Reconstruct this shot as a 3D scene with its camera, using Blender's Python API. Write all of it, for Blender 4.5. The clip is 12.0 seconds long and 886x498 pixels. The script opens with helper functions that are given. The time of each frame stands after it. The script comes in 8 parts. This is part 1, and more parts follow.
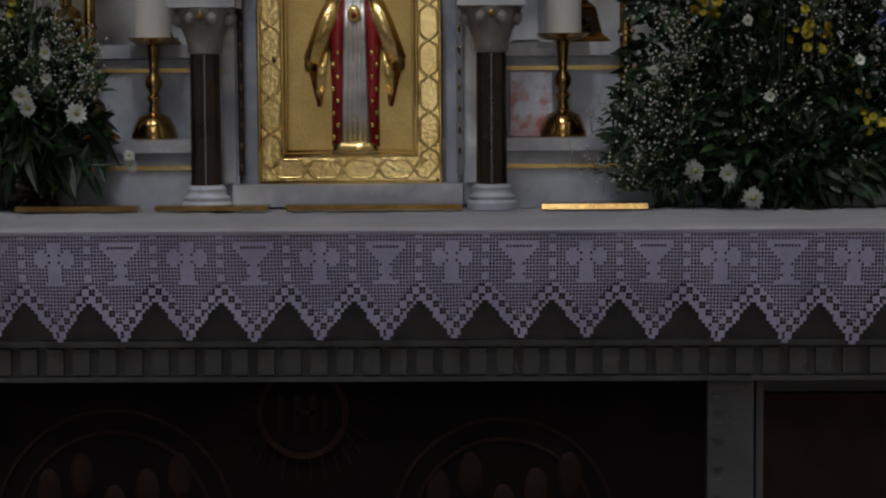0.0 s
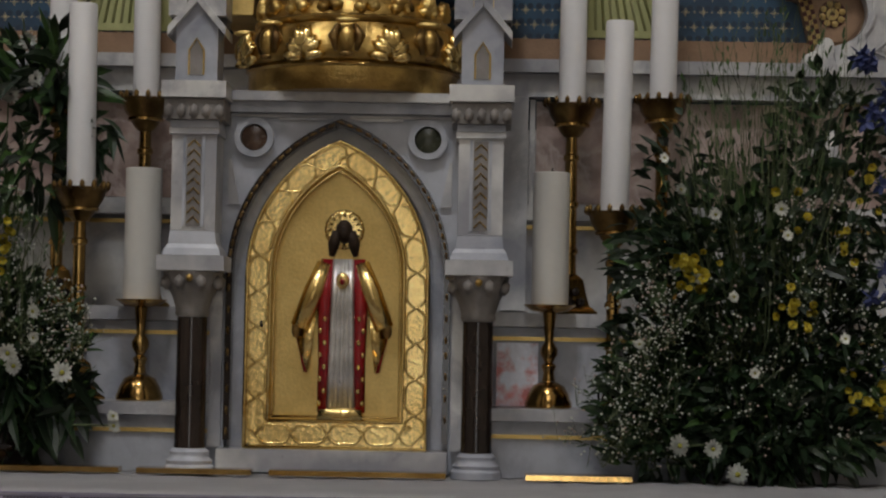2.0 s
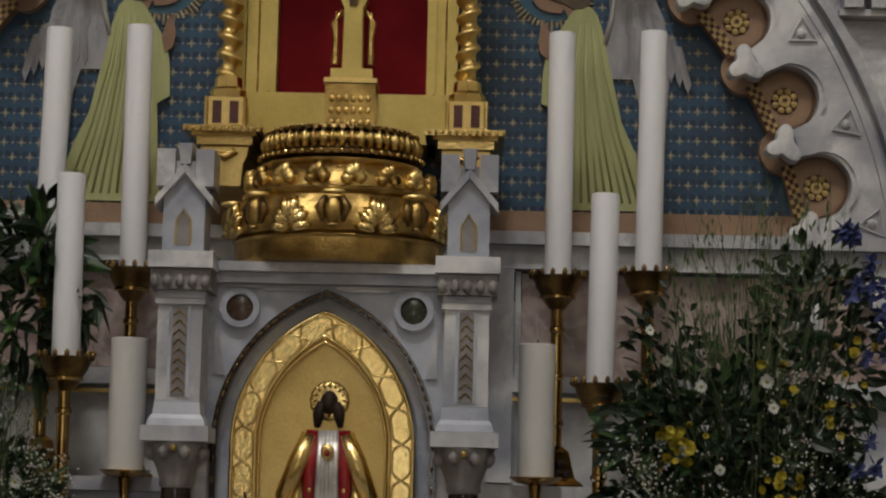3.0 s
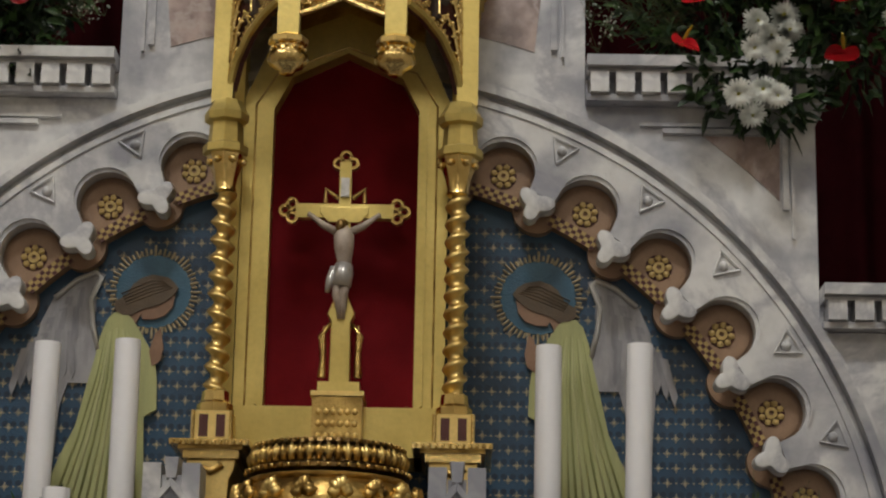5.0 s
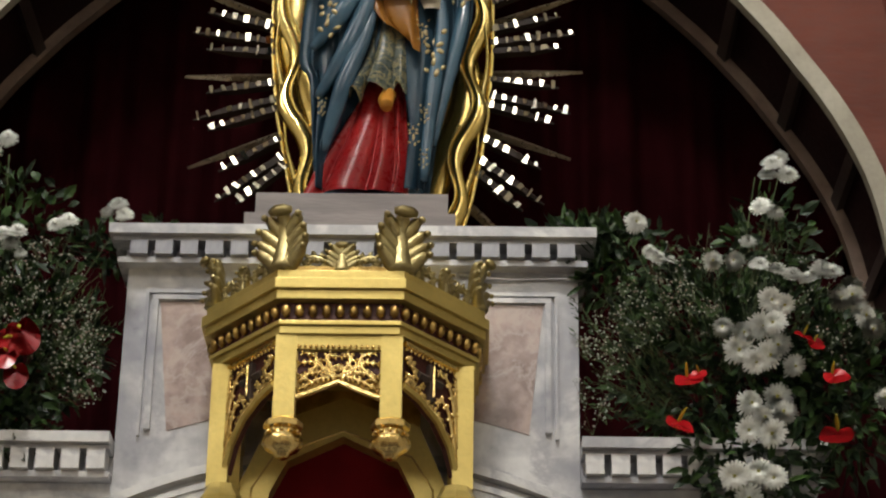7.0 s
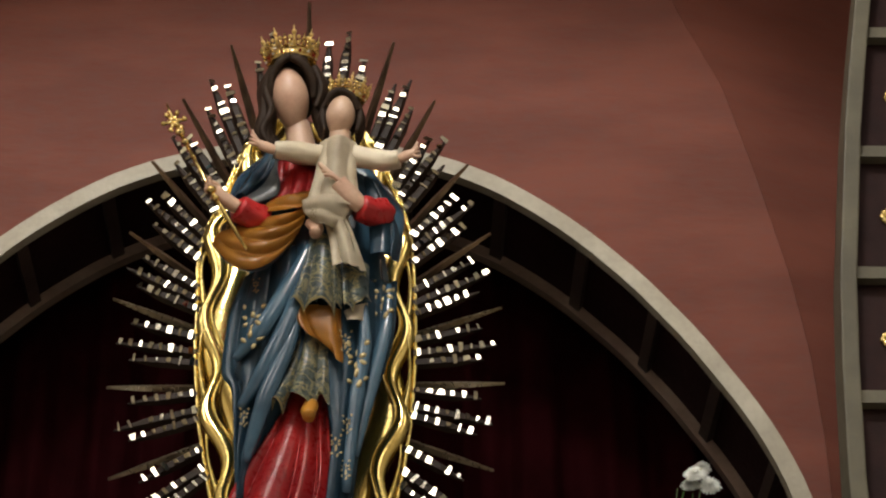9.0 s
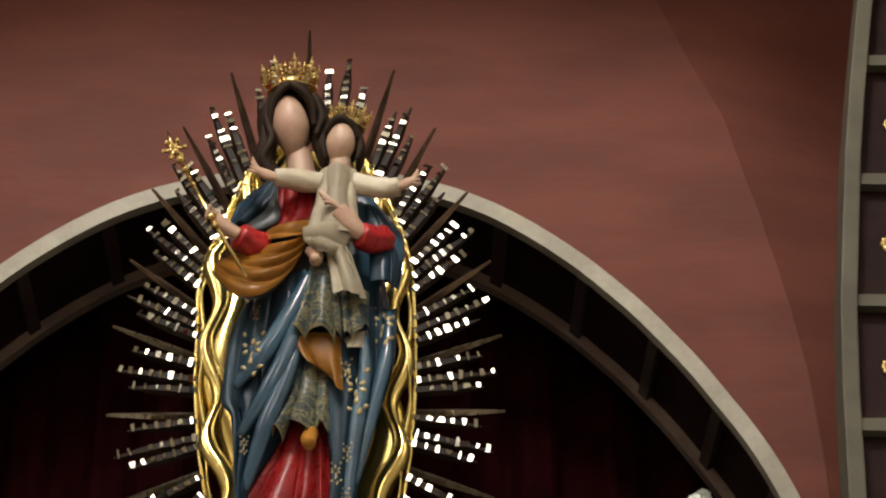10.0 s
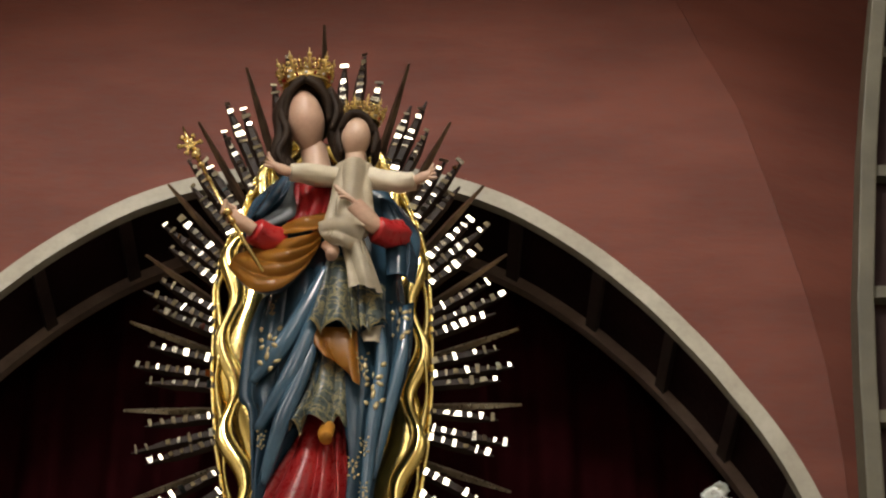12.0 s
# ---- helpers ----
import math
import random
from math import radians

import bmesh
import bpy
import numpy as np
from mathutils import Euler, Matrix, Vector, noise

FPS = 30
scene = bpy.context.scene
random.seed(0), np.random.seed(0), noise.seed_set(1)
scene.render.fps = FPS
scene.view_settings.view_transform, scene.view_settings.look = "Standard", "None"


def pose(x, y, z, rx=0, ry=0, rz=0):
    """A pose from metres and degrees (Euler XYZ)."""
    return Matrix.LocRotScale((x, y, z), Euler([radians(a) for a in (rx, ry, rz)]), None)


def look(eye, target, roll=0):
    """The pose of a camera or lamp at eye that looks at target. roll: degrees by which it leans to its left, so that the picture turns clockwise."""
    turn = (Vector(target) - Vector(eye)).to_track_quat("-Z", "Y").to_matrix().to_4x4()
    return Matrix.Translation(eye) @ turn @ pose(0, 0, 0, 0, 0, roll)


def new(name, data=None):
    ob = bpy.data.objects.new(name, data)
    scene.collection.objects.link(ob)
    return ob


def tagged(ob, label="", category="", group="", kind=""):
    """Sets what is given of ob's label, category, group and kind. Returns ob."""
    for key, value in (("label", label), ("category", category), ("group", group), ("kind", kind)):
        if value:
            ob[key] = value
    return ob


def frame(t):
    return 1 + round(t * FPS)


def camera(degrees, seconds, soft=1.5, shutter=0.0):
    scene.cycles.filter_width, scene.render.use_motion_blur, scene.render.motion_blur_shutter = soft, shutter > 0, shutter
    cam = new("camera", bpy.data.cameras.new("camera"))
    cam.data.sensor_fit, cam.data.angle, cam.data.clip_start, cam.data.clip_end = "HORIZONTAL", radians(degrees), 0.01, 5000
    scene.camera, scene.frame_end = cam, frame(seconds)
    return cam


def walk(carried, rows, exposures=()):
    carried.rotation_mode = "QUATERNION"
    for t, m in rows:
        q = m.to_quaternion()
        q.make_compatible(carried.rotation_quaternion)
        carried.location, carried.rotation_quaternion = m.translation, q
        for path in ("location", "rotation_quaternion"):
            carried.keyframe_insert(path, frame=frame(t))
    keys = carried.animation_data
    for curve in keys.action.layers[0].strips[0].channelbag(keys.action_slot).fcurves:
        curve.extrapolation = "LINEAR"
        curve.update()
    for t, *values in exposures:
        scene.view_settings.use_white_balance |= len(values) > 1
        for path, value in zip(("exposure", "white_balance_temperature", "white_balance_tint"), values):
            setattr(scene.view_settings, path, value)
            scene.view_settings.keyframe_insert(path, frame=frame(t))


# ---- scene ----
from mathutils.bvhtree import BVHTree

# the visitor stands still before the altar and tilts a long lens upwards
cam = camera(22.73, 12.0, soft=2.2)
EYE = Vector((0.325, -5.65, 1.55))
# seconds, pitch, yaw to the right, lean
TILTS = [
    (0, -4.595, -1.489, -0.401),
    (0.5, -3.118, -1.778, 0.114),
    (1, -1.376, -1.474, 0.760),
    (1.5, 0.686, -1.418, 0.930),
    (2, 2.379, -1.153, 1.053),
    (2.5, 4.422, -1.039, 0.996),
    (3, 6.835, -0.870, 1.301),
    (3.2, 7.461, -0.930, 1.453),
    (4.8, 14.172, -0.799, 1.202),
    (5, 14.962, -0.695, 1.121),
    (5.5, 16.945, -0.652, 1.229),
    (6, 19.215, -0.883, 1.307),
    (6.5, 21.999, -0.661, 1.325),
    (7, 24.901, -0.738, 0.904),
    (7.5, 27.273, -0.303, 1.145),
    (7.7, 28.111, -0.002, 1.075),
    (9.3, 33.263, 1.600, -0.215),
    (9.5, 33.194, 1.608, -0.191),
    (10, 33.697, 1.491, -0.150),
    (10.5, 33.434, 1.298, 0.002),
    (11, 33.203, 1.346, -0.045),
    (11.5, 33.454, 1.265, -0.062),
    (12, 33.541, 0.992, -0.162),
]


def aim(pitch, yaw, lean):
    p, a = radians(pitch), radians(yaw)
    way = Vector((math.sin(a) * math.cos(p), math.cos(a) * math.cos(p), math.sin(p)))
    return look(EYE, EYE + way, lean)


EXPOSURES = [(0.0, -0.97, 5900, 11), (1.0, -0.88, 6150, 11), (2.5, -0.65, 6450, 10), (5.0, -0.46, 6600, 9), (7.0, -0.06, 6650, 9), (9.5, 0.0, 6900, 12), (12.0, 0.0, 6900, 12)]
walk(cam, [(t, aim(p, a, r)) for t, p, a, r in TILTS], EXPOSURES)

# ---- light: a dim church; daylight from added windows, all out of view ----
world = bpy.data.worlds.new("church_air")
scene.world = world
world.use_nodes = True
sky = world.node_tree.nodes.new("ShaderNodeTexSky")
sky.sky_type, sky.sun_disc = "NISHITA", False
sky.sun_elevation, sky.sun_rotation = radians(40), radians(200)
world.node_tree.links.new(sky.outputs[0], world.node_tree.nodes["Background"].inputs[0])
world.node_tree.nodes["Background"].inputs[1].default_value = 0.08


def window_light(name, eye, target, wide, high, watts, colour):
    data = bpy.data.lights.new(name, "AREA")
    data.shape, data.size, data.size_y = "RECTANGLE", wide, high
    data.energy, data.color = watts, colour
    ob = new(name, data)
    ob.matrix_world = look(eye, target)
    return ob


# side windows are unseen and added; rear lamps follow the gilding's reflections
window_light("window_light_left", (-4.35, -4.4, 8.4), (0, -0.8, 3.0), 1.6, 3.0, 145, (0.97, 0.97, 0.97))
window_light("window_light_right", (4.35, -4.6, 8.4), (0, -0.8, 3.0), 1.6, 3.0, 50, (0.97, 0.97, 0.97))
window_light("window_light_rear", (0.0, -11.8, 8.9), (0, -2.0, 6.0), 2.8, 3.8, 250, (0.99, 0.97, 0.94))
# steep light from above has no known source; this roof window is added
window_light("added_roof_light", (-0.5, -5.2, 10.92), (-0.1, -0.6, 2.6), 1.5, 1.5, 760, (0.98, 0.97, 0.95))
window_light("entrance_light", (0.3, -11.8, 2.1), (0.3, -2.0, 2.1), 1.5, 3.2, 42, (0.99, 0.97, 0.94))

# ---- materials ----
def mat(name, colour, rough=0.5, metal=0.0, second=None, scale=6.0, fine=80.0, amount=0.5, bump=0.05,
        stretch=(1, 1, 1), veins=None, vein_scale=3.0, each=0.0, specular=0.5, sheen=0.0, grain=0.22, lo=0.36, hi=0.66):
    m = bpy.data.materials.new(name)
    m.use_nodes = True
    n, k = m.node_tree.nodes, m.node_tree.links
    b = n["Principled BSDF"]
    b.inputs["Roughness"].default_value, b.inputs["Metallic"].default_value = rough, metal
    b.inputs["Specular IOR Level"].default_value = specular
    b.inputs["Sheen Weight"].default_value = sheen
    at = n.new("ShaderNodeTexCoord")
    mp = n.new("ShaderNodeMapping")
    mp.inputs["Scale"].default_value = stretch
    k.new(at.outputs["Object"], mp.inputs[0])
    big = n.new("ShaderNodeTexNoise")
    big.inputs["Scale"].default_value, big.inputs["Detail"].default_value = scale, 8
    small = n.new("ShaderNodeTexNoise")
    small.inputs["Scale"].default_value, small.inputs["Detail"].default_value = fine, 4
    k.new(mp.outputs[0], big.inputs["Vector"]), k.new(mp.outputs[0], small.inputs["Vector"])
    ramp = n.new("ShaderNodeValToRGB")
    ramp.color_ramp.elements[0].position, ramp.color_ramp.elements[1].position = lo, hi
    other = second or [c * 0.7 for c in colour]
    ramp.color_ramp.elements[0].color = (*[a + (o - a) * amount * 2 if amount < 0.5 else o for a, o in zip(colour, other)], 1)
    ramp.color_ramp.elements[1].color = (*colour, 1)
    k.new(big.outputs[0], ramp.inputs[0])
    tint = n.new("ShaderNodeMix")
    tint.data_type, tint.blend_type = "RGBA", "MULTIPLY"
    tint.inputs[0].default_value = grain
    k.new(ramp.outputs[0], tint.inputs[6])
    fr = n.new("ShaderNodeValToRGB")
    fr.color_ramp.elements[0].position, fr.color_ramp.elements[1].position = 0.3, 0.6
    fr.color_ramp.elements[0].color = (0.55, 0.55, 0.55, 1)
    k.new(small.outputs[0], fr.inputs[0]), k.new(fr.outputs[0], tint.inputs[7])
    last = tint.outputs[2]
    if veins:
        warp = n.new("ShaderNodeTexNoise")
        warp.inputs["Scale"].default_value, warp.inputs["Detail"].default_value, warp.inputs["Roughness"].default_value = vein_scale, 9, 0.62
        warp.inputs["Distortion"].default_value = 0.5
        k.new(at.outputs["Object"], warp.inputs["Vector"])
        line = n.new("ShaderNodeValToRGB")
        e = line.color_ramp.elements
        e[0].position, e[0].color, e[1].position, e[1].color = 0.45, (0, 0, 0, 1), 0.49, (0.8, 0.8, 0.8, 1)
        e2 = line.color_ramp.elements.new(0.54)
        e2.color = (0, 0, 0, 1)
        k.new(warp.outputs[0], line.inputs[0])
        vm = n.new("ShaderNodeMix")
        vm.data_type = "RGBA"
        vm.inputs[7].default_value = (*veins, 1)
        k.new(line.outputs[0], vm.inputs[0]), k.new(last, vm.inputs[6])
        last = vm.outputs[2]
    if each:
        info = n.new("ShaderNodeObjectInfo")
        geo = n.new("ShaderNodeNewGeometry")
        add = n.new("ShaderNodeMath")
        add.operation = "ADD"
        k.new(info.outputs["Random"], add.inputs[0]), k.new(geo.outputs["Random Per Island"], add.inputs[1])
        rng = n.new("ShaderNodeMapRange")
        rng.inputs["From Max"].default_value = 2
        rng.inputs["To Min"].default_value, rng.inputs["To Max"].default_value = 1 - each, 1 + each
        k.new(add.outputs[0], rng.inputs[0])
        hs = n.new("ShaderNodeHueSaturation")
        k.new(rng.outputs[0], hs.inputs["Value"]), k.new(last, hs.inputs["Color"])
        last = hs.outputs[0]
    k.new(last, b.inputs["Base Color"])
    rr = n.new("ShaderNodeMapRange")
    rr.inputs["To Min"].default_value, rr.inputs["To Max"].default_value = max(0.02, rough * 0.75), min(1, rough * 1.3)
    k.new(small.outputs[0], rr.inputs[0]), k.new(rr.outputs[0], b.inputs["Roughness"])
    if bump:
        bp = n.new("ShaderNodeBump")
        bp.inputs["Strength"].default_value, bp.inputs["Distance"].default_value = min(1, bump * 4), 0.01
        mixh = n.new("ShaderNodeMath")
        mixh.operation = "ADD"
        k.new(big.outputs[0], mixh.inputs[0]), k.new(small.outputs[0], mixh.inputs[1])
        k.new(mixh.outputs[0], bp.inputs["Height"]), k.new(bp.outputs[0], b.inputs["Normal"])
    return m


WHITE = mat("white_marble", (0.68, 0.675, 0.67), 0.3, second=(0.29, 0.295, 0.335), scale=4.2, fine=34, lo=0.38, hi=0.56, veins=(0.34, 0.34, 0.375), vein_scale=1.7, bump=0.02)
BLUEWHITE = mat("pale_blue_grey_marble", (0.51, 0.53, 0.59), 0.3, second=(0.28, 0.30, 0.36), scale=6, lo=0.38, hi=0.58, fine=40, veins=(0.38, 0.39, 0.45), vein_scale=2.2, bump=0.02)
PINK = mat("pink_marble", (0.44, 0.335, 0.30), 0.3, second=(0.24, 0.17, 0.155), lo=0.4, hi=0.6, scale=13, fine=50, veins=(0.46, 0.38, 0.35), vein_scale=5, bump=0.02)
DARKCOL = mat("dark_brown_polished_marble", (0.032, 0.021, 0.017), 0.13, second=(0.014, 0.009, 0.008), scale=12, fine=90, bump=0.0)
# grey stone darkened in colour for the weak light low on the altar
GREYSTONE = mat("dimmed_grey_stone", (0.085, 0.083, 0.085), 0.55, second=(0.055, 0.053, 0.056), scale=5, fine=60, bump=0.04)
CAPSTONE = mat("carved_grey_stone", (0.27, 0.25, 0.24), 0.5, second=(0.16, 0.145, 0.14), scale=14, fine=70, bump=0.06)
GOLD = mat("matt_gilding", (0.88, 0.66, 0.26), 0.38, 1.0, second=(0.70, 0.50, 0.18), scale=9, fine=120, bump=0.03)
BRIGHTGOLD = mat("polished_gold_leaf", (0.92, 0.70, 0.30), 0.2, 1.0, second=(0.72, 0.51, 0.19), scale=8, fine=90, bump=0.03)
OLDGOLD = mat("antique_gold", (0.66, 0.45, 0.15), 0.30, 1.0, second=(0.30, 0.19, 0.06), scale=16, fine=130, bump=0.06)
DARKGOLD = mat("dark_tarnished_gold", (0.34, 0.22, 0.08), 0.32, 1.0, second=(0.12, 0.07, 0.03), scale=18, fine=130, bump=0.06)
CRESTGOLD = mat("greenish_old_gold", (0.43, 0.36, 0.165), 0.32, 0.85, second=(0.30, 0.24, 0.11), scale=16, fine=130, bump=0.05)
GILTPAINT = mat("gilded_wood", (0.70, 0.545, 0.18), 0.40, 0.70, second=(0.54, 0.41, 0.125), scale=5, fine=70, bump=0.02)
BRASS = mat("polished_brass", (0.55, 0.36, 0.13), 0.18, 1.0, second=(0.32, 0.19, 0.06), scale=12, fine=90, bump=0.01)
WAX = mat("white_wax", (0.78, 0.775, 0.80), 0.45, second=(0.75, 0.745, 0.77), scale=5, fine=30, bump=0.003, grain=0.04)
OLDWAX = mat("ivory_wax", (0.72, 0.70, 0.66), 0.5, second=(0.66, 0.64, 0.605), scale=5, fine=30, bump=0.004, grain=0.06)
VELVET = mat("red_velvet", (0.175, 0.007, 0.011), 0.85, second=(0.12, 0.004, 0.007), scale=8, fine=200, bump=0.03, specular=0.1)
CURTAIN = mat("dark_red_curtain", (0.045, 0.0045, 0.007), 0.9, second=(0.028, 0.0025, 0.004), scale=5, fine=160, bump=0.03, specular=0.05)
# plaster darkened in colour so the statue stands out as more strongly lit
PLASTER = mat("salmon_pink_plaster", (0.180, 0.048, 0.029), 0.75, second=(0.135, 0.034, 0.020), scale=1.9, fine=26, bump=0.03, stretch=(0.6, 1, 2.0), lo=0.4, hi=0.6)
PIERSTONE = mat("grey_olive_stucco", (0.115, 0.102, 0.066), 0.6, second=(0.08, 0.071, 0.046), scale=6, fine=50, bump=0.04)
FLAMEGOLD = mat("bright_burnished_gold", (0.84, 0.66, 0.25), 0.16, 0.95, second=(0.66, 0.49, 0.16), scale=7, fine=70, bump=0.02)
CREAM = mat("cream_stucco", (0.46, 0.425, 0.335), 0.6, second=(0.36, 0.325, 0.25), scale=6, fine=50, bump=0.04)
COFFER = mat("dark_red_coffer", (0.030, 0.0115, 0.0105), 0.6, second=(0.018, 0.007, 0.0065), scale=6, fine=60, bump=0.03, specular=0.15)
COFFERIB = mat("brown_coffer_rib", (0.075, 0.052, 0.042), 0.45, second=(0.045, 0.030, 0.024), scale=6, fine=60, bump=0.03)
MOSAIC = mat("blue_mosaic", (0.027, 0.085, 0.155), 0.35, second=(0.015, 0.045, 0.09), scale=9, fine=220, bump=0.06)
HALO = mat("light_blue_mosaic", (0.038, 0.118, 0.185), 0.35, second=(0.025, 0.085, 0.14), scale=14, fine=220, bump=0.06)
STARGOLD = mat("gold_mosaic", (0.50, 0.42, 0.27), 0.45, 0.1, scale=30, fine=200, bump=0.02)
TANMOSAIC = mat("tan_mosaic", (0.33, 0.205, 0.125), 0.5, second=(0.25, 0.15, 0.09), scale=14, fine=220, bump=0.05)
DARKRED = mat("dark_red_mosaic", (0.085, 0.018, 0.014), 0.5, scale=14, fine=200)
ROBE = mat("pale_green_mosaic", (0.42, 0.43, 0.19), 0.5, second=(0.36, 0.37, 0.17), scale=10, fine=160, stretch=(5, 1, 0.6), bump=0.04)
WING = mat("grey_feather_mosaic", (0.34, 0.33, 0.345), 0.5, second=(0.24, 0.235, 0.25), scale=16, fine=160, stretch=(3, 1, 0.7), bump=0.04)
DARKWING = mat("dark_feather_mosaic", (0.27, 0.265, 0.285), 0.5, second=(0.19, 0.185, 0.205), scale=16, fine=160, stretch=(3, 1, 0.7), bump=0.04)
PALEWING = mat("pale_feather_mosaic", (0.50, 0.49, 0.46), 0.5, second=(0.40, 0.39, 0.37), scale=16, fine=160, bump=0.04)
SHADEROBE = mat("olive_mosaic", (0.33, 0.345, 0.14), 0.5, second=(0.26, 0.275, 0.105), scale=10, fine=160, stretch=(5, 1, 0.6), bump=0.04)
PALEROBE = mat("pale_yellow_green_mosaic", (0.48, 0.48, 0.25), 0.5, second=(0.44, 0.44, 0.22), scale=10, fine=160, stretch=(5, 1, 0.6), bump=0.04)
DARKMOSAIC = mat("dark_blue_mosaic", (0.012, 0.036, 0.075), 0.35, second=(0.008, 0.024, 0.052), scale=14, fine=220, bump=0.06)
HAIR = mat("brown_mosaic", (0.105, 0.068, 0.036), 0.5, scale=30, fine=160)
SKIN = mat("painted_flesh", (0.27, 0.155, 0.095), 0.45, second=(0.19, 0.105, 0.062), scale=9, fine=90, bump=0.0)
PALESKIN = mat("pale_painted_flesh", (0.60, 0.41, 0.29), 0.38, second=(0.52, 0.31, 0.22), scale=9, fine=90, bump=0.0)
# white cotton coloured lavender for the bluish shade it hangs in
LACE = mat("shaded_crochet_cotton", (0.44, 0.415, 0.58), 0.9, second=(0.34, 0.32, 0.47), scale=9, fine=300, bump=0.08)
LINEN = mat("white_linen", (0.70, 0.69, 0.72), 0.85, second=(0.62, 0.61, 0.64), scale=6, fine=220, bump=0.05)
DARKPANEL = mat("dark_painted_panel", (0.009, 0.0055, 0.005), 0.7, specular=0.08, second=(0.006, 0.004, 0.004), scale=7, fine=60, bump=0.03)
# panel paint darkened too, for the weak light below the cloth
PANELPAINT = mat("dimmed_brown_paint", (0.026, 0.014, 0.010), 0.7, specular=0.1, second=(0.018, 0.010, 0.008), scale=14, fine=70, bump=0.03)
LEAF = mat("green_leaves", (0.058, 0.125, 0.026), 0.5, second=(0.024, 0.052, 0.016), scale=14, fine=90, each=0.45, bump=0.02)
# near-black leaves carry the shadows inside the bouquets in their colour
DARKLEAF = mat("dark_green_leaves", (0.017, 0.039, 0.013), 0.45, second=(0.008, 0.019, 0.007), scale=14, fine=90, each=0.45, bump=0.02)
STEM = mat("green_stems", (0.10, 0.13, 0.055), 0.6, scale=14, each=0.3, bump=0.0)
PETAL = mat("white_petals", (0.88, 0.89, 0.87), 0.6, second=(0.68, 0.69, 0.64), scale=30, each=0.12, bump=0.0)
TINY = mat("tiny_white_blossoms", (0.50, 0.52, 0.47), 0.7, second=(0.42, 0.44, 0.39), scale=30, each=0.3, bump=0.0)
PINKTINY = mat("tiny_pinkish_blossoms", (0.52, 0.42, 0.38), 0.7, second=(0.4, 0.3, 0.27), scale=30, each=0.3, bump=0.0)
YELLOW = mat("yellow_petals", (0.60, 0.50, 0.035), 0.6, second=(0.42, 0.34, 0.02), scale=30, each=0.25, bump=0.0)
BLUEPETAL = mat("blue_petals", (0.035, 0.050, 0.165), 0.6, scale=30, each=0.3, bump=0.0)
REDPETAL = mat("glossy_red_spathe", (0.40, 0.009, 0.014), 0.22, second=(0.38, 0.008, 0.012), scale=20, each=0.2, bump=0.0)
GREENHEART = mat("yellow_green_heart", (0.42, 0.40, 0.06), 0.6, scale=30, bump=0.0)
# these paints, not a lamp, set how bright the statue stands before the plaster
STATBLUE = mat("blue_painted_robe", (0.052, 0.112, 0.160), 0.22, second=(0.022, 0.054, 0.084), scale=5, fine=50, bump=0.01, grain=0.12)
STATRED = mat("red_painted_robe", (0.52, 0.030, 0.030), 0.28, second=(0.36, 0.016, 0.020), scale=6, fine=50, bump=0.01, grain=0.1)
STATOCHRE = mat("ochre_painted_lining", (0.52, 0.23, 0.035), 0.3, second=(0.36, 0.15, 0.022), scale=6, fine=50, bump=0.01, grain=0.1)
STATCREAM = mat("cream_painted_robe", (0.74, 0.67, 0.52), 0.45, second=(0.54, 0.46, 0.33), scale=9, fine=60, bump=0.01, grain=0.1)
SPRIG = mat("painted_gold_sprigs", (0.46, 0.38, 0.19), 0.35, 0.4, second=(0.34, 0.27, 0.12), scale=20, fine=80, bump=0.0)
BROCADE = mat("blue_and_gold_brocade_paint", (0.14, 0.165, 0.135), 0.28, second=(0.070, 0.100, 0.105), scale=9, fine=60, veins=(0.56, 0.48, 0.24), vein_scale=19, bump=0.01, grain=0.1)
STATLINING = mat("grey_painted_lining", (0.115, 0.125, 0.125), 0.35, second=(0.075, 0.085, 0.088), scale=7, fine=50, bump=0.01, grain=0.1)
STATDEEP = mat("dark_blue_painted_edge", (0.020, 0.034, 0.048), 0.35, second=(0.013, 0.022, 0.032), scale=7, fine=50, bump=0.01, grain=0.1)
STATHAIR = mat("dark_brown_painted_hair", (0.034, 0.020, 0.012), 0.6, specular=0.2, scale=20, fine=90, bump=0.06)
SILVER = mat("polished_silver", (0.82, 0.82, 0.84), 0.32, 1.0, second=(0.5, 0.5, 0.53), scale=10, fine=60, bump=0.02)
MIRRORS = mat("mirror_facets", (0.62, 0.58, 0.46), 0.10, 1.0, second=(0.74, 0.70, 0.6), scale=10, fine=60, bump=0.0)
ROSEGOLD = mat("ochre_gold_mosaic", (0.50, 0.36, 0.13), 0.45, 0.15, second=(0.36, 0.24, 0.08), scale=40, fine=200, bump=0.03)
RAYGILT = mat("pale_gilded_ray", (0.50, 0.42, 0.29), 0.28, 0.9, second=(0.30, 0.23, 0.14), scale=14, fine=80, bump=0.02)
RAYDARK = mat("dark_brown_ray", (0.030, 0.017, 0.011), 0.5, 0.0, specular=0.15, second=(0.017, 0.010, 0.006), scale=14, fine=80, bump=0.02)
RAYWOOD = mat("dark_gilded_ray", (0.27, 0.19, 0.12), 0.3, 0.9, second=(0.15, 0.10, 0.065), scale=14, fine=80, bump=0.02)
WOODBASE = mat("grey_wooden_plinth", (0.26, 0.23, 0.22), 0.6, second=(0.19, 0.165, 0.16), scale=9, fine=60, stretch=(0.4, 1, 3), bump=0.05)
ENAMEL = mat("red_enamel", (0.30, 0.010, 0.014), 0.2, second=(0.20, 0.006, 0.01), scale=20, bump=0.0)
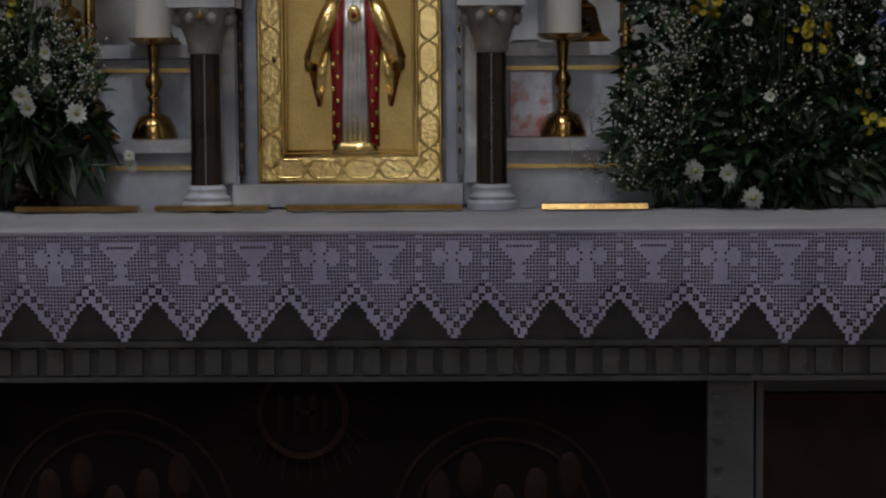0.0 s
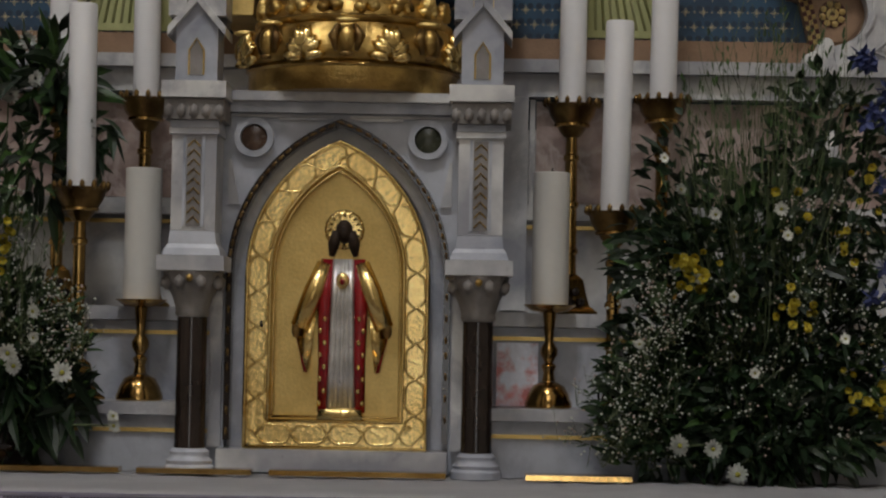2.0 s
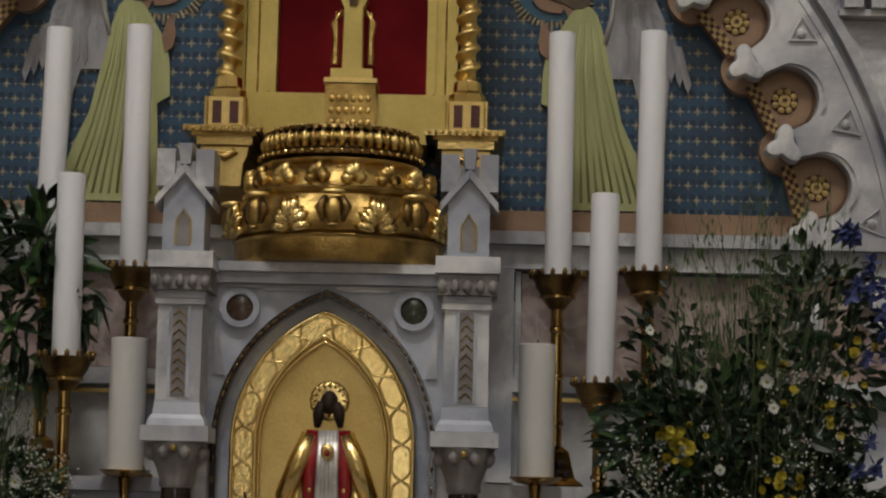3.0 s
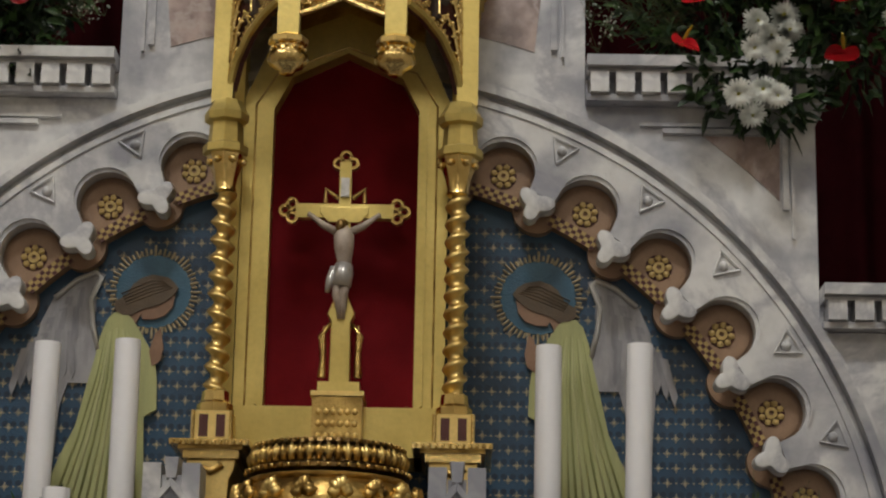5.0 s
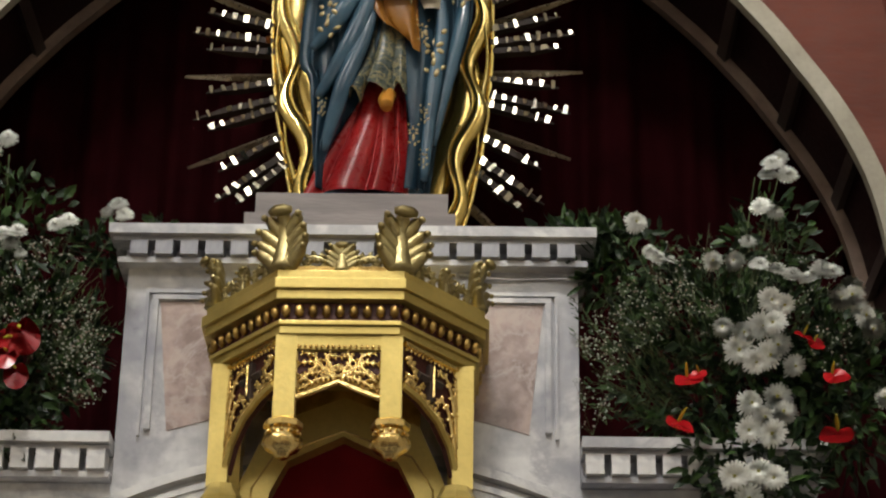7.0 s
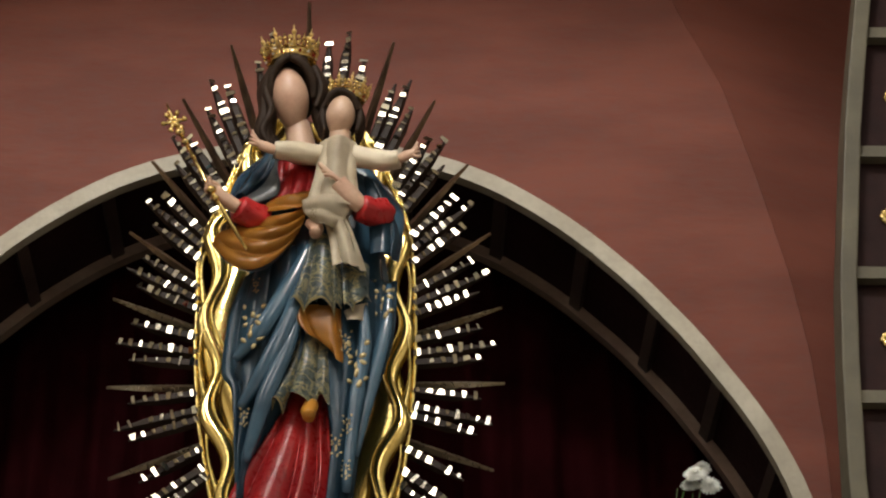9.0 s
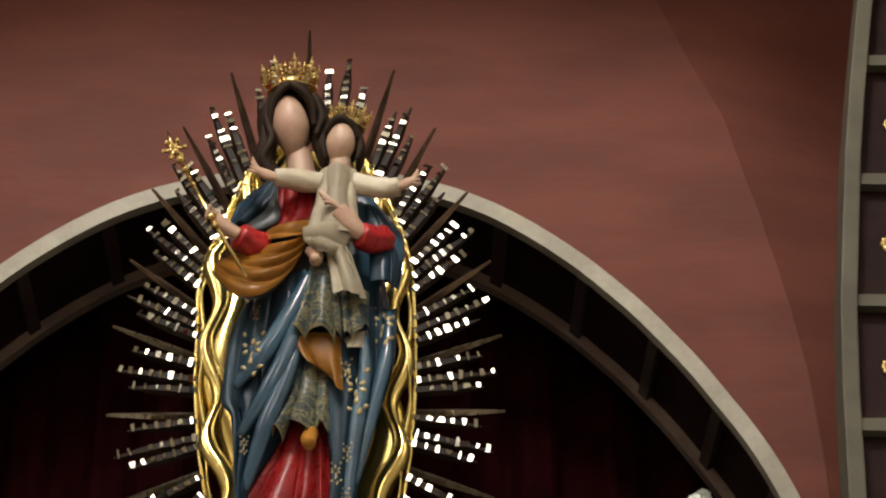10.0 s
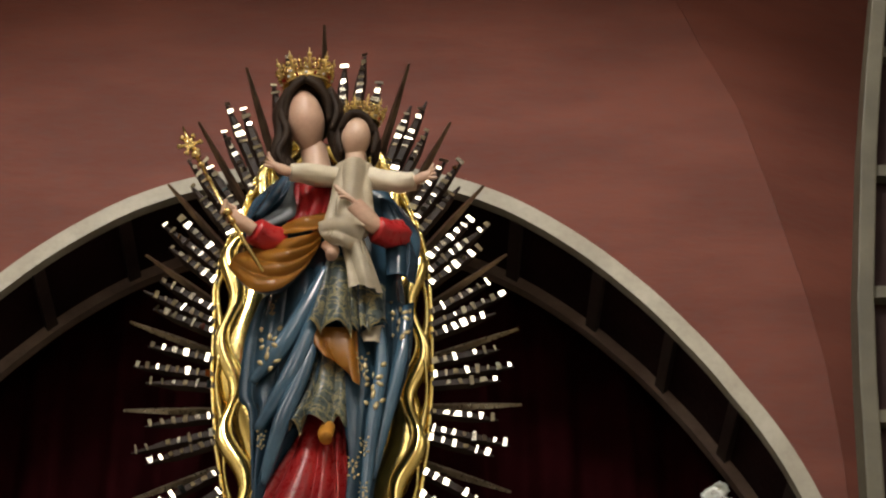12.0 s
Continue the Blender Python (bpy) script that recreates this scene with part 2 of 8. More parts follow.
FLOORTILE = mat("brown_floor_tile", (0.22, 0.17, 0.13), 0.35, second=(0.16, 0.12, 0.09), scale=3, fine=40, bump=0.02)
PALESILVER = mat("pale_worn_silver", (0.70, 0.68, 0.66), 0.3, 0.6, second=(0.42, 0.40, 0.38), scale=16, fine=90, bump=0.04)
WALLPAINT = mat("cream_wall_paint", (0.62, 0.57, 0.47), 0.8, second=(0.56, 0.51, 0.42), scale=2, fine=30, bump=0.02)
BROWNMARBLE = mat("brown_marble", (0.105, 0.062, 0.042), 0.25, second=(0.055, 0.032, 0.022), scale=30, fine=90, bump=0.0)
GREENMARBLE = mat("green_marble", (0.060, 0.064, 0.040), 0.25, second=(0.034, 0.036, 0.024), scale=30, fine=90, bump=0.0)
IVORY = mat("aged_silvered_figure", (0.46, 0.38, 0.31), 0.5, 0.0, second=(0.26, 0.20, 0.16), scale=22, fine=90, bump=0.03)
ICON = mat("reflection_coloured_card", (0.78, 0.80, 0.92), 0.25, second=(0.58, 0.16, 0.15), scale=18, fine=90, lo=0.38, hi=0.54, bump=0.0)


# ---- building helpers ----
def obj(name, bm, material, smooth=False, bevel=0.0):
    if bevel:
        sharp = [e for e in bm.edges if len(e.link_faces) == 2 and e.calc_face_angle(0) > 0.6]
        bmesh.ops.bevel(bm, geom=sharp, offset=bevel, segments=2, affect="EDGES", profile=0.6)
    bmesh.ops.recalc_face_normals(bm, faces=bm.faces)
    me = bpy.data.meshes.new(name)
    bm.to_mesh(me)
    bm.free()
    for m in material if isinstance(material, (list, tuple)) else [material]:
        me.materials.append(m)
    if smooth:
        me.shade_smooth()
        if smooth is not True:
            me.set_sharp_from_angle(angle=radians(smooth))
    return new(name, me)


def part(name, bm, material, parent, label="", smooth=False, bevel=0.0):
    ob = obj(name, bm, material, smooth, bevel)
    ob.parent = parent
    ob.matrix_parent_inverse = parent.matrix_world.inverted()
    return tagged(ob, label)


def thing(name, at, label, category, group="", kind=""):
    ob = new(name)
    ob.empty_display_size = 0.05
    ob.matrix_world = Matrix.Translation(at)
    bpy.context.view_layer.update()
    return tagged(ob, label, category, group, kind)


def solid(name, bm, material, label, category="", kind="structure", smooth=False, bevel=0.0):
    return tagged(obj(name, bm, material, smooth, bevel), label, category, "", kind)


def box(bm, x0, x1, y0, y1, z0, z1):
    v = [bm.verts.new((x, y, z)) for x in (x0, x1) for y in (y0, y1) for z in (z0, z1)]
    for f in ((0, 1, 3, 2), (4, 6, 7, 5), (0, 4, 5, 1), (2, 3, 7, 6), (0, 2, 6, 4), (1, 5, 7, 3)):
        bm.faces.new([v[i] for i in f])
    return bm


def prism(bm, pts, y0, y1):
    """A flat outline in x and z, with thickness along y."""
    a = [bm.verts.new((x, y0, z)) for x, z in pts]
    b = [bm.verts.new((x, y1, z)) for x, z in pts]
    n = len(pts)
    caps = [bm.faces.new(a), bm.faces.new(b[::-1])]
    for f in caps:
        f.normal_update()
    for i in range(n):
        bm.faces.new((a[i], b[i], b[(i + 1) % n], a[(i + 1) % n]))
    if n > 4:
        bmesh.ops.triangulate(bm, faces=caps)
    return bm


def plan(bm, pts, z0, z1):
    """An outline in x and y, with height along z."""
    a = [bm.verts.new((x, y, z0)) for x, y in pts]
    b = [bm.verts.new((x, y, z1)) for x, y in pts]
    n = len(pts)
    caps = [bm.faces.new(a[::-1]), bm.faces.new(b)]
    for f in caps:
        f.normal_update()
    for i in range(n):
        bm.faces.new((a[i], a[(i + 1) % n], b[(i + 1) % n], b[i]))
    if n > 4:
        bmesh.ops.triangulate(bm, faces=caps)
    return bm


def lathe(bm, prof, cx=0.0, cy=0.0, seg=20, wave=None, depth=1.0):
    """A turned form from (radius, height) pairs; wave(angle, height) swells the radius."""
    rings = []
    for r, z in prof:
        ring = []
        for i in range(seg):
            a = 2 * math.pi * i / seg
            q = r * (1 + (wave(a, z) if wave else 0))
            ring.append(bm.verts.new((cx + q * math.cos(a), cy + q * math.sin(a) * depth, z)))
        rings.append(ring)
    for lo, hi in zip(rings, rings[1:]):
        for i in range(seg):
            bm.faces.new((lo[i], lo[(i + 1) % seg], hi[(i + 1) % seg], hi[i]))
    bm.faces.new(rings[0][::-1]), bm.faces.new(rings[-1])
    return bm


def band(bm, cx, cz, r0, r1, a0, a1, y0, y1, seg=48):
    """A piece of a flat ring in x and z, angles in degrees from the top, clockwise."""
    prev = first = None
    for i in range(seg + 1):
        a = radians(a0 + (a1 - a0) * i / seg)
        p0, p1 = (r0(a), r1(a)) if callable(r0) else (r0, r1)
        s, c = math.sin(a), math.cos(a)
        q = [bm.verts.new((cx + r * s, y, cz + r * c)) for r, y in ((p0, y0), (p1, y0), (p1, y1), (p0, y1))]
        if prev:
            for j in range(4):
                bm.faces.new((prev[j], prev[(j + 1) % 4], q[(j + 1) % 4], q[j]))
        else:
            first = q
        prev = q
    bm.faces.new(first[::-1]), bm.faces.new(prev)
    return bm


def tube(bm, pts, radius, seg=8):
    """A round bar along a line of points; radius may be a list."""
    pts = [Vector(p) for p in pts]
    rings = []
    for i, p in enumerate(pts):
        d = (pts[min(i + 1, len(pts) - 1)] - pts[max(i - 1, 0)]).normalized()
        side = d.cross(Vector((0, 1, 0)) if abs(d.y) < 0.9 else Vector((1, 0, 0))).normalized()
        other = d.cross(side)
        r = radius[i] if isinstance(radius, (list, tuple)) else radius
        rings.append([bm.verts.new(p + r * (math.cos(2 * math.pi * j / seg) * side + math.sin(2 * math.pi * j / seg) * other)) for j in range(seg)])
    for lo, hi in zip(rings, rings[1:]):
        for i in range(seg):
            bm.faces.new((lo[i], lo[(i + 1) % seg], hi[(i + 1) % seg], hi[i]))
    bm.faces.new(rings[0][::-1]), bm.faces.new(rings[-1])
    return bm


def ball(bm, at, r, sub=1, stretch=(1, 1, 1), turn=None):
    m = Matrix.Translation(at) @ (turn or Matrix()) @ Matrix.Diagonal((*[r * s for s in stretch], 1))
    bmesh.ops.create_icosphere(bm, subdivisions=sub, radius=1, matrix=m)
    return bm


B = bmesh.new

# ---- the church round the altar ----
solid("floor", box(B(), -4.6, 4.6, -12.2, 2.2, -0.2, 0.0), FLOORTILE, "brown tiled church floor")
solid("altar_step_platform", box(B(), -3.2, 3.2, -2.2, 0.4, 0.0, 0.235), GREYSTONE, "grey stone step under the altar", bevel=0.01)
solid("wall_west", box(B(), -4.6, -4.4, -12.2, 0.8, 0, 11), WALLPAINT, "cream painted nave wall")
solid("wall_east", box(B(), 4.4, 4.6, -12.2, 1.268, 0, 11), WALLPAINT, "cream painted nave wall")
solid("wall_south", box(B(), -4.4, 4.4, -12.2, -12.0, 0, 11), WALLPAINT, "cream painted rear wall of the nave")
solid("ceiling", box(B(), -4.6, 4.6, -12.2, 2.2, 11.0, 11.2), WALLPAINT, "plain cream church ceiling")

# unseen round arch, added to shade the top of the end wall
bm = B()
for sx in (-1, 1):
    prism(bm, [(0.0, 11.0), (sx * 4.4, 11.0), (sx * 4.4, 4.06)] + [(sx * 4.38 * math.sin(radians(a)), 4.02 + 4.38 * math.cos(radians(a))) for a in range(90, -1, -5)], -1.75, -1.35)
solid("shading_arch", bm, WALLPAINT, "cream plastered round arch, added out of view as a shade")

# windows and entrance, out of view, added round the lamps that give the daylight
def window(name, cx, cy, cz, wide, high, turn):
    top = thing(name, (cx, cy, cz - high / 2), "tall plain church window, added out of view", "window", "", "structure")
    m = Matrix.Translation((cx, cy, cz)) @ Euler((0, 0, radians(turn))).to_matrix().to_4x4()

    def put(n, bm, mt):
        bmesh.ops.transform(bm, matrix=m, verts=bm.verts[:])
        part(n, bm, mt, top)
    for x0, x1, z0, z1 in ((-wide / 2 - 0.12, -wide / 2, -high / 2 - 0.12, high / 2 + 0.12), (wide / 2, wide / 2 + 0.12, -high / 2 - 0.12, high / 2 + 0.12), (-wide / 2, wide / 2, high / 2, high / 2 + 0.12), (-wide / 2, wide / 2, -high / 2 - 0.12, -high / 2)):
        put("window_frame", box(B(), x0, x1, -0.02, 0.14, z0, z1), CREAM)
    put("pane", box(B(), -wide / 2, wide / 2, 0.10, 0.11, -high / 2, high / 2), LINEN)


window("window_1", -4.46, -4.4, 8.4, 1.6, 3.0, 90)
window("window_2", 4.46, -4.6, 8.4, 1.6, 3.0, -90)
window("window_3", 0.0, -11.94, 8.9, 2.8, 3.8, 180)
# unseen roof window frame, added round the top light
roof = thing("window_4", (-0.5, -5.2, 10.95), "square roof window added over the nave, out of view", "window", "", "structure")
for x0, x1, y0, y1 in ((-1.37, 0.37, -6.07, -5.95), (-1.37, 0.37, -4.45, -4.33), (-1.37, -1.25, -5.949, -4.451), (0.25, 0.37, -5.949, -4.451)):
    part("window_frame", box(B(), x0, x1, y0, y1, 10.93, 10.998), CREAM, roof)
window("door_1", 0.3, -11.94, 2.1, 1.5, 3.2, 180)

# pink end wall with its wide round arch; the radius swells a little at crown and springing
ARCH_Z = 4.4
ARCH_A = (0, 17, 23, 31, 40, 49, 59, 70, 76, 90)
ARCH_R = (1.80, 1.79, 1.776, 1.746, 1.716, 1.697, 1.695, 1.722, 1.736, 1.745)


# the edge where the end wall breaks away into the vault
VAULT = [(1.00, 7.9), (1.16, 7.4), (1.355, 6.884), (1.402, 6.748), (1.522, 6.458), (1.616, 6.055), (1.698, 5.649), (1.742, 5.332), (1.761, 4.986), (1.765, 4.2), (1.765, 0.0)]


def arch_r(a):
    return float(np.interp(abs(math.degrees(a)), ARCH_A, ARCH_R) - (0.016 * min(1.0, -a * 4) * max(0.0, math.cos(1.3 * a)) if a < 0 else 0.0))


bm = B()
for sx in (-1, 1):
    if sx < 0:
        pts = [(0.0, 11.0), (-4.4, 11.0), (-4.4, 0.0), (-1.745, 0.0)]
    else:
        pts = [(0.0, 11.0), (0.40, 11.0)] + VAULT + [(1.745, 0.0)]
    pts += [(sx * arch_r(sx * radians(a)) * math.sin(radians(a)), ARCH_Z + arch_r(sx * radians(a)) * math.cos(radians(a))) for a in range(90, -1, -3)]
    prism(bm, pts, 0.80, 1.26)
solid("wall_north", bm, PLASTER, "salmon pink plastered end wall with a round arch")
bm = band(B(), 0, ARCH_Z, lambda a: arch_r(a) - 0.062, arch_r, -90, 90, 0.785, 0.83, 72)
for sx in (-1, 1):
    box(bm, sx * 1.745 - (0.062 if sx > 0 else 0), sx * 1.745 + (0 if sx > 0 else 0.062), 0.785, 0.83, 0.0, ARCH_Z)
solid("arch_trim", bm, CREAM, "cream stucco edge round the arch", smooth=30)
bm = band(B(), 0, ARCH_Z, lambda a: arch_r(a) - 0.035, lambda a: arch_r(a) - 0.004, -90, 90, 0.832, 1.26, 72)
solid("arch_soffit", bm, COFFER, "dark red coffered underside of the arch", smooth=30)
# rear rib paler than the cross ribs: its highlight is in the colour
REARRIB = mat("highlit_brown_moulding", (0.30, 0.22, 0.17), 0.32, second=(0.18, 0.12, 0.09), scale=6, fine=60, bump=0.03)
rib = thing("arch_ribs", (0, 1.0, ARCH_Z), "brown ribs dividing the arch underside into coffers", "moulding", "", "structure")
part("rear_rib", band(B(), 0, ARCH_Z, lambda a: arch_r(a) - 0.078, lambda a: arch_r(a) - 0.036, -90, 90, 1.205, 1.25, 72), REARRIB, rib, smooth=30)
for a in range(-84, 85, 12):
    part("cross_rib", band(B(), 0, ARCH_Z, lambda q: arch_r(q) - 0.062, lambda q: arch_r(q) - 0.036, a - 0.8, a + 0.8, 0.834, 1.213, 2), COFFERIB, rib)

# the curtain behind the statue
bm = B()
cols = []
for i in range(181):
    x = -1.9 + 3.8 * i / 180
    y = 1.42 + 0.035 * math.sin(x * 27 + 1.3 * math.sin(x * 3.1)) + 0.015 * math.sin(x * 61)
    cols.append([bm.verts.new((x, y + 0.01 * math.sin(z * 2 + x * 5), z)) for z in (0.0, 1.5, 3.0, 4.5, 6.4)])
for p, q in zip(cols, cols[1:]):
    for j in range(4):
        bm.faces.new((p[j], q[j], q[j + 1], p[j + 1]))
bmesh.ops.solidify(bm, geom=bm.faces[:], thickness=0.006)
tagged(obj("curtain", bm, CURTAIN, True), "dark red curtain hanging in folds behind the statue", "curtain")
solid("wall_behind_curtain", box(B(), -2.2, 2.2, 1.55, 1.7, 0, 7), WALLPAINT, "plain wall behind the curtain")

# vault springing on the right and the coffered pier arch beside it
bm = B()
front = [bm.verts.new((x + 0.002, 0.802, z)) for x, z in VAULT]
back = [bm.verts.new((2.75 + 0.3 * (1.765 - x), 1.245, z)) for x, z in VAULT]
front2 = [bm.verts.new((x + 0.002, 0.90, z)) for x, z in VAULT]
back2 = [bm.verts.new((2.75 + 0.3 * (1.765 - x), 1.262, z)) for x, z in VAULT]
ring = [front, back, back2, front2]
for i in range(len(VAULT) - 1):
    for p, q in zip(ring, ring[1:] + ring[:1]):
        bm.faces.new((p[i], p[i + 1], q[i + 1], q[i]))
for i in (0, -1):
    bm.faces.new([r[i] for r in ring])
# unseen wall, added to keep sky light from leaking in past the vault
solid("light_stop_wall", box(B(), 1.77, 4.6, 1.27, 1.42, 0, 11), WALLPAINT, "plain unseen wall that keeps sky light out")
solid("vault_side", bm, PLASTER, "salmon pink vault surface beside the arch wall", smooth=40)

PIER = [(1.705, 0.0), (1.697, 3.0), (1.703, 4.735), (1.749, 5.316), (1.837, 6.003), (1.972, 6.767), (2.25, 7.8)]


def pier_x(z):
    return float(np.interp(z, [p[1] for p in PIER], [p[0] for p in PIER]))


pier = thing("pier_arch", (1.9, 0.4, 0.0), "cream framed pier with dark red coffers and gold rosettes", "pier", "", "structure")
zs = [0.0, 3.0, 4.2, 4.6, 5.0, 5.3, 5.6, 5.9, 6.2, 6.5, 6.8, 7.1, 7.4, 7.8]
bm = B()
prism(bm, [(pier_x(z), z) for z in zs] + [(pier_x(z) + 0.055, z) for z in zs[::-1]], 0.27, 0.40)
part("pier_edge", bm, PIERSTONE, pier, bevel=0.006)
bm = B()
prism(bm, [(pier_x(z) + 0.05, z) for z in zs] + [(pier_x(z) + 0.5, z) for z in zs[::-1]], 0.34, 0.42)
part("pier_panel", bm, COFFER, pier)
GOLDROSE = B()
for i in range(8):
    a = math.pi * i / 4
    ball(GOLDROSE, (0.02 * math.cos(a), 0, 0.02 * math.sin(a)), 0.013, 1, (1, 0.6, 1))
ball(GOLDROSE, (0, -0.006, 0), 0.012)
rose = None
for z in (4.22, 4.45, 4.66, 4.883, 5.11, 5.339, 5.58, 5.818, 6.07, 6.323, 6.58, 6.84):
    if z in (4.45, 4.883, 5.339, 5.818, 6.323, 6.84):
        x = pier_x(z) + 0.05
        part("coffer_bar", prism(B(), [(x, z - 0.022), (x + 0.4, z - 0.022), (x + 0.4, z + 0.022), (x, z + 0.022)], 0.295, 0.338), PIERSTONE, pier)
    else:
        at = (pier_x(z) + 0.165, 0.332, z)
        if rose is None:
            rose = part("rosette", GOLDROSE, BRIGHTGOLD, pier, "small gold rosette")
            rose.matrix_world = Matrix.Translation(at)
        else:
            r2 = new("rosette", rose.data)
            r2.parent, r2.matrix_parent_inverse = pier, pier.matrix_world.inverted()
            r2.matrix_world = Matrix.Translation(at)

# ---- the retable: stepped white marble wall with a blind arch ----
RZ, RR = 2.095, 1.455
LOBE_R, LOBE, STEP, FIRST = 1.24, 0.084, 11.2, 19.5
retable = thing("retable", (0, 0.1, 0.235), "white and pink marble retable with a cusped mosaic arch", "retable", "", "structure")
bm = B()
for sx in (-1, 1):
    pts = [(0, 4.10), (sx * 0.632, 4.10), (sx * 0.632, 3.465), (sx * 1.25, 3.465), (sx * 1.25, 2.85), (sx * 1.95, 2.85), (sx * 1.95, RZ), (sx * RR, RZ)]
    pts += [(sx * RR * math.sin(radians(a)), RZ + RR * math.cos(radians(a))) for a in range(87, -1, -3)]
    prism(bm, pts, 0.0, 0.26)
part("wall_face", bm, WHITE, retable, "veined white marble face")
part("lower_wall", box(B(), -1.95, 1.95, 0.0, 0.26, 0.235, RZ), WHITE, retable)


def tan_edge(a):
    """The inner edge of the tan mosaic band swells round each cusp end."""
    d = abs((math.degrees(abs(a)) - FIRST) % STEP - STEP / 2)
    return 1.168 - 0.040 * max(0.0, 1 - (d / 2.7) ** 2) ** 0.5


part("mosaic_back", band(B(), 0, RZ, 0.0, RR, -90, 90, 0.05, 0.26, 60), MOSAIC, retable, "blue mosaic with gold stars")
part("lobe_back", band(B(), 0, RZ, tan_edge, lambda a: 1.36, -90, 90, 0.012, 0.048, 400), TANMOSAIC, retable, "tan mosaic band")
# mouldings round the arch
for r0, r1, y in ((1.395, 1.412, -0.05), (1.413, 1.432, -0.022), (1.433, 1.457, -0.06), (1.458, 1.475, -0.018)):
    part("arch_moulding", band(B(), 0, RZ, r0, r1, -90, 90, y, 0.04, 90), WHITE, retable, smooth=35)


def cusp_r(a):
    d = (math.degrees(abs(a)) - FIRST + STEP / 2) % STEP - STEP / 2
    s = LOBE_R * math.sin(radians(d))
    return LOBE_R * math.cos(radians(d)) + math.sqrt(LOBE ** 2 - s * s) if abs(s) < LOBE else 1.205


part("cusped_tracery", band(B(), 0, RZ, cusp_r, lambda a: 1.394, -90, 90, -0.045, 0.010, 760), WHITE, retable, "white cusped marble tracery")
part("tracery_edge", band(B(), 0, RZ, lambda a: cusp_r(a) + 0.012, lambda a: max(cusp_r(a) + 0.02, 1.30), -90, 90, -0.052, -0.0455, 760), WHITE, retable)

fleur = []
for i in range(42):
    a = 2 * math.pi * i / 42
    r = 0.0375 + 0.0125 * math.cos(3 * (a + math.pi / 2)) + 0.004 * math.sin(a)
    fleur.append((r * math.cos(a) * 1.08, r * math.sin(a)))
petals = B()
for i in range(8):
    a = math.pi * i / 4
    ball(petals, (0.026 * math.cos(a), 0, 0.026 * math.sin(a)), 0.0100, 1, (1, 0.5, 1))
band(petals, 0, 0, 0.007, 0.016, 0, 360, -0.004, 0.003, 12)
ros = fl = None
for sx in (-1, 1):
    for k in range(0, 7):
        a = radians(sx * (FIRST + STEP * k))
        s, c = math.sin(a), math.cos(a)
        part("lobe_disc", lathe(B(), [(0.074, -0.004), (0.074, 0.003), (0.066, 0.004)], seg=24), TANMOSAIC, retable).matrix_world = pose(LOBE_R * s, 0.006, RZ + LOBE_R * c, 90, 0, 0)
        part("rosette_ground", band(B(), LOBE_R * s, RZ + LOBE_R * c, 0.012, 0.036, 0, 360, 0.0005, 0.003, 16), DARKRED, retable)
        if ros is None:
            ros = part("rosette", petals, ROSEGOLD, retable, "gold rosette with a dark heart")
            one = ros
        else:
            one = new("rosette", ros.data)
            one.parent, one.matrix_parent_inverse = retable, retable.matrix_world.inverted()
        one.matrix_world = Matrix.Translation((LOBE_R * s, -0.002, RZ + LOBE_R * c)) @ Euler((0, a, 0)).to_matrix().to_4x4()
        b = radians(sx * (FIRST + STEP * (k + 0.5) - 0.2))
        if fl is None:
            bm = prism(B(), fleur, -0.085, -0.02)
            fl = part("cusp_flower", bm, WHITE, retable, "white carved cusp end", smooth=40, bevel=0.007)
            one = fl
        else:
            one = new("cusp_flower", fl.data)
            one.parent, one.matrix_parent_inverse = retable, retable.matrix_world.inverted()
        one.matrix_world = Matrix.Translation((1.178 * math.sin(b), 0, RZ + 1.178 * math.cos(b))) @ Euler((0, b, 0)).to_matrix().to_4x4()
        bm = ball(B(), (1.352 * math.sin(b), -0.048, RZ + 1.352 * math.cos(b)), 0.014, 2)
        part("bead", bm, WHITE, retable, smooth=True)
        for u0, u1 in (((-0.036, 0.026), (0.036, 0.026)), ((0.036, 0.026), (0.0, -0.036)), ((0.0, -0.036), (-0.036, 0.026))):
            pt = [(1.352 * math.sin(b) + u * math.cos(b) + v * math.sin(b), -0.05, RZ + 1.352 * math.cos(b) - u * math.sin(b) + v * math.cos(b)) for u, v in (u0, u1)]
            part("trefoil_edge", tube(B(), pt, 0.0035, 5), WHITE, retable)

# red and tan checks under the lobes
checks, golds = B(), B()
for sx in (-1, 1):
    for i in range(int(75 / 0.62)):
        for j in range(3):
            d = (8.3 + 0.62 * i - FIRST + STEP / 2) % STEP - STEP / 2
            if abs(d) < 3.5:
                band(checks if (i + j) % 2 else golds, 0, RZ, 1.166 + 0.0105 * j, 1.176 + 0.0105 * j, sx * (8 + 0.62 * i), sx * (8.58 + 0.62 * i), -0.003, 0.001, 1)
tagged(part("check_pattern", checks, DARKRED, retable, "dark red mosaic checks"), kind="stuff")
tagged(part("gold_check_pattern", golds, ROSEGOLD, retable, "gold mosaic checks"), kind="stuff")

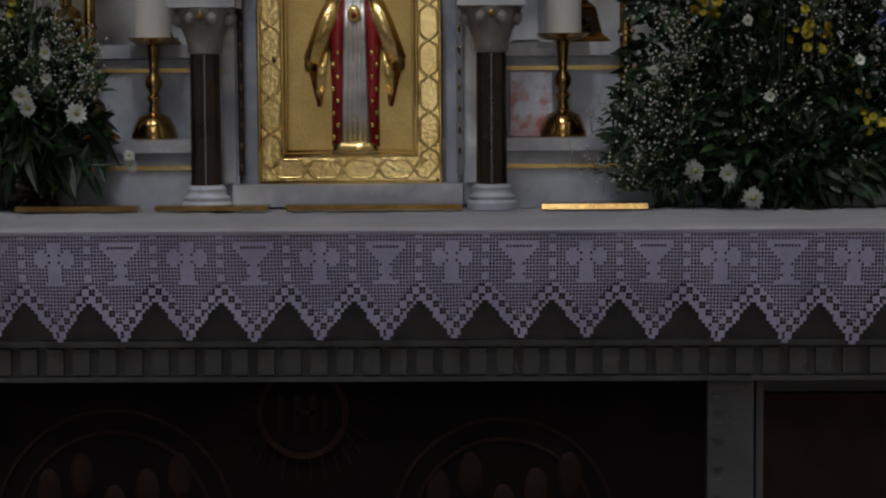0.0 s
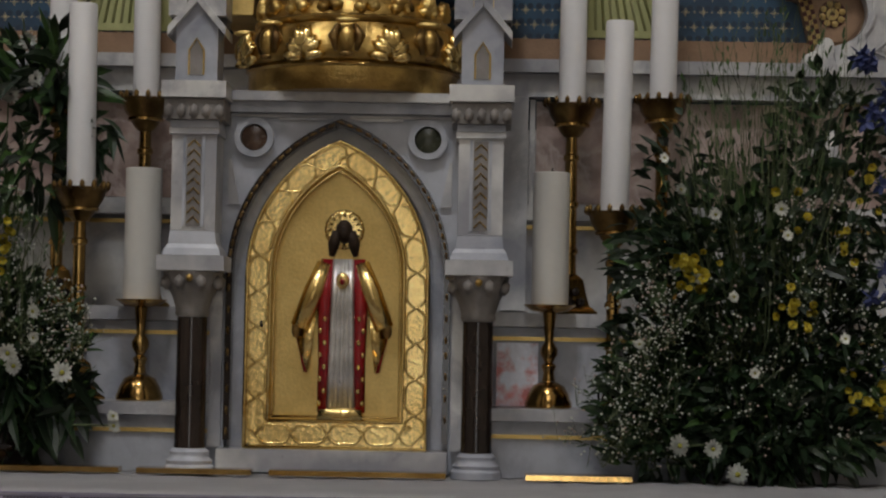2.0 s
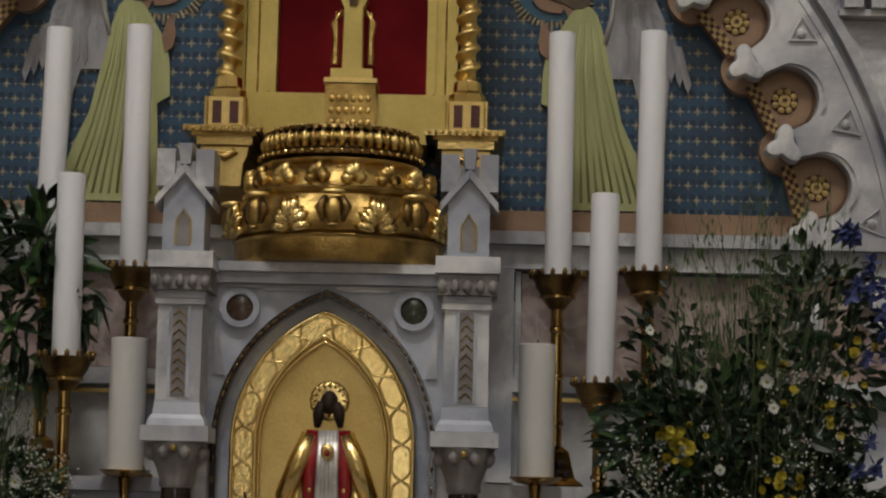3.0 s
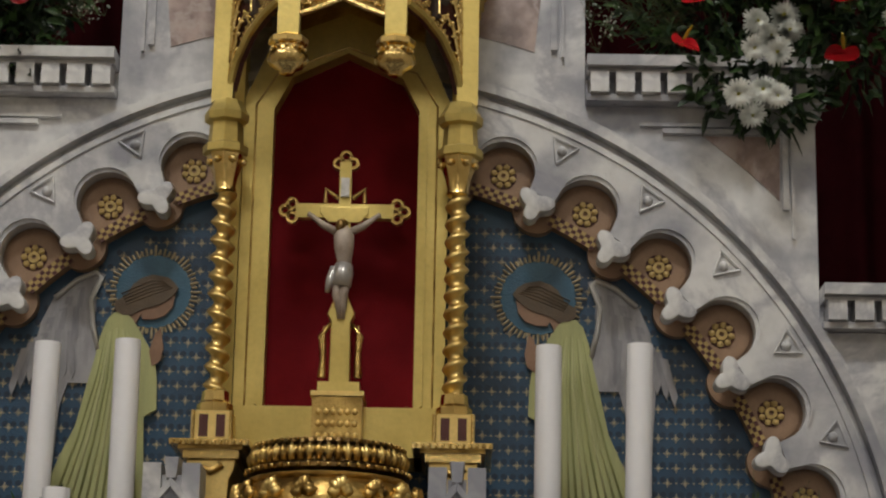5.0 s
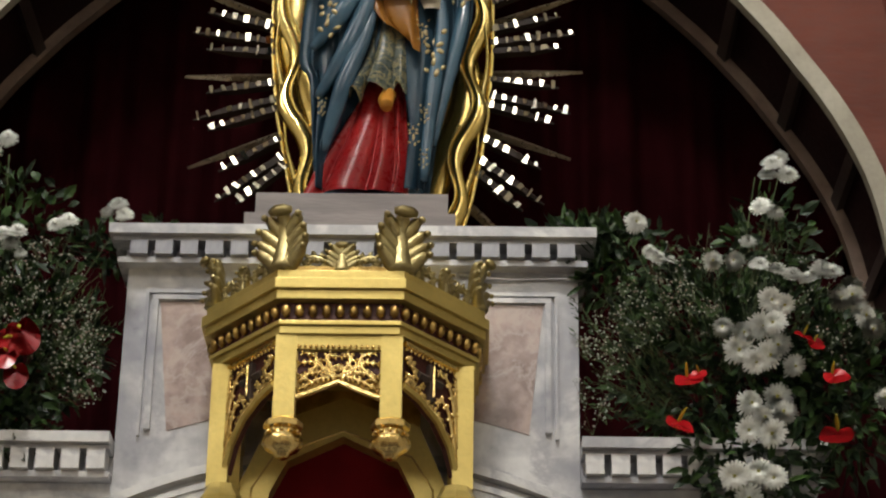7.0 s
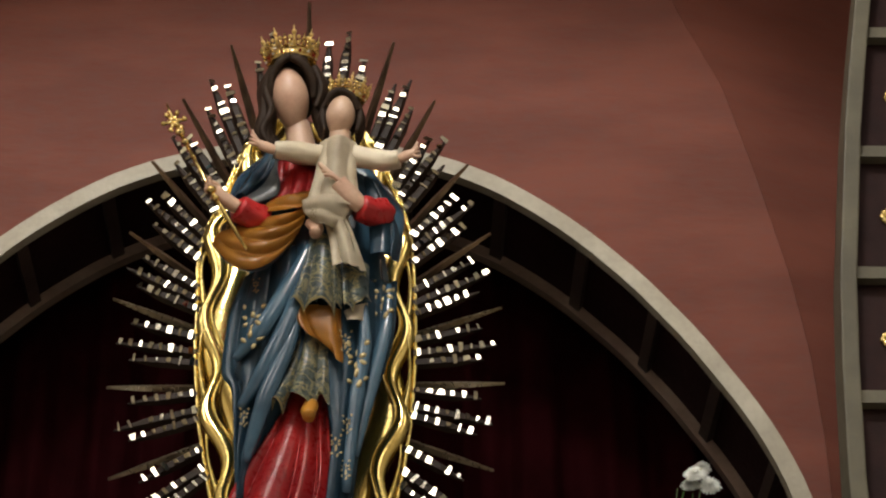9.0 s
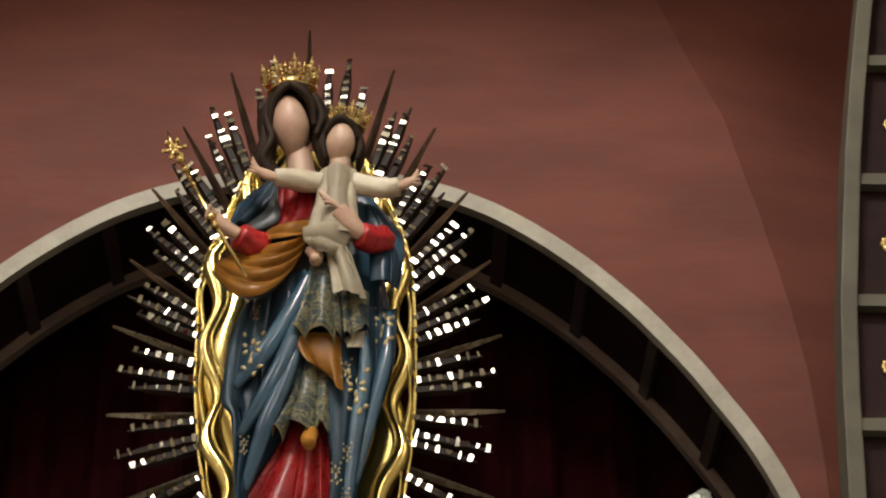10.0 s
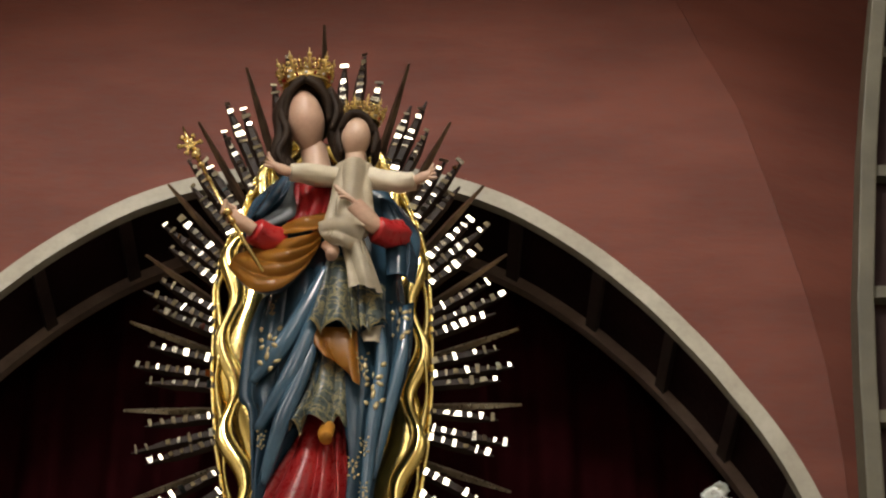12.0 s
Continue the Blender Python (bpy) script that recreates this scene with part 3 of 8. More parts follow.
# gold stars on the mosaic
stars, discs = B(), B()
cell = 0.046
for i in range(-29, 30):
    for j in range(6, 34):
        x, z = (i + 0.5 * (j % 2)) * cell, 2.10 + j * cell * 0.85
        if x * x + (z - RZ) ** 2 > 1.13 ** 2:
            continue
        for k in range(4):
            a = math.pi * k / 4
            L, h = (0.0115, 0.0010) if k % 2 == 0 else (0.007, 0.0008)
            u, w = math.cos(a), math.sin(a)
            q = [(x + L * u - h * w, z + L * w + h * u), (x - L * u - h * w, z - L * w + h * u), (x - L * u + h * w, z - L * w - h * u), (x + L * u + h * w, z + L * w - h * u)]
            stars.faces.new([stars.verts.new((px, 0.0465 - 0.0004 * k, pz)) for px, pz in q])
        for px, pz in ((x + cell / 4, z + cell * 0.21), (x - cell / 4, z + cell * 0.21)):
            ring_ = [(px + 0.0082 * math.cos(math.pi * e / 5), pz + 0.0082 * math.sin(math.pi * e / 5)) for e in range(10)]
            discs.faces.new([discs.verts.new((u, 0.0478, w)) for u, w in ring_])
        q = 0.0030
        x2, z2 = x + cell / 2, z
        stars.faces.new([stars.verts.new(p) for p in ((x2 - q, 0.047, z2), (x2, 0.047, z2 - q), (x2 + q, 0.047, z2), (x2, 0.047, z2 + q))])
tagged(part("disc_pattern", discs, DARKMOSAIC, retable, "dark blue mosaic petals"), kind="stuff")
tagged(part("star_pattern", stars, STARGOLD, retable, "small gold mosaic stars"), kind="stuff")
part("mosaic_footing", box(B(), -1.16, 1.16, 0.03, 0.049, 2.2, 2.335), TANMOSAIC, retable)


# stepped cornices with dentils
def cornice(name, x0, x1, z0, z1, ends):
    """A marble cornice with dentils; ends: which ends return (-1, 1)."""
    h = z1 - z0
    top = thing(name, ((x0 + x1) / 2, 0, z0), "white marble cornice with dentils", "cornice", "marble cornices", "structure")
    e0, e1 = (0.05 if -1 in ends else 0), (0.05 if 1 in ends else 0)
    part("slab", box(B(), x0 - e0, x1 + e1, -0.085, 0.27, z1 - 0.030, z1), WHITE, top, bevel=0.004)
    part("fascia", box(B(), x0 - e0 * 0.8, x1 + e1 * 0.8, -0.062, 0.265, z1 - 0.042, z1 - 0.031), WHITE, top)
    part("bed", box(B(), x0 - e0 * 0.2, x1 + e1 * 0.2, 0.004, 0.262, z0 + 0.018, z1 - 0.043), WHITE, top)
    part("bed_moulding", box(B(), x0 - e0 * 0.5, x1 + e1 * 0.5, -0.05, 0.264, z0, z0 + 0.017), WHITE, top, bevel=0.004)
    n = max(2, round((x1 - x0) / 0.069))
    first = None
    for i in range(n):
        x = x0 + (i + 0.5) * (x1 - x0) / n
        if first is None:
            first = part("dentil", box(B(), -0.0245, 0.0245, -0.07, 0.003, z0 + 0.0185, z1 - 0.0425), WHITE, top, bevel=0.003)
            first.matrix_world = Matrix.Translation((x, 0, 0))
        else:
            d = new("dentil", first.data)
            d.parent, d.matrix_parent_inverse = top, top.matrix_world.inverted()
            d.matrix_world = Matrix.Translation((x, 0, 0))


cornice("top_cornice", -0.632, 0.632, 4.10, 4.205, (-1, 1))
for sx in (-1, 1):
    xs = sorted((sx * 0.634, sx * 1.25))
    cornice("middle_cornice", xs[0] - (0.0 if sx > 0 else 0), xs[1], 3.467, 3.585, (sx,))
    xs = sorted((sx * 1.252, sx * 1.95))
    cornice("lower_cornice", xs[0], xs[1], 2.852, 2.965, (sx,))

# recessed pink panels with white frames
for sx in (-1, 1):
    def quad(x0, x1, z0, z1):
        return [(sx * x0, z0), (sx * x1, z0), (sx * x1, z1), (sx * x0, z1)]
    arc = [(sx * 1.60 * math.sin(radians(a)), RZ + 1.60 * math.cos(radians(a))) for a in range(0, 61, 2)]
    pan = [(sx * 0.22, 4.0), (sx * 0.535, 4.0)] + [p for p in arc if 0.22 <= abs(p[0]) <= 0.535][::-1]
    part("pink_panel", prism(B(), pan, -0.003, 0.02), PINK, retable, "mottled pink marble panel")
    pan = [(sx * 0.95, 3.385), (sx * 1.155, 3.385)] + [p for p in arc if 0.955 <= abs(p[0]) <= 1.155][::-1]
    part("pink_panel", prism(B(), pan, -0.003, 0.02), PINK, retable, "mottled pink marble panel")
    for q in (quad(0.22, 0.556, 4.004, 4.018), quad(0.539, 0.556, 3.62, 4.003), quad(0.22, 0.575, 4.024, 4.034), quad(0.566, 0.575, 3.6, 4.023),
              quad(0.84, 1.175, 3.389, 3.402), quad(1.159, 1.175, 3.18, 3.388), quad(0.78, 1.19, 3.408, 3.417), quad(1.182, 1.19, 3.10, 3.407)):
        part("panel_moulding", prism(B(), q, -0.014, 0.01), WHITE, retable)

# lower zone between the gradines and the mosaic
part("upper_ledge", box(B(), -1.95, 1.95, -0.08, 0.02, 2.235, 2.268), WHITE, retable, bevel=0.006)
part("upper_ledge_band", box(B(), -1.95, 1.95, -0.05, 0.02, 2.175, 2.234), WHITE, retable, bevel=0.004)
for sx in (-1, 1):
    xs = sorted((sx * 0.445, sx * 1.9))
    part("pink_panel", box(B(), xs[0], xs[1], -0.006, 0.02, 1.905, 2.168), PINK, retable, "mottled pink marble panel")
    xs = sorted((sx * 0.428, sx * 0.442))
    part("panel_moulding", box(B(), xs[0], xs[1], -0.02, 0.01, 1.90, 2.172), WHITE, retable)
    xs = sorted((sx * 0.36, sx * 0.424))
    part("side_pilaster", box(B(), xs[0], xs[1], -0.05, 0.01, 1.63, 2.174), WHITE, retable, bevel=0.004)
part("middle_ledge", box(B(), -1.95, 1.95, -0.04, 0.01, 1.86, 1.90), WHITE, retable, bevel=0.005)
part("gilt_line", box(B(), -1.95, 1.95, -0.028, 0.01, 1.838, 1.848), GOLD, retable, "thin gilded line")

# gradines: two marble shelves for candles and flowers
grad = thing("gradine", (0, -0.2, 0.235), "pale grey marble altar shelves with gilded lines", "shelf", "", "structure")
part("lower_step", box(B(), -1.9, 1.9, -0.44, -0.002, 0.235, 1.362), BLUEWHITE, grad)
part("lower_shelf", box(B(), -1.9, 1.9, -0.47, -0.002, 1.364, 1.393), WHITE, grad, bevel=0.005)
part("upper_step", box(B(), -1.9, 1.9, -0.30, -0.003, 1.394, 1.585), BLUEWHITE, grad)
part("upper_shelf", box(B(), -1.9, 1.9, -0.325, -0.003, 1.587, 1.62), WHITE, grad, bevel=0.005)
part("gilt_line", box(B(), -1.9, 1.9, -0.446, -0.43, 1.322, 1.332), GOLD, grad, "thin gilded line")
part("gilt_line", box(B(), -1.9, 1.9, -0.306, -0.29, 1.553, 1.563), GOLD, grad, "thin gilded line")

# ---- tabernacle ----
TX = -0.022


def pointed(hw, z0, zs, za, n=12):
    """A pointed arch, from the lower left corner over the apex to the lower right."""
    h = za - zs
    r = (hw * hw + h * h) / (2 * hw)
    end = math.acos((r - hw) / r)
    side = [(hw - r + r * math.cos(end * i / n), zs + r * math.sin(end * i / n)) for i in range(n + 1)]
    right = [(hw, z0), (hw, z0 + (zs - z0) * 0.5)] + side
    return [(-x, z) for x, z in right] + [(x, z) for x, z in right[-2::-1]]


def ring(bm, outer, inner, y0, y1, cx=0.0, closed=False):
    """A frame between two outlines with as many points each."""
    rows = [[bm.verts.new((cx + p[0], y, p[1])) for p, y in ((o, y1), (o, y0), (i, y0), (i, y1))] for o, i in zip(outer, inner)]
    n = len(rows)
    for k in range(n if closed else n - 1):
        a, b = rows[k], rows[(k + 1) % n]
        for j in range(4):
            bm.faces.new((a[j], a[(j + 1) % 4], b[(j + 1) % 4], b[j]))
    if not closed:
        bm.faces.new(rows[0]), bm.faces.new(rows[-1][::-1])
    return bm


tab = thing("tabernacle", (TX, -0.35, 1.236), "pale marble tabernacle with a pointed golden door", "tabernacle")
shell = pointed(0.262, 1.243, 1.70, 2.062)
bm = B()
for sx in (-1, 1):
    half = [(x, z) for x, z in shell if x * sx >= -1e-6]
    half = sorted(half, key=lambda p: (p[1], -abs(p[0])))
    pts = [(TX + sx * 0.30, 1.243)] + [(TX + x, z) for x, z in half] + [(TX, 2.10), (TX + sx * 0.30, 2.10)]
    prism(bm, pts, -0.50, -0.10)
part("body", bm, BLUEWHITE, tab)
part("arch_back", prism(B(), [(TX + x, z) for x, z in pointed(0.26, 1.25, 1.70, 2.058)], -0.455, -0.20), BLUEWHITE, tab)
part("top_slab", box(B(), TX - 0.285, TX + 0.285, -0.545, -0.08, 2.102, 2.124), WHITE, tab, bevel=0.004)
part("top_moulding", box(B(), TX - 0.275, TX + 0.275, -0.525, -0.09, 2.076, 2.101), BLUEWHITE, tab, bevel=0.006)
part("sill", box(B(), TX - 0.27, TX + 0.262, -0.575, -0.30, 1.241, 1.292), WHITE, tab, bevel=0.005)
part("keyhole_slot", box(B(), TX - 0.075, TX + 0.065, -0.578, -0.57, 1.243, 1.247), DARKCOL, tab)
part("blue_moulding", ring(B(), pointed(0.258, 1.293, 1.70, 2.056), pointed(0.222, 1.293, 1.70, 2.012), -0.475, -0.45, TX), BLUEWHITE, tab)
part("bead_moulding", ring(B(), pointed(0.262, 1.31, 1.70, 2.064), pointed(0.247, 1.31, 1.70, 2.046), -0.518, -0.47, TX), DARKCOL, tab, "dark bronze beaded moulding")
path = pointed(0.2545, 1.33, 1.70, 2.055, 20)
acc = 0
for (x0, z0), (x1, z1) in zip(path, path[1:]):
    L = math.hypot(x1 - x0, z1 - z0)
    k = 0
    while k * 0.05 < L:
        u = k * 0.05 / L
        a = math.atan2(z1 - z0, x1 - x0)
        part("bead", ball(B(), (TX + x0 + u * (x1 - x0), -0.519, z0 + u * (z1 - z0)), 0.0055, 1, (2.0, 0.7, 0.7), Euler((0, -a, 0)).to_matrix().to_4x4()), DARKGOLD, tab)
        k += 1
for sx in (-1, 1):
    part("inner_jamb", box(B(), *sorted((TX + sx * 0.268, TX + sx * 0.298)), -0.515, -0.45, 1.293, 1.70), WHITE, tab, bevel=0.003)
    # roundels in the spandrels
    cx = TX + sx * 0.204
    part("roundel", lathe(B(), [(0.031, -0.004), (0.031, 0.004), (0.026, 0.007)], seg=20), BROWNMARBLE if sx < 0 else GREENMARBLE, tab, "polished brown or green marble roundel", smooth=35).matrix_world = pose(cx, -0.502, 2.018, 90)
    part("roundel_rim", band(B(), cx, 2.018, 0.032, 0.047, 0, 360, -0.516, -0.49, 24), BLUEWHITE, tab, smooth=40)
    for q in ([(0.02, 2.066), (0.145, 2.066), (0.145, 2.060), (0.055, 2.060)], [(0.235, 1.86), (0.262, 1.86), (0.262, 1.965), (0.256, 1.965)], [(0.02, 2.072), (0.268, 2.072), (0.268, 2.067), (0.02, 2.067)]):
        part("spandrel_line", prism(B(), [(TX + sx * x, z) for x, z in q], -0.509, -0.495), WHITE, tab)

# the door
door = part("door", ring(B(), pointed(0.213, 1.292, 1.70, 2.012), pointed(0.152, 1.362, 1.70, 1.948), -0.532, -0.47, TX), BRIGHTGOLD, tab, "golden door with a relief figure", smooth=35)
part("door_rail", box(B(), TX - 0.2, TX + 0.2, -0.5305, -0.47, 1.294, 1.3605), BRIGHTGOLD, door)
part("door_field", prism(B(), [(TX + x, z) for x, z in pointed(0.153, 1.36, 1.70, 1.949)], -0.492, -0.47), GOLD, door, "gold ground with a hexagon pattern")
for hw, zb, za, r in ((0.2105, 1.295, 2.009, 0.0048), (0.156, 1.358, 1.953, 0.0045), (0.147, 1.368, 1.940, 0.003)):
    pts = pointed(hw, zb, 1.70, za, 16)
    part("rim", tube(B(), [(TX + x, -0.533, z) for x, z in pts + pts[:1]], r, 6), BRIGHTGOLD, door, smooth=True)


def along(hw, z0, za, n=40):
    """Evenly spaced points and inward normals along an arch line and its foot."""
    line = pointed(hw, z0, 1.70, za, 30)
    line = line + [line[0]]
    cum = [0]
    for p, q in zip(line, line[1:]):
        cum.append(cum[-1] + math.hypot(q[0] - p[0], q[1] - p[1]))
    out = []
    for i in range(n):
        s = cum[-1] * i / n
        x, z = np.interp(s, cum, [p[0] for p in line]), np.interp(s, cum, [p[1] for p in line])
        x2, z2 = np.interp(s + 0.004, cum, [p[0] for p in line]), np.interp(s + 0.004, cum, [p[1] for p in line])
        a = math.atan2(z2 - z, x2 - x)
        out.append((x, z, a))
    return out


mid = along(0.1835, 1.327, 1.981, 22 * 8)
for sign in (-1, 1):
    pts = []
    for i, (x, z, a) in enumerate(mid + mid[:1]):
        w = sign * 0.021 * max(-1, min(1, 2.0 * math.sin(2 * math.pi * i / 16)))
        pts.append((TX + x - w * math.sin(a), -0.535, z + w * math.cos(a)))
    part("interlaced_band", tube(B(), pts, 0.0032, 5), BRIGHTGOLD, door, smooth=True)
hexes = B()
for i in range(-8, 9):
    for j in range(28):
        x, z = i * 0.019, 1.375 + j * 0.0215 + (0.01075 if i % 2 else 0)
        lim = 0.145 if z < 1.70 else 0.145 * math.sqrt(max(0, 1 - ((z - 1.70) / 0.243) ** 1.7))
        if abs(x) > lim - 0.008 or z > 1.93:
            continue
        p = [(x + r * math.cos(math.pi * k / 3 + math.pi / 6) * 0.85, z + r * 1.25 * math.sin(math.pi * k / 3 + math.pi / 6)) for r in (0.009, 0.0065) for k in range(6)]
        v = [hexes.verts.new((TX + a, -0.4945, b)) for a, b in p]
        for k in range(6):
            hexes.faces.new((v[k], v[(k + 1) % 6], v[6 + (k + 1) % 6], v[6 + k]))
tagged(part("hexagon_pattern", hexes, GOLD, door, "raised hexagons"), kind="stuff")
part("keyhole", ball(B(), (TX - 0.175, -0.535, 1.58), 0.006, 1, (1, 0.6, 1.6)), DARKCOL, door)

# relief figure on the door: a plain standing shape in relief
fig = B()
fx, slots = TX + 0.012, [PALESILVER, ENAMEL, BRIGHTGOLD, STATHAIR, DARKGOLD]


def blob(bm, at, size, slot, sub=2):
    n0 = len(bm.faces)
    ball(bm, at, 1.0, sub, size)
    bm.faces.ensure_lookup_table()
    for f in bm.faces[n0:]:
        f.material_index = slot
    return bm


def slab(bm, pts, y0, y1, slot):
    n0 = len(bm.faces)
    prism(bm, pts, y0, y1)
    bm.faces.ensure_lookup_table()
    for f in bm.faces[n0:]:
        f.material_index = slot


def bar(bm, pts, r, slot, seg=6):
    n0 = len(bm.faces)
    tube(bm, pts, r, seg)
    bm.faces.ensure_lookup_table()
    for f in bm.faces[n0:]:
        f.material_index = slot


lathe(fig, [(0.046, -0.003), (0.046, 0.002), (0.036, 0.003)], seg=24)
bmesh.ops.transform(fig, matrix=pose(fx, -0.4975, 1.805, 90), verts=fig.verts[:])
for f in fig.faces:
    f.material_index = 2
for i in range(16):
    a = math.pi * i / 8
    slab(fig, [(fx + 0.03 * math.cos(a - 0.08), 1.805 + 0.03 * math.sin(a - 0.08)), (fx + 0.047 * math.cos(a - 0.1), 1.805 + 0.047 * math.sin(a - 0.1)), (fx + 0.047 * math.cos(a + 0.1), 1.805 + 0.047 * math.sin(a + 0.1)), (fx + 0.03 * math.cos(a + 0.08), 1.805 + 0.03 * math.sin(a + 0.08))], -0.502, -0.498, 2)
blob(fig, (fx, -0.512, 1.800), (0.021, 0.017, 0.029), 3)
blob(fig, (fx, -0.519, 1.797), (0.014, 0.013, 0.021), 3)
for sx in (-1, 1):
    bar(fig, [(fx + sx * 0.015, -0.512, 1.80), (fx + sx * 0.024, -0.512, 1.77), (fx + sx * 0.028, -0.51, 1.742)], [0.012, 0.014, 0.006], 3)
    bar(fig, [(fx + sx * 0.036, -0.51, 1.735), (fx + sx * 0.042, -0.512, 1.64), (fx + sx * 0.04, -0.512, 1.50), (fx + sx * 0.042, -0.51, 1.378)], [0.016, 0.018, 0.015, 0.014], 1)
    bar(fig, [(fx + sx * 0.042, -0.515, 1.725), (fx + sx * 0.066, -0.52, 1.66), (fx + sx * 0.098, -0.525, 1.575)], [0.019, 0.025, 0.023], 2)
    slab(fig, [(fx + sx * 0.058, 1.62), (fx + sx * 0.112, 1.59), (fx + sx * 0.098, 1.52), (fx + sx * 0.078, 1.472)], -0.527, -0.508, 2)
    slab(fig, [(fx + sx * 0.104, 1.59), (fx + sx * 0.113, 1.58), (fx + sx * 0.088, 1.472), (fx + sx * 0.080, 1.470)], -0.521, -0.510, 1)
    blob(fig, (fx + sx * 0.106, -0.532, 1.570), (0.011, 0.008, 0.020), 4)
    for k in range(8):
        blob(fig, (fx + sx * (0.050 - 0.01 * (k % 2)), -0.527, 1.40 + 0.028 * k), (0.005, 0.003, 0.008), 2, 1)
for k, x in enumerate((-0.022, -0.011, 0.0, 0.011, 0.022)):
    bar(fig, [(fx + x * 0.8, -0.514, 1.735), (fx + x * 0.85, -0.522, 1.63), (fx + x, -0.520, 1.50), (fx + x * 1.15, -0.518, 1.378)], [0.008, 0.0085, 0.009, 0.009], 0)
blob(fig, (fx, -0.533, 1.685), (0.016, 0.006, 0.020), 2)
blob(fig, (fx, -0.538, 1.682), (0.006, 0.004, 0.008), 1)
slab(fig, [(fx - 0.055, 1.362), (fx + 0.055, 1.362), (fx + 0.048, 1.385), (fx + 0.02, 1.39), (fx - 0.02, 1.39), (fx - 0.048, 1.385)], -0.545, -0.493, 2)
fg = obj("relief_figure", fig, slots, True)
tagged(fg, "silver, red and gold relief figure on the tabernacle door", "relief figure")


# the flanking pillars
def pillar(cx):
    top = thing("tabernacle_pillar", (cx, -0.6, 1.236), "marble pillar with a dark column and a small turret", "pillar", "pillars beside the tabernacle")
    part("foot", lathe(B(), [(0.058, 1.236), (0.058, 1.252), (0.052, 1.258), (0.054, 1.266), (0.047, 1.272), (0.044, 1.28), (0.046, 1.286), (0.038, 1.294)], cx, -0.6, 20), BLUEWHITE, top, smooth=40)
    part("column", lathe(B(), [(0.0365, 1.295), (0.0365, 1.30), (0.0355, 1.31), (0.0345, 1.594)], cx, -0.6, 20), DARKCOL, top, "dark polished marble shaft", smooth=50)
    cap = part("capital", lathe(B(), [(0.036, 1.595), (0.04, 1.602), (0.038, 1.612), (0.046, 1.64), (0.060, 1.672), (0.066, 1.69), (0.066, 1.698)], cx, -0.6, 32, lambda a, z: 0.05 * math.cos(8 * a) * min(1, max(0, (z - 1.61) * 18))), CAPSTONE, top, "carved leaf capital", smooth=50)
    for i in range(8):
        a = 2 * math.pi * i / 8 + math.pi / 8
        part("leaf_curl", ball(B(), (cx + 0.064 * math.cos(a), -0.6 + 0.064 * math.sin(a), 1.672), 0.014, 1, (1, 1, 1.3)), CAPSTONE, cap, smooth=True)
    part("gilt_boss", ball(B(), (cx, -0.668, 1.682), 0.010, 1), OLDGOLD, cap, smooth=True)
    part("abacus", box(B(), cx - 0.077, cx + 0.077, -0.665, -0.505, 1.699, 1.733), WHITE, top, bevel=0.004)
    bm = B()
    lathe(bm, [(0.094, 1.734), (0.088, 1.75), (0.078, 1.76), (0.073, 1.785), (0.0725, 1.79)], cx, -0.585, 4)
    bmesh.ops.rotate(bm, cent=(cx, -0.585, 0), matrix=Euler((0, 0, math.pi / 4)).to_matrix(), verts=bm.verts[:])
    part("flared_base", bm, BLUEWHITE, top)
    part("shaft", box(B(), cx - 0.051, cx + 0.051, -0.634, -0.502, 1.791, 2.022), WHITE, top, bevel=0.003)
    part("shaft_moulding", box(B(), cx - 0.057, cx + 0.057, -0.642, -0.50, 2.012, 2.026), WHITE, top, bevel=0.003)
    strip = part("inset_strip", box(B(), cx - 0.0165, cx + 0.0165, -0.6365, -0.63, 1.80, 2.005), CAPSTONE, top, "narrow inset strip with gilded chevrons")
    for k in range(9):
        z = 1.808 + 0.022 * k
        part("chevron", tube(B(), [(cx - 0.014, -0.638, z), (cx, -0.638, z + 0.014), (cx + 0.014, -0.638, z)], 0.0018, 4), OLDGOLD, strip)
    for sx in (-1, 1):
        part("shaft_edge", box(B(), *sorted((cx + sx * 0.019, cx + sx * 0.025)), -0.638, -0.63, 1.80, 2.008), BLUEWHITE, top)
    part("neck", box(B(), cx - 0.055, cx + 0.055, -0.64, -0.50, 2.027, 2.043), BLUEWHITE, top)
    part("upper_capital", box(B(), cx - 0.068, cx + 0.068, -0.655, -0.495, 2.044, 2.092), CAPSTONE, top, bevel=0.008)
    for k in range(5):
        part("capital_leaf", ball(B(), (cx - 0.058 + 0.029 * k, -0.657, 2.062), 0.012, 1, (1, 0.7, 1.5)), CAPSTONE, top, smooth=True)
    part("cap_slab", box(B(), cx - 0.074, cx + 0.074, -0.665, -0.49, 2.094, 2.132), WHITE, top, bevel=0.005)
    turret = part("turret", prism(B(), [(cx - 0.048, 2.133), (cx + 0.048, 2.133), (cx + 0.048, 2.262), (cx, 2.318), (cx - 0.048, 2.262)], -0.63, -0.515), BLUEWHITE, top, "small gabled turret")
    for sx in (-1, 1):
        part("gable_edge", prism(B(), [(cx + sx * 0.067, 2.236), (cx + sx * 0.067, 2.258), (cx, 2.338), (cx, 2.314)], -0.645, -0.51), WHITE, turret, bevel=0.002)
        x = cx + sx * 0.045
        part("battlement", box(B(), x - 0.021, x + 0.021, -0.635, -0.515, 2.285, 2.372), WHITE, turret, bevel=0.003)
        part("battlement_notch", box(B(), *sorted((cx + sx * 0.004, cx + sx * 0.022)), -0.625, -0.52, 2.31, 2.345), WHITE, turret)
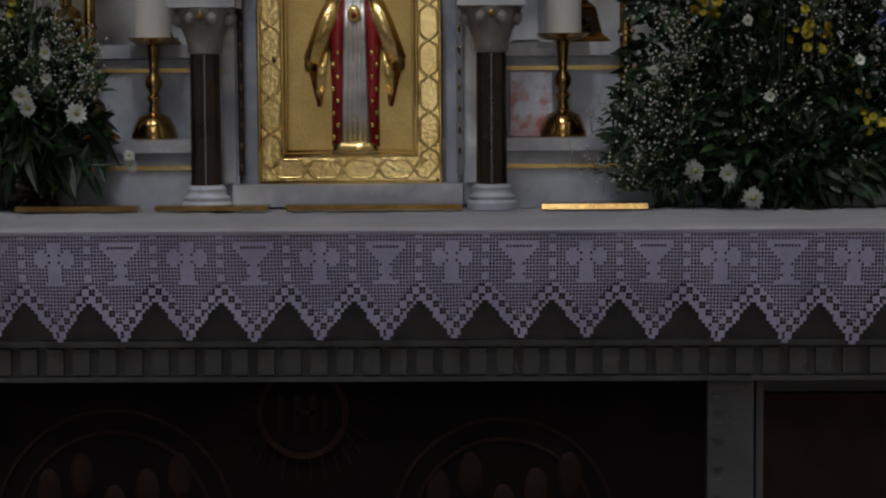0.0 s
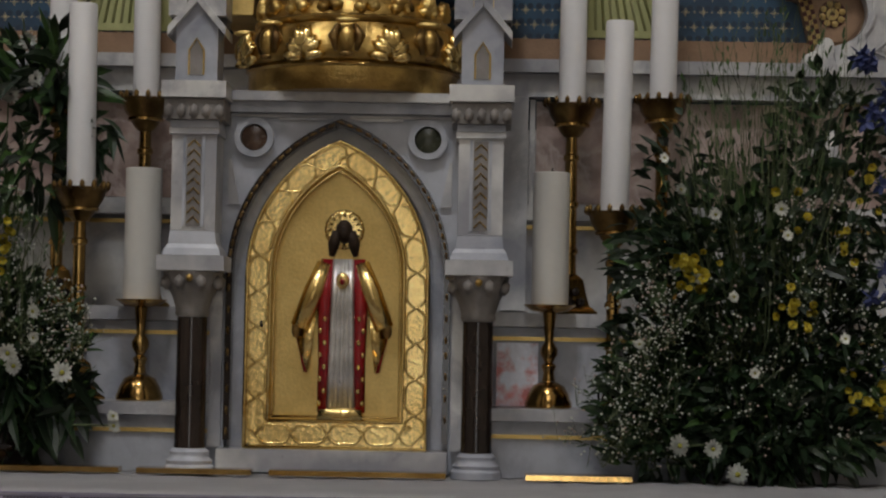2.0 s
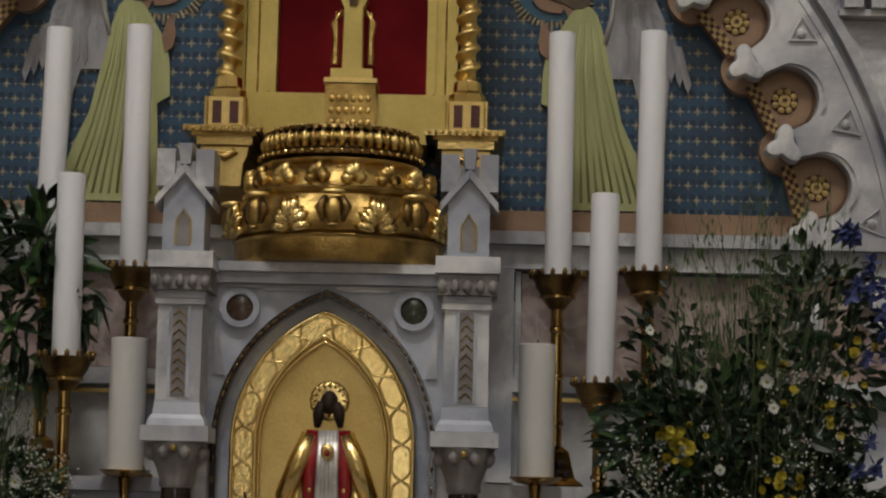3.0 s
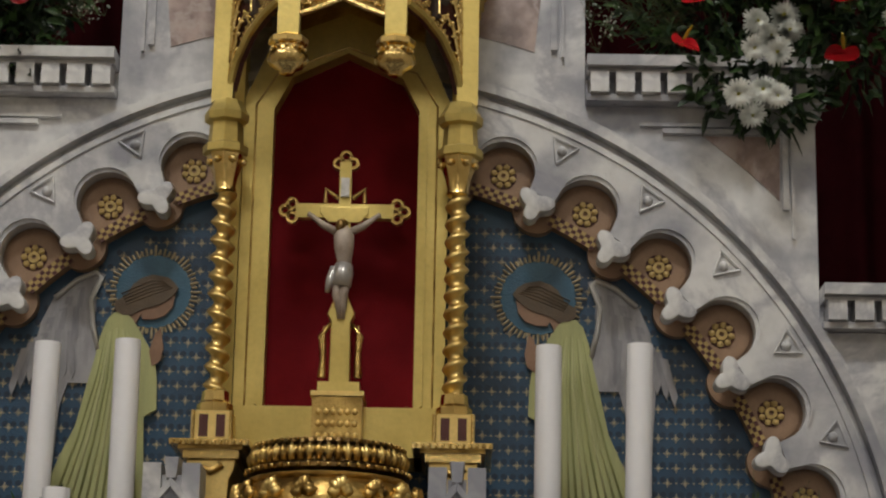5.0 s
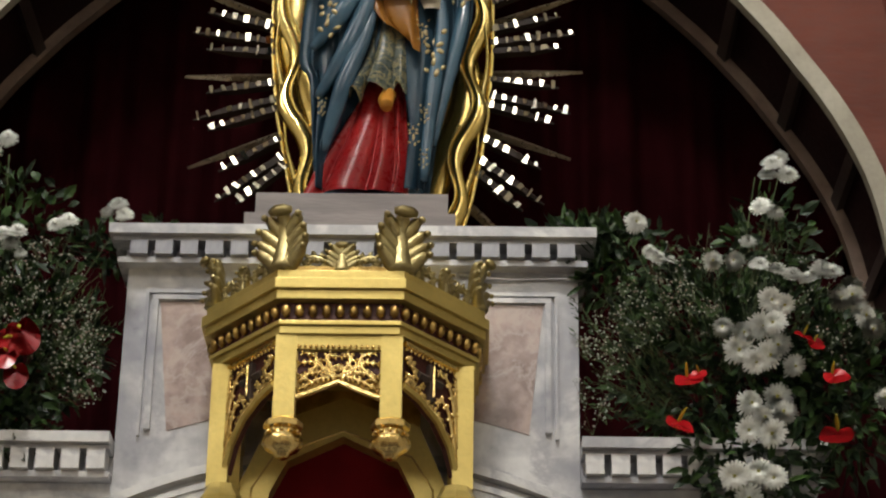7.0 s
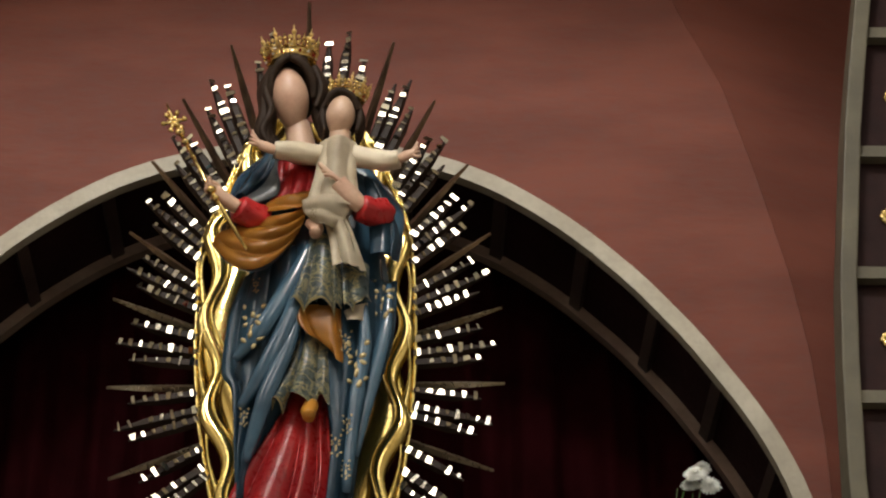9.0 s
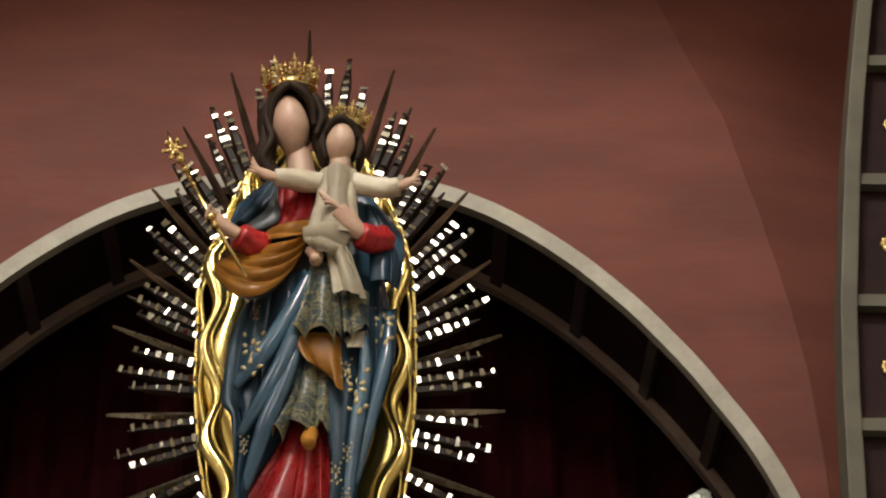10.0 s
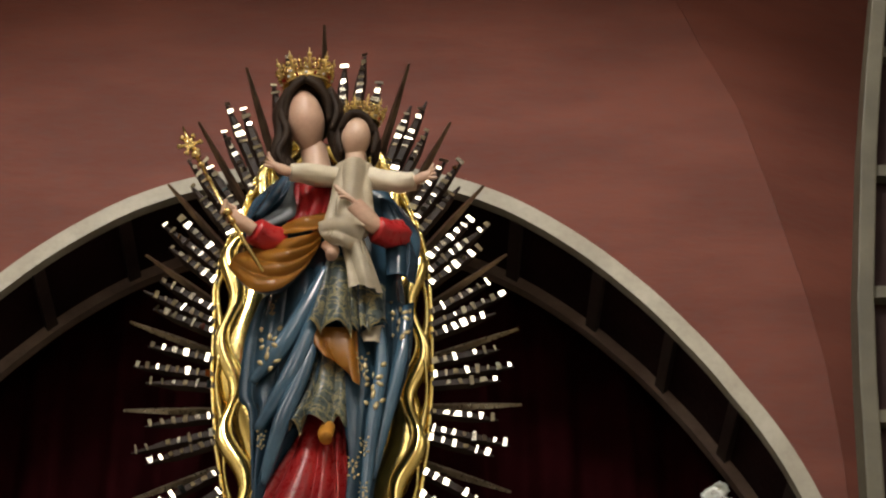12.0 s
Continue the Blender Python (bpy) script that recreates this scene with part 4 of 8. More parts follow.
        # dark block paints the shade of a recess below the battlement
        part("recess_shade", box(B(), *sorted((cx + sx * 0.03, cx + sx * 0.064)), -0.60, -0.53, 2.262, 2.284), GREYSTONE, turret)
    part("finial", prism(B(), [(cx - 0.012, 2.335), (cx + 0.012, 2.335), (cx + 0.017, 2.385), (cx - 0.017, 2.385)], -0.64, -0.53), WHITE, turret, bevel=0.003)
    win = [(x, z) for x, z in ((-0.017, 2.148), (-0.017, 2.205), (0, 2.232), (0.017, 2.205), (0.017, 2.148))]
    part("blind_window", prism(B(), [(cx + x, z) for x, z in win], -0.633, -0.625), CAPSTONE, turret)
    part("window_gilt", tube(B(), [(cx + x, -0.634, z) for x, z in win], 0.0022, 5), GOLD, turret)


pillar(TX - 0.327)
pillar(TX + 0.329)

# gilded drum and dome above the tabernacle
dome = thing("gilded_drum", (-0.006, -0.36, 2.124), "round gilded drum with carved ornament and a crown rim", "pedestal")
cx, cy = -0.006, -0.36
part("foot_band", lathe(B(), [(0.248, 2.125), (0.252, 2.13), (0.252, 2.178), (0.258, 2.184), (0.254, 2.19)], cx, cy, 48), OLDGOLD, dome, smooth=40)
part("carved_belt", lathe(B(), [(0.252, 2.191), (0.266, 2.20), (0.268, 2.225), (0.25, 2.262), (0.232, 2.284), (0.238, 2.29), (0.238, 2.298), (0.226, 2.302)], cx, cy, 96, lambda a, z: 0.022 * math.cos(16 * a) * math.sin(max(0, min(1, (z - 2.19) / 0.1)) * math.pi)), OLDGOLD, dome, smooth=60)
part("upper_belt", lathe(B(), [(0.224, 2.303), (0.222, 2.315), (0.205, 2.345), (0.186, 2.36), (0.192, 2.366), (0.192, 2.374), (0.175, 2.378)], cx, cy, 72, lambda a, z: 0.012 * math.cos(20 * a)), OLDGOLD, dome, smooth=60)
part("crown_ring", lathe(B(), [(0.186, 2.379), (0.196, 2.384), (0.196, 2.394), (0.180, 2.40), (0.170, 2.438), (0.182, 2.445), (0.176, 2.456), (0.10, 2.46)], cx, cy, 72), DARKGOLD, dome, smooth=50)


def on_drum(a, z, r):
    """Places carving on the drum: angle, height, distance from its axis."""
    return Vector((cx + r * math.cos(a), cy + r * math.sin(a), z))


for i in range(26):
    a = math.pi + math.pi * (i + 0.5) / 26
    leaf = B()
    tube(leaf, [on_drum(a, 2.402, 0.186), on_drum(a, 2.425, 0.190), on_drum(a, 2.442, 0.186)], [0.007, 0.009, 0.003], 6)
    for e in (-1, 1):
        tube(leaf, [on_drum(a, 2.404, 0.186), on_drum(a + e * 0.040, 2.424, 0.188), on_drum(a + e * 0.050, 2.436, 0.186)], [0.005, 0.006, 0.002], 5)
    part("crown_leaf", leaf, GOLD if i % 2 else OLDGOLD, dome, smooth=True)
    part("crown_bead", ball(B(), on_drum(a, 2.389, 0.199), 0.0065, 1), BRIGHTGOLD if i % 2 else OLDGOLD, dome, smooth=True)
    part("rim_bead", ball(B(), on_drum(a + 0.06, 2.451, 0.183), 0.0065, 1), OLDGOLD, dome, smooth=True)


def lobes(name, mid, z, r, reach, high, material, label, count=7):
    """A spread leaf of overlapping lobes, its tips towards both sides, flat on the drum."""
    leaf = B()
    for k in range(count):
        u = 2 * k / (count - 1) - 1
        tip = (mid + reach * u * (1.0 - 0.18 * u * u), z + high * (0.55 * math.cos(2.2 * u) + 0.12 * (k % 2)))
        way = [on_drum(mid + (tip[0] - mid) * q, z - high * 0.5 + (tip[1] - z + high * 0.5) * q ** 0.8, r + 0.012 * math.sin(math.pi * q)) for q in (0.1, 0.4, 0.75, 1.0)]
        tube(leaf, way, [0.008, 0.0145, 0.0125, 0.004], 6)
    part(name, leaf, material, dome, label, smooth=True)


for i in range(-4, 5):
    a = -math.pi / 2 + i * 0.39
    if i % 2 == 0:
        mask = part("carved_mask", ball(B(), on_drum(a, 2.238, 0.268), 0.026, 2, (0.8, 0.6, 1.3)), OLDGOLD, dome, "carved winged boss", smooth=True)
        part("scroll", ball(B(), on_drum(a, 2.282, 0.262), 0.016, 2, (1.9, 0.8, 0.5)), GOLD, mask, smooth=True)
        part("scroll", ball(B(), on_drum(a, 2.203, 0.270), 0.012, 2, (1.4, 0.8, 0.6)), DARKGOLD, mask, smooth=True)
        for sx in (-1, 1):
            part("scroll", tube(B(), [on_drum(a + sx * 0.07, 2.272, 0.264), on_drum(a + sx * 0.115, 2.245, 0.268), on_drum(a + sx * 0.085, 2.210, 0.270)], [0.006, 0.013, 0.005], 6), DARKGOLD, mask, smooth=True)
    else:
        lobes("carved_leaf", a, 2.228, 0.262, 0.245, 0.072, BRIGHTGOLD, "bright gilded leaf fan", 9)
for i in range(8):
    lobes("upper_leaf", math.pi + math.pi * (i + 0.5) / 8, 2.335, 0.212, 0.165, 0.040, OLDGOLD if i % 2 else GOLD, "flat gilded leaf", 6)

def frond(bm, way, place, size, squeeze):
    """A carved leaf scroll: a tapering stem with lobes on both sides, laid on a surface by place(p, q, out)."""
    n = 14
    marks = np.linspace(0, len(way) - 1, n)
    ps, qs = np.interp(marks, range(len(way)), [p for p, q in way]), np.interp(marks, range(len(way)), [q for p, q in way])
    tube(bm, [place(ps[i], qs[i], 0.002) for i in range(n)], [size * (0.55 - 0.28 * i / n) for i in range(n)], 6)
    for i in range(1, n, 2):
        dp, dq = (ps[min(i + 1, n - 1)] - ps[i - 1]) / squeeze, qs[min(i + 1, n - 1)] - qs[i - 1]
        L = math.hypot(dp, dq) or 1.0
        dp, dq = dp / L, dq / L
        r = size * (1.25 - 0.55 * i / n)
        for e in (-1, 1):
            vp, vq = dp * 0.6 - e * dq * 0.8, dq * 0.6 + e * dp * 0.8
            tube(bm, [place(ps[i] + vp * r * u * squeeze, qs[i] + vq * r * u, 0.004 * math.sin(2.4 * u)) for u in (0.0, 0.6, 1.2)], [r * 0.38, r * 0.42, r * 0.16], 5)


# ---- gilded throne with twisted columns and canopy ----
throne = thing("throne_niche", (0, -0.1, 2.46), "gilded niche with twisted columns, red velvet back and canopy", "niche")
part("sill_block", box(B(), -0.27, 0.27, -0.22, -0.002, 2.462, 2.588), GILTPAINT, throne, bevel=0.004)
frame_out = [(-0.268, 2.525), (-0.268, 3.42), (-0.20, 3.58), (0, 3.66), (0.20, 3.58), (0.268, 3.42), (0.268, 2.525)]
frame_in = [(-0.19, 2.59), (-0.19, 3.385), (-0.145, 3.475), (0, 3.545), (0.145, 3.475), (0.19, 3.385), (0.19, 2.59)]
part("niche_frame", ring(B(), frame_out, frame_in, -0.16, -0.06), GILTPAINT, throne, "gilded wooden frame")
inner2 = [(x * 1.12, z + 0.012) for x, z in frame_in]
part("frame_moulding", ring(B(), inner2, frame_in, -0.172, -0.15), GILTPAINT, throne)
part("frame_groove", tube(B(), [(x * 1.25, -0.161, z + (0.018 if z > 3 else 0)) for x, z in frame_in], 0.003, 5), OLDGOLD, throne)
part("velvet_back", prism(B(), [(x * 1.04, z) for x, z in frame_in], -0.115, -0.09), VELVET, throne, "red velvet panel")
part("niche_vault", prism(B(), [(-0.2, 3.40), (0.2, 3.40), (0.2, 3.70), (-0.2, 3.70)], -0.10, -0.088), OLDGOLD, throne)
for sx in (-1, 1):
    x0 = sx * 0.295
    ledge = part("bracket_ledge", box(B(), x0 - 0.10, x0 + 0.095, -0.37, -0.01, 2.462, 2.476), BRIGHTGOLD, throne, bevel=0.003)
    for k in range(12):
        part("ledge_bead", ball(B(), (x0 - 0.09 + 0.0165 * k, -0.372, 2.468), 0.006, 1), BRIGHTGOLD, ledge, smooth=True)
    part("corbel_slab", box(B(), x0 - 0.068, x0 + 0.068, -0.345, -0.02, 2.432, 2.452), BRIGHTGOLD, throne, bevel=0.003)
    corbel = part("corbel", prism(B(), [(x0 - 0.060, 2.431), (x0 - 0.056, 2.405), (x0 - 0.046, 2.385), (x0 - 0.042, 2.33), (x0 + 0.042, 2.33), (x0 + 0.046, 2.385), (x0 + 0.056, 2.405), (x0 + 0.060, 2.431)], -0.335, -0.03), GOLD, throne, "gilded scrolled bracket", bevel=0.003)
    part("corbel_scroll", tube(B(), [(x0 - 0.03, -0.338, 2.415), (x0, -0.345, 2.40), (x0 + 0.028, -0.340, 2.415), (x0 + 0.02, -0.342, 2.425)], [0.006, 0.010, 0.008, 0.004], 6), OLDGOLD, corbel, smooth=True)
    part("ledge_neck", box(B(), x0 - 0.080, x0 + 0.078, -0.355, -0.015, 2.4525, 2.4615), OLDGOLD, throne)
    lan = part("lantern_base", box(B(), x0 - 0.046, x0 + 0.046, -0.345, -0.255, 2.477, 2.55), GOLD, throne, "gilded lantern base with small openings", bevel=0.002)
    for k in (-1, 1):
        part("opening", box(B(), x0 + k * 0.021 - 0.011, x0 + k * 0.021 + 0.011, -0.349, -0.344, 2.485, 2.54), DARKRED, lan)
        part("corner_post", tube(B(), [(x0 + k * 0.047, -0.347, 2.477), (x0 + k * 0.047, -0.347, 2.55)], 0.005, 6), BRIGHTGOLD, lan)
    part("octagon_base", lathe(B(), [(0.045, 2.551), (0.045, 2.572), (0.035, 2.58), (0.033, 2.605)], x0, -0.30, 8), BRIGHTGOLD, throne)
    # twisted shaft
    tw = B()
    n, seg = 132, 12
    rings = []
    for i in range(n + 1):
        z = 2.606 + (3.115 - 2.606) * i / n
        h = sx * 2 * math.pi * (z - 2.6) / 0.0465
        rings.append([tw.verts.new((x0 + 0.0085 * math.cos(h) + 0.0235 * math.cos(2 * math.pi * j / seg), -0.30 + 0.0085 * math.sin(h) + 0.0235 * math.sin(2 * math.pi * j / seg), z)) for j in range(seg)])
    for lo, hi in zip(rings, rings[1:]):
        for i in range(seg):
            tw.faces.new((lo[i], lo[(i + 1) % seg], hi[(i + 1) % seg], hi[i]))
    part("twisted_shaft", tw, GOLD, throne, "bright gilded twisted shaft", smooth=True)
    cap = part("capital", lathe(B(), [(0.024, 3.116), (0.03, 3.122), (0.027, 3.13), (0.03, 3.16), (0.042, 3.20), (0.046, 3.215)], x0, -0.30, 24, lambda a, z: 0.10 * math.cos(8 * a) * min(1, max(0, (z - 3.13) * 20))), BRIGHTGOLD, throne, "gilded leaf capital", smooth=50)
    for k in range(6):
        a = 2 * math.pi * k / 6
        part("leaf_tip", ball(B(), (x0 + 0.043 * math.cos(a), -0.30 + 0.043 * math.sin(a), 3.198), 0.011, 1), BRIGHTGOLD, cap, smooth=True)
    part("capital_block", lathe(B(), [(0.05, 3.216), (0.058, 3.22), (0.058, 3.24), (0.046, 3.246), (0.042, 3.30), (0.056, 3.306), (0.058, 3.325), (0.045, 3.345), (0.038, 3.362)], x0 + sx * 0.004, -0.295, 8), GILTPAINT, throne)
    part("side_post", box(B(), x0 + sx * 0.02 - 0.027, x0 + sx * 0.02 + 0.027, -0.292, -0.236, 3.362, 3.70), GILTPAINT, throne, bevel=0.003)
    part("rear_post", box(B(), x0 + sx * 0.0 - 0.02, x0 + 0.02, -0.12, -0.02, 2.477, 3.70), GILTPAINT, throne)
    part("front_post", box(B(), sx * 0.134 - 0.027, sx * 0.134 + 0.027, -0.495, -0.441, 3.462, 3.70), GILTPAINT, throne, bevel=0.004)
    part("post_collar", lathe(B(), [(0.038, 3.448), (0.050, 3.456), (0.050, 3.470), (0.038, 3.478)], sx * 0.134, -0.468, 8), BRIGHTGOLD, throne)
    pend = part("pendant", lathe(B(), [(0.012, 3.376), (0.018, 3.380), (0.020, 3.388), (0.040, 3.398), (0.049, 3.414), (0.046, 3.430), (0.038, 3.438), (0.040, 3.447)], sx * 0.134, -0.468, 32, lambda a, z: 0.07 * math.cos(12 * a) * (3.388 < z < 3.436)), BRIGHTGOLD, throne, "gilded leaf pendant", smooth=60)
    for k in range(12):
        a = 2 * math.pi * k / 12
        part("bead", ball(B(), (sx * 0.134 + 0.042 * math.cos(a), -0.468 + 0.042 * math.sin(a), 3.442), 0.006, 1), BRIGHTGOLD, pend, smooth=True)
    # side panel: diagonal between the front post and the side post
    p0, p1 = Vector((sx * 0.158, -0.462, 0)), Vector((sx * 0.296, -0.275, 0))
    def at(u, z, out=0.0):
        nrm = Vector((sx * 0.8, -0.6, 0))
        return tuple(p0.lerp(p1, u) + nrm * out + Vector((0, 0, z)))
    bm = B()
    outline = [(0, 3.70), (1, 3.70), (1, 3.40), (0.86, 3.47), (0.62, 3.525), (0.3, 3.56), (0, 3.575)]
    f = [bm.verts.new(at(u, z, 0.0)) for u, z in outline]
    g = [bm.verts.new(at(u, z, -0.02)) for u, z in outline]
    caps = [bm.faces.new(f), bm.faces.new(g[::-1])]
    for i in range(len(f)):
        bm.faces.new((f[i], g[i], g[(i + 1) % len(f)], f[(i + 1) % len(f)]))
    for c in caps:
        c.normal_update()
    bmesh.ops.triangulate(bm, faces=caps)
    side = part("side_panel", bm, DARKRED, throne, "pierced side panel with a cross on dark red")
    part("cross_upright", tube(B(), [at(0.47, 3.568, 0.008), at(0.47, 3.664, 0.008)], 0.012, 4), COFFERIB, side)
    part("cross_arm", tube(B(), [at(0.26, 3.625, 0.008), at(0.68, 3.625, 0.008)], 0.011, 4), COFFERIB, side)
    part("cross_line", tube(B(), [at(0.47, 3.575, 0.021), at(0.47, 3.660, 0.021)], 0.0035, 6), BRIGHTGOLD, side)
    part("arch_edge", tube(B(), [at(u, z, 0.006) for u, z in outline[2:]], 0.010, 6), GILTPAINT, side)
    part("top_edge", tube(B(), [at(0, 3.69, 0.008), at(1, 3.69, 0.008)], 0.009, 6), BRIGHTGOLD, side)
    for k in range(14):
        part("edge_bead", ball(B(), at(0.03 + 0.072 * k, 3.675, 0.010), 0.0055, 1), BRIGHTGOLD, side, smooth=True)
    leafs = B()
    def on_side(p, q, out=0.0):
        return at(p, q, 0.006 + out)
    for way in ([(0.03, 3.655), (0.14, 3.645), (0.22, 3.62), (0.14, 3.60), (0.05, 3.605)],
                [(0.02, 3.585), (0.14, 3.592), (0.27, 3.580), (0.34, 3.600)],
                [(0.97, 3.42), (0.90, 3.50), (0.80, 3.565), (0.66, 3.590), (0.60, 3.570)],
                [(0.97, 3.47), (0.93, 3.56), (0.84, 3.625), (0.72, 3.660), (0.62, 3.655)],
                [(0.98, 3.56), (0.93, 3.62), (0.95, 3.66)],
                [(0.28, 3.575), (0.45, 3.552), (0.60, 3.545), (0.72, 3.52)]):
        frond(leafs, way, on_side, 0.0150, 4.3)
    tagged(part("leaf_carving", leafs, BRIGHTGOLD, side, "carved leaf scrolls", smooth=True), kind="stuff")

# front panel between the posts
front = part("front_panel", prism(B(), [(-0.107, 3.70), (0.107, 3.70), (0.107, 3.535), (0.06, 3.552), (0, 3.578), (-0.06, 3.552), (-0.107, 3.535)], -0.478, -0.455), OLDGOLD, throne, "carved leaf panel")
part("bead_rail", box(B(), -0.107, 0.107, -0.492, -0.478, 3.662, 3.70), GILTPAINT, front)
for k in range(15):
    part("bead", ball(B(), (-0.1 + 0.0143 * k, -0.494, 3.668), 0.006, 1), BRIGHTGOLD, front, smooth=True)
part("panel_bed", box(B(), -0.104, 0.104, -0.4795, -0.4775, 3.582, 3.660), DARKRED, front, "dark red ground of the carving")
leafs = B()


def on_front(p, q, out=0.0):
    return (p, -0.482 - out, q)


for sx in (-1, 1):
    for way in ([(0.0, 3.592), (0.030, 3.590), (0.062, 3.578), (0.098, 3.556)],
                [(0.006, 3.594), (0.034, 3.606), (0.058, 3.602), (0.098, 3.592)],
                [(0.010, 3.596), (0.040, 3.616), (0.066, 3.632), (0.098, 3.626)],
                [(0.098, 3.574), (0.070, 3.602), (0.050, 3.628), (0.062, 3.652), (0.090, 3.654)],
                [(0.002, 3.604), (0.024, 3.620), (0.034, 3.642), (0.020, 3.654), (0.008, 3.644)]):
        frond(leafs, [(sx * p, q) for p, q in way], on_front, 0.0125, 1.0)
ball(leafs, (0, -0.486, 3.616), 0.010, 1, (0.8, 0.7, 1.3))
tagged(part("leaf_carving", leafs, BRIGHTGOLD, front, "carved leaf scrolls", smooth=True), kind="stuff")
part("lower_edge", tube(B(), [(-0.105, -0.484, 3.535), (-0.06, -0.484, 3.552), (0, -0.484, 3.578), (0.06, -0.484, 3.552), (0.105, -0.484, 3.535)], 0.007, 6), BRIGHTGOLD, front)


# cornice of the canopy, half an octagon in plan
def half_octagon(grow):
    return [(-0.342 - grow, -0.02), (-0.342 - grow, -0.255 - grow * 0.3), (-0.150 - grow * 0.42, -0.495 - grow), (0.150 + grow * 0.42, -0.495 - grow), (0.342 + grow, -0.255 - grow * 0.3), (0.342 + grow, -0.02)]


for name, grow, z0, z1, m in (("architrave", 0.006, 3.701, 3.722, GILTPAINT), ("fillet", 0.014, 3.723, 3.735, GILTPAINT), ("egg_bed", 0.004, 3.736, 3.786, DARKRED),
                              ("corona", 0.030, 3.787, 3.812, GILTPAINT), ("lip", 0.040, 3.813, 3.842, GILTPAINT), ("top_plate", 0.028, 3.843, 3.868, GILTPAINT)):
    part(name, plan(B(), half_octagon(grow), z0, z1), m, throne, bevel=0.002)
hx = half_octagon(0.012)
for p, q in zip(hx, hx[1:]):
    L = math.hypot(q[0] - p[0], q[1] - p[1])
    n = max(2, round(L / 0.034))
    for k in range(n):
        u = (k + 0.5) / n
        part("egg", ball(B(), (p[0] + u * (q[0] - p[0]), p[1] + u * (q[1] - p[1]), 3.761), 0.0135, 1, (1, 1, 1.5)), OLDGOLD, throne, smooth=True)


# acanthus crest: a broad curling midrib with lobes rolling off both edges
def acanthus(at, h, w, parent, curl=(0.0, -1.0), lean=0.30):
    bm = B()
    at, fore = Vector(at), Vector((curl[0], curl[1], 0)).normalized()
    side = Vector((-fore.y, fore.x, 0))
    def spine(t):
        return at + Vector((0, 0, h * (t - 0.10 * max(0, t - 0.85) / 0.15))) + fore * (lean * h * (0.55 * t ** 4 - 0.16 * math.sin(math.pi * t)))
    tube(bm, [spine(t / 10) for t in range(11)], [w * q for q in (0.55, 0.52, 0.48, 0.44, 0.40, 0.36, 0.32, 0.29, 0.27, 0.26, 0.16)], 8)
    for t, reach in ((0.0, 0.95), (0.16, 1.0), (0.34, 0.88), (0.54, 0.66)):
        for e in (-1, 1):
            p = spine(t)
            way = [p + side * (e * w * reach * u) + fore * (0.35 * w * u * u) + Vector((0, 0, h * (0.42 * u ** 1.2 - 0.10 * u ** 4))) for u in (0.05, 0.3, 0.6, 0.85, 1.0)]
            tube(bm, way, [w * 0.30, w * 0.32, w * 0.27, w * 0.20, w * 0.09], 7)
            ball(bm, way[-1] + fore * w * 0.1 - Vector((0, 0, w * 0.06)), w * 0.15, 1)
    top = spine(1.0)
    tube(bm, [top - side * w * 0.42, top - side * w * 0.15 + fore * 0.006, top + side * w * 0.15 + fore * 0.006, top + side * w * 0.42], [w * 0.13, w * 0.22, w * 0.22, w * 0.13], 8)
    return part("crest_leaf", bm, CRESTGOLD, parent, "curled acanthus leaf", smooth=True)


for sx in (-1, 1):
    acanthus((sx * 0.150, -0.50, 3.869), 0.180, 0.072, throne, (sx * 0.35, -0.9))
    acanthus((sx * 0.350, -0.255, 3.869), 0.150, 0.056, throne, (sx * 0.95, -0.3), 0.38)
    acanthus((sx * 0.262, -0.365, 3.869), 0.075, 0.034, throne, (sx * 0.8, -0.6), 0.1)
    for ax, ay, ex, ey in ((0.030, -0.503, 0.098, -0.503), (0.190, -0.452, 0.238, -0.396), (0.285, -0.34, 0.325, -0.29)):
        frill = B()
        frond(frill, [(0.0, 0.0), (0.35, 0.030), (0.75, 0.036), (1.0, 0.018), (0.8, 0.006)], lambda p, q, out=0.0: (sx * (ax + (ex - ax) * p), ay + (ey - ay) * p - out, 3.876 + q), 0.017, 13.0)
        part("crest_scroll", frill, CRESTGOLD, throne, smooth=True)
acanthus((0.0, -0.50, 3.869), 0.085, 0.045, throne, (0, -1), 0.1)
part("crest_rail", box(B(), -0.15, 0.15, -0.515, -0.485, 3.869, 3.882), OLDGOLD, throne)

# ---- crucifix in the niche ----
cru = thing("crucifix", (0.006, -0.24, 2.588), "gilt metal crucifix on a gothic foot before the velvet", "crucifix")
cx = 0.006
part("pedestal", box(B(), cx - 0.062, cx + 0.062, -0.30, -0.17, 2.46, 2.598), OLDGOLD, cru, "ornate gilt block", bevel=0.006)
part("pedestal_cap", box(B(), cx - 0.066, cx + 0.066, -0.305, -0.165, 2.60, 2.612), GOLD, cru, bevel=0.003)
band_bm = B()
for k in range(18):
    ball(band_bm, (cx - 0.045 + 0.018 * (k % 6), -0.302, 2.50 + 0.03 * (k // 6)), 0.008, 1, (1, 0.5, 1.2))
tagged(part("pedestal_relief", band_bm, GOLD, cru, "small raised ornament", smooth=True), kind="stuff")
part("arm_boss", prism(B(), [(cx - 0.04, 3.062), (cx + 0.04, 3.062), (cx + 0.062, 3.085), (cx + 0.062, 3.104), (cx - 0.062, 3.104), (cx - 0.062, 3.085)], -0.240, -0.2365), GILTPAINT, cru, bevel=0.002)
part("foot", box(B(), cx - 0.052, cx + 0.052, -0.27, -0.19, 2.613, 2.642), GILTPAINT, cru, bevel=0.003)
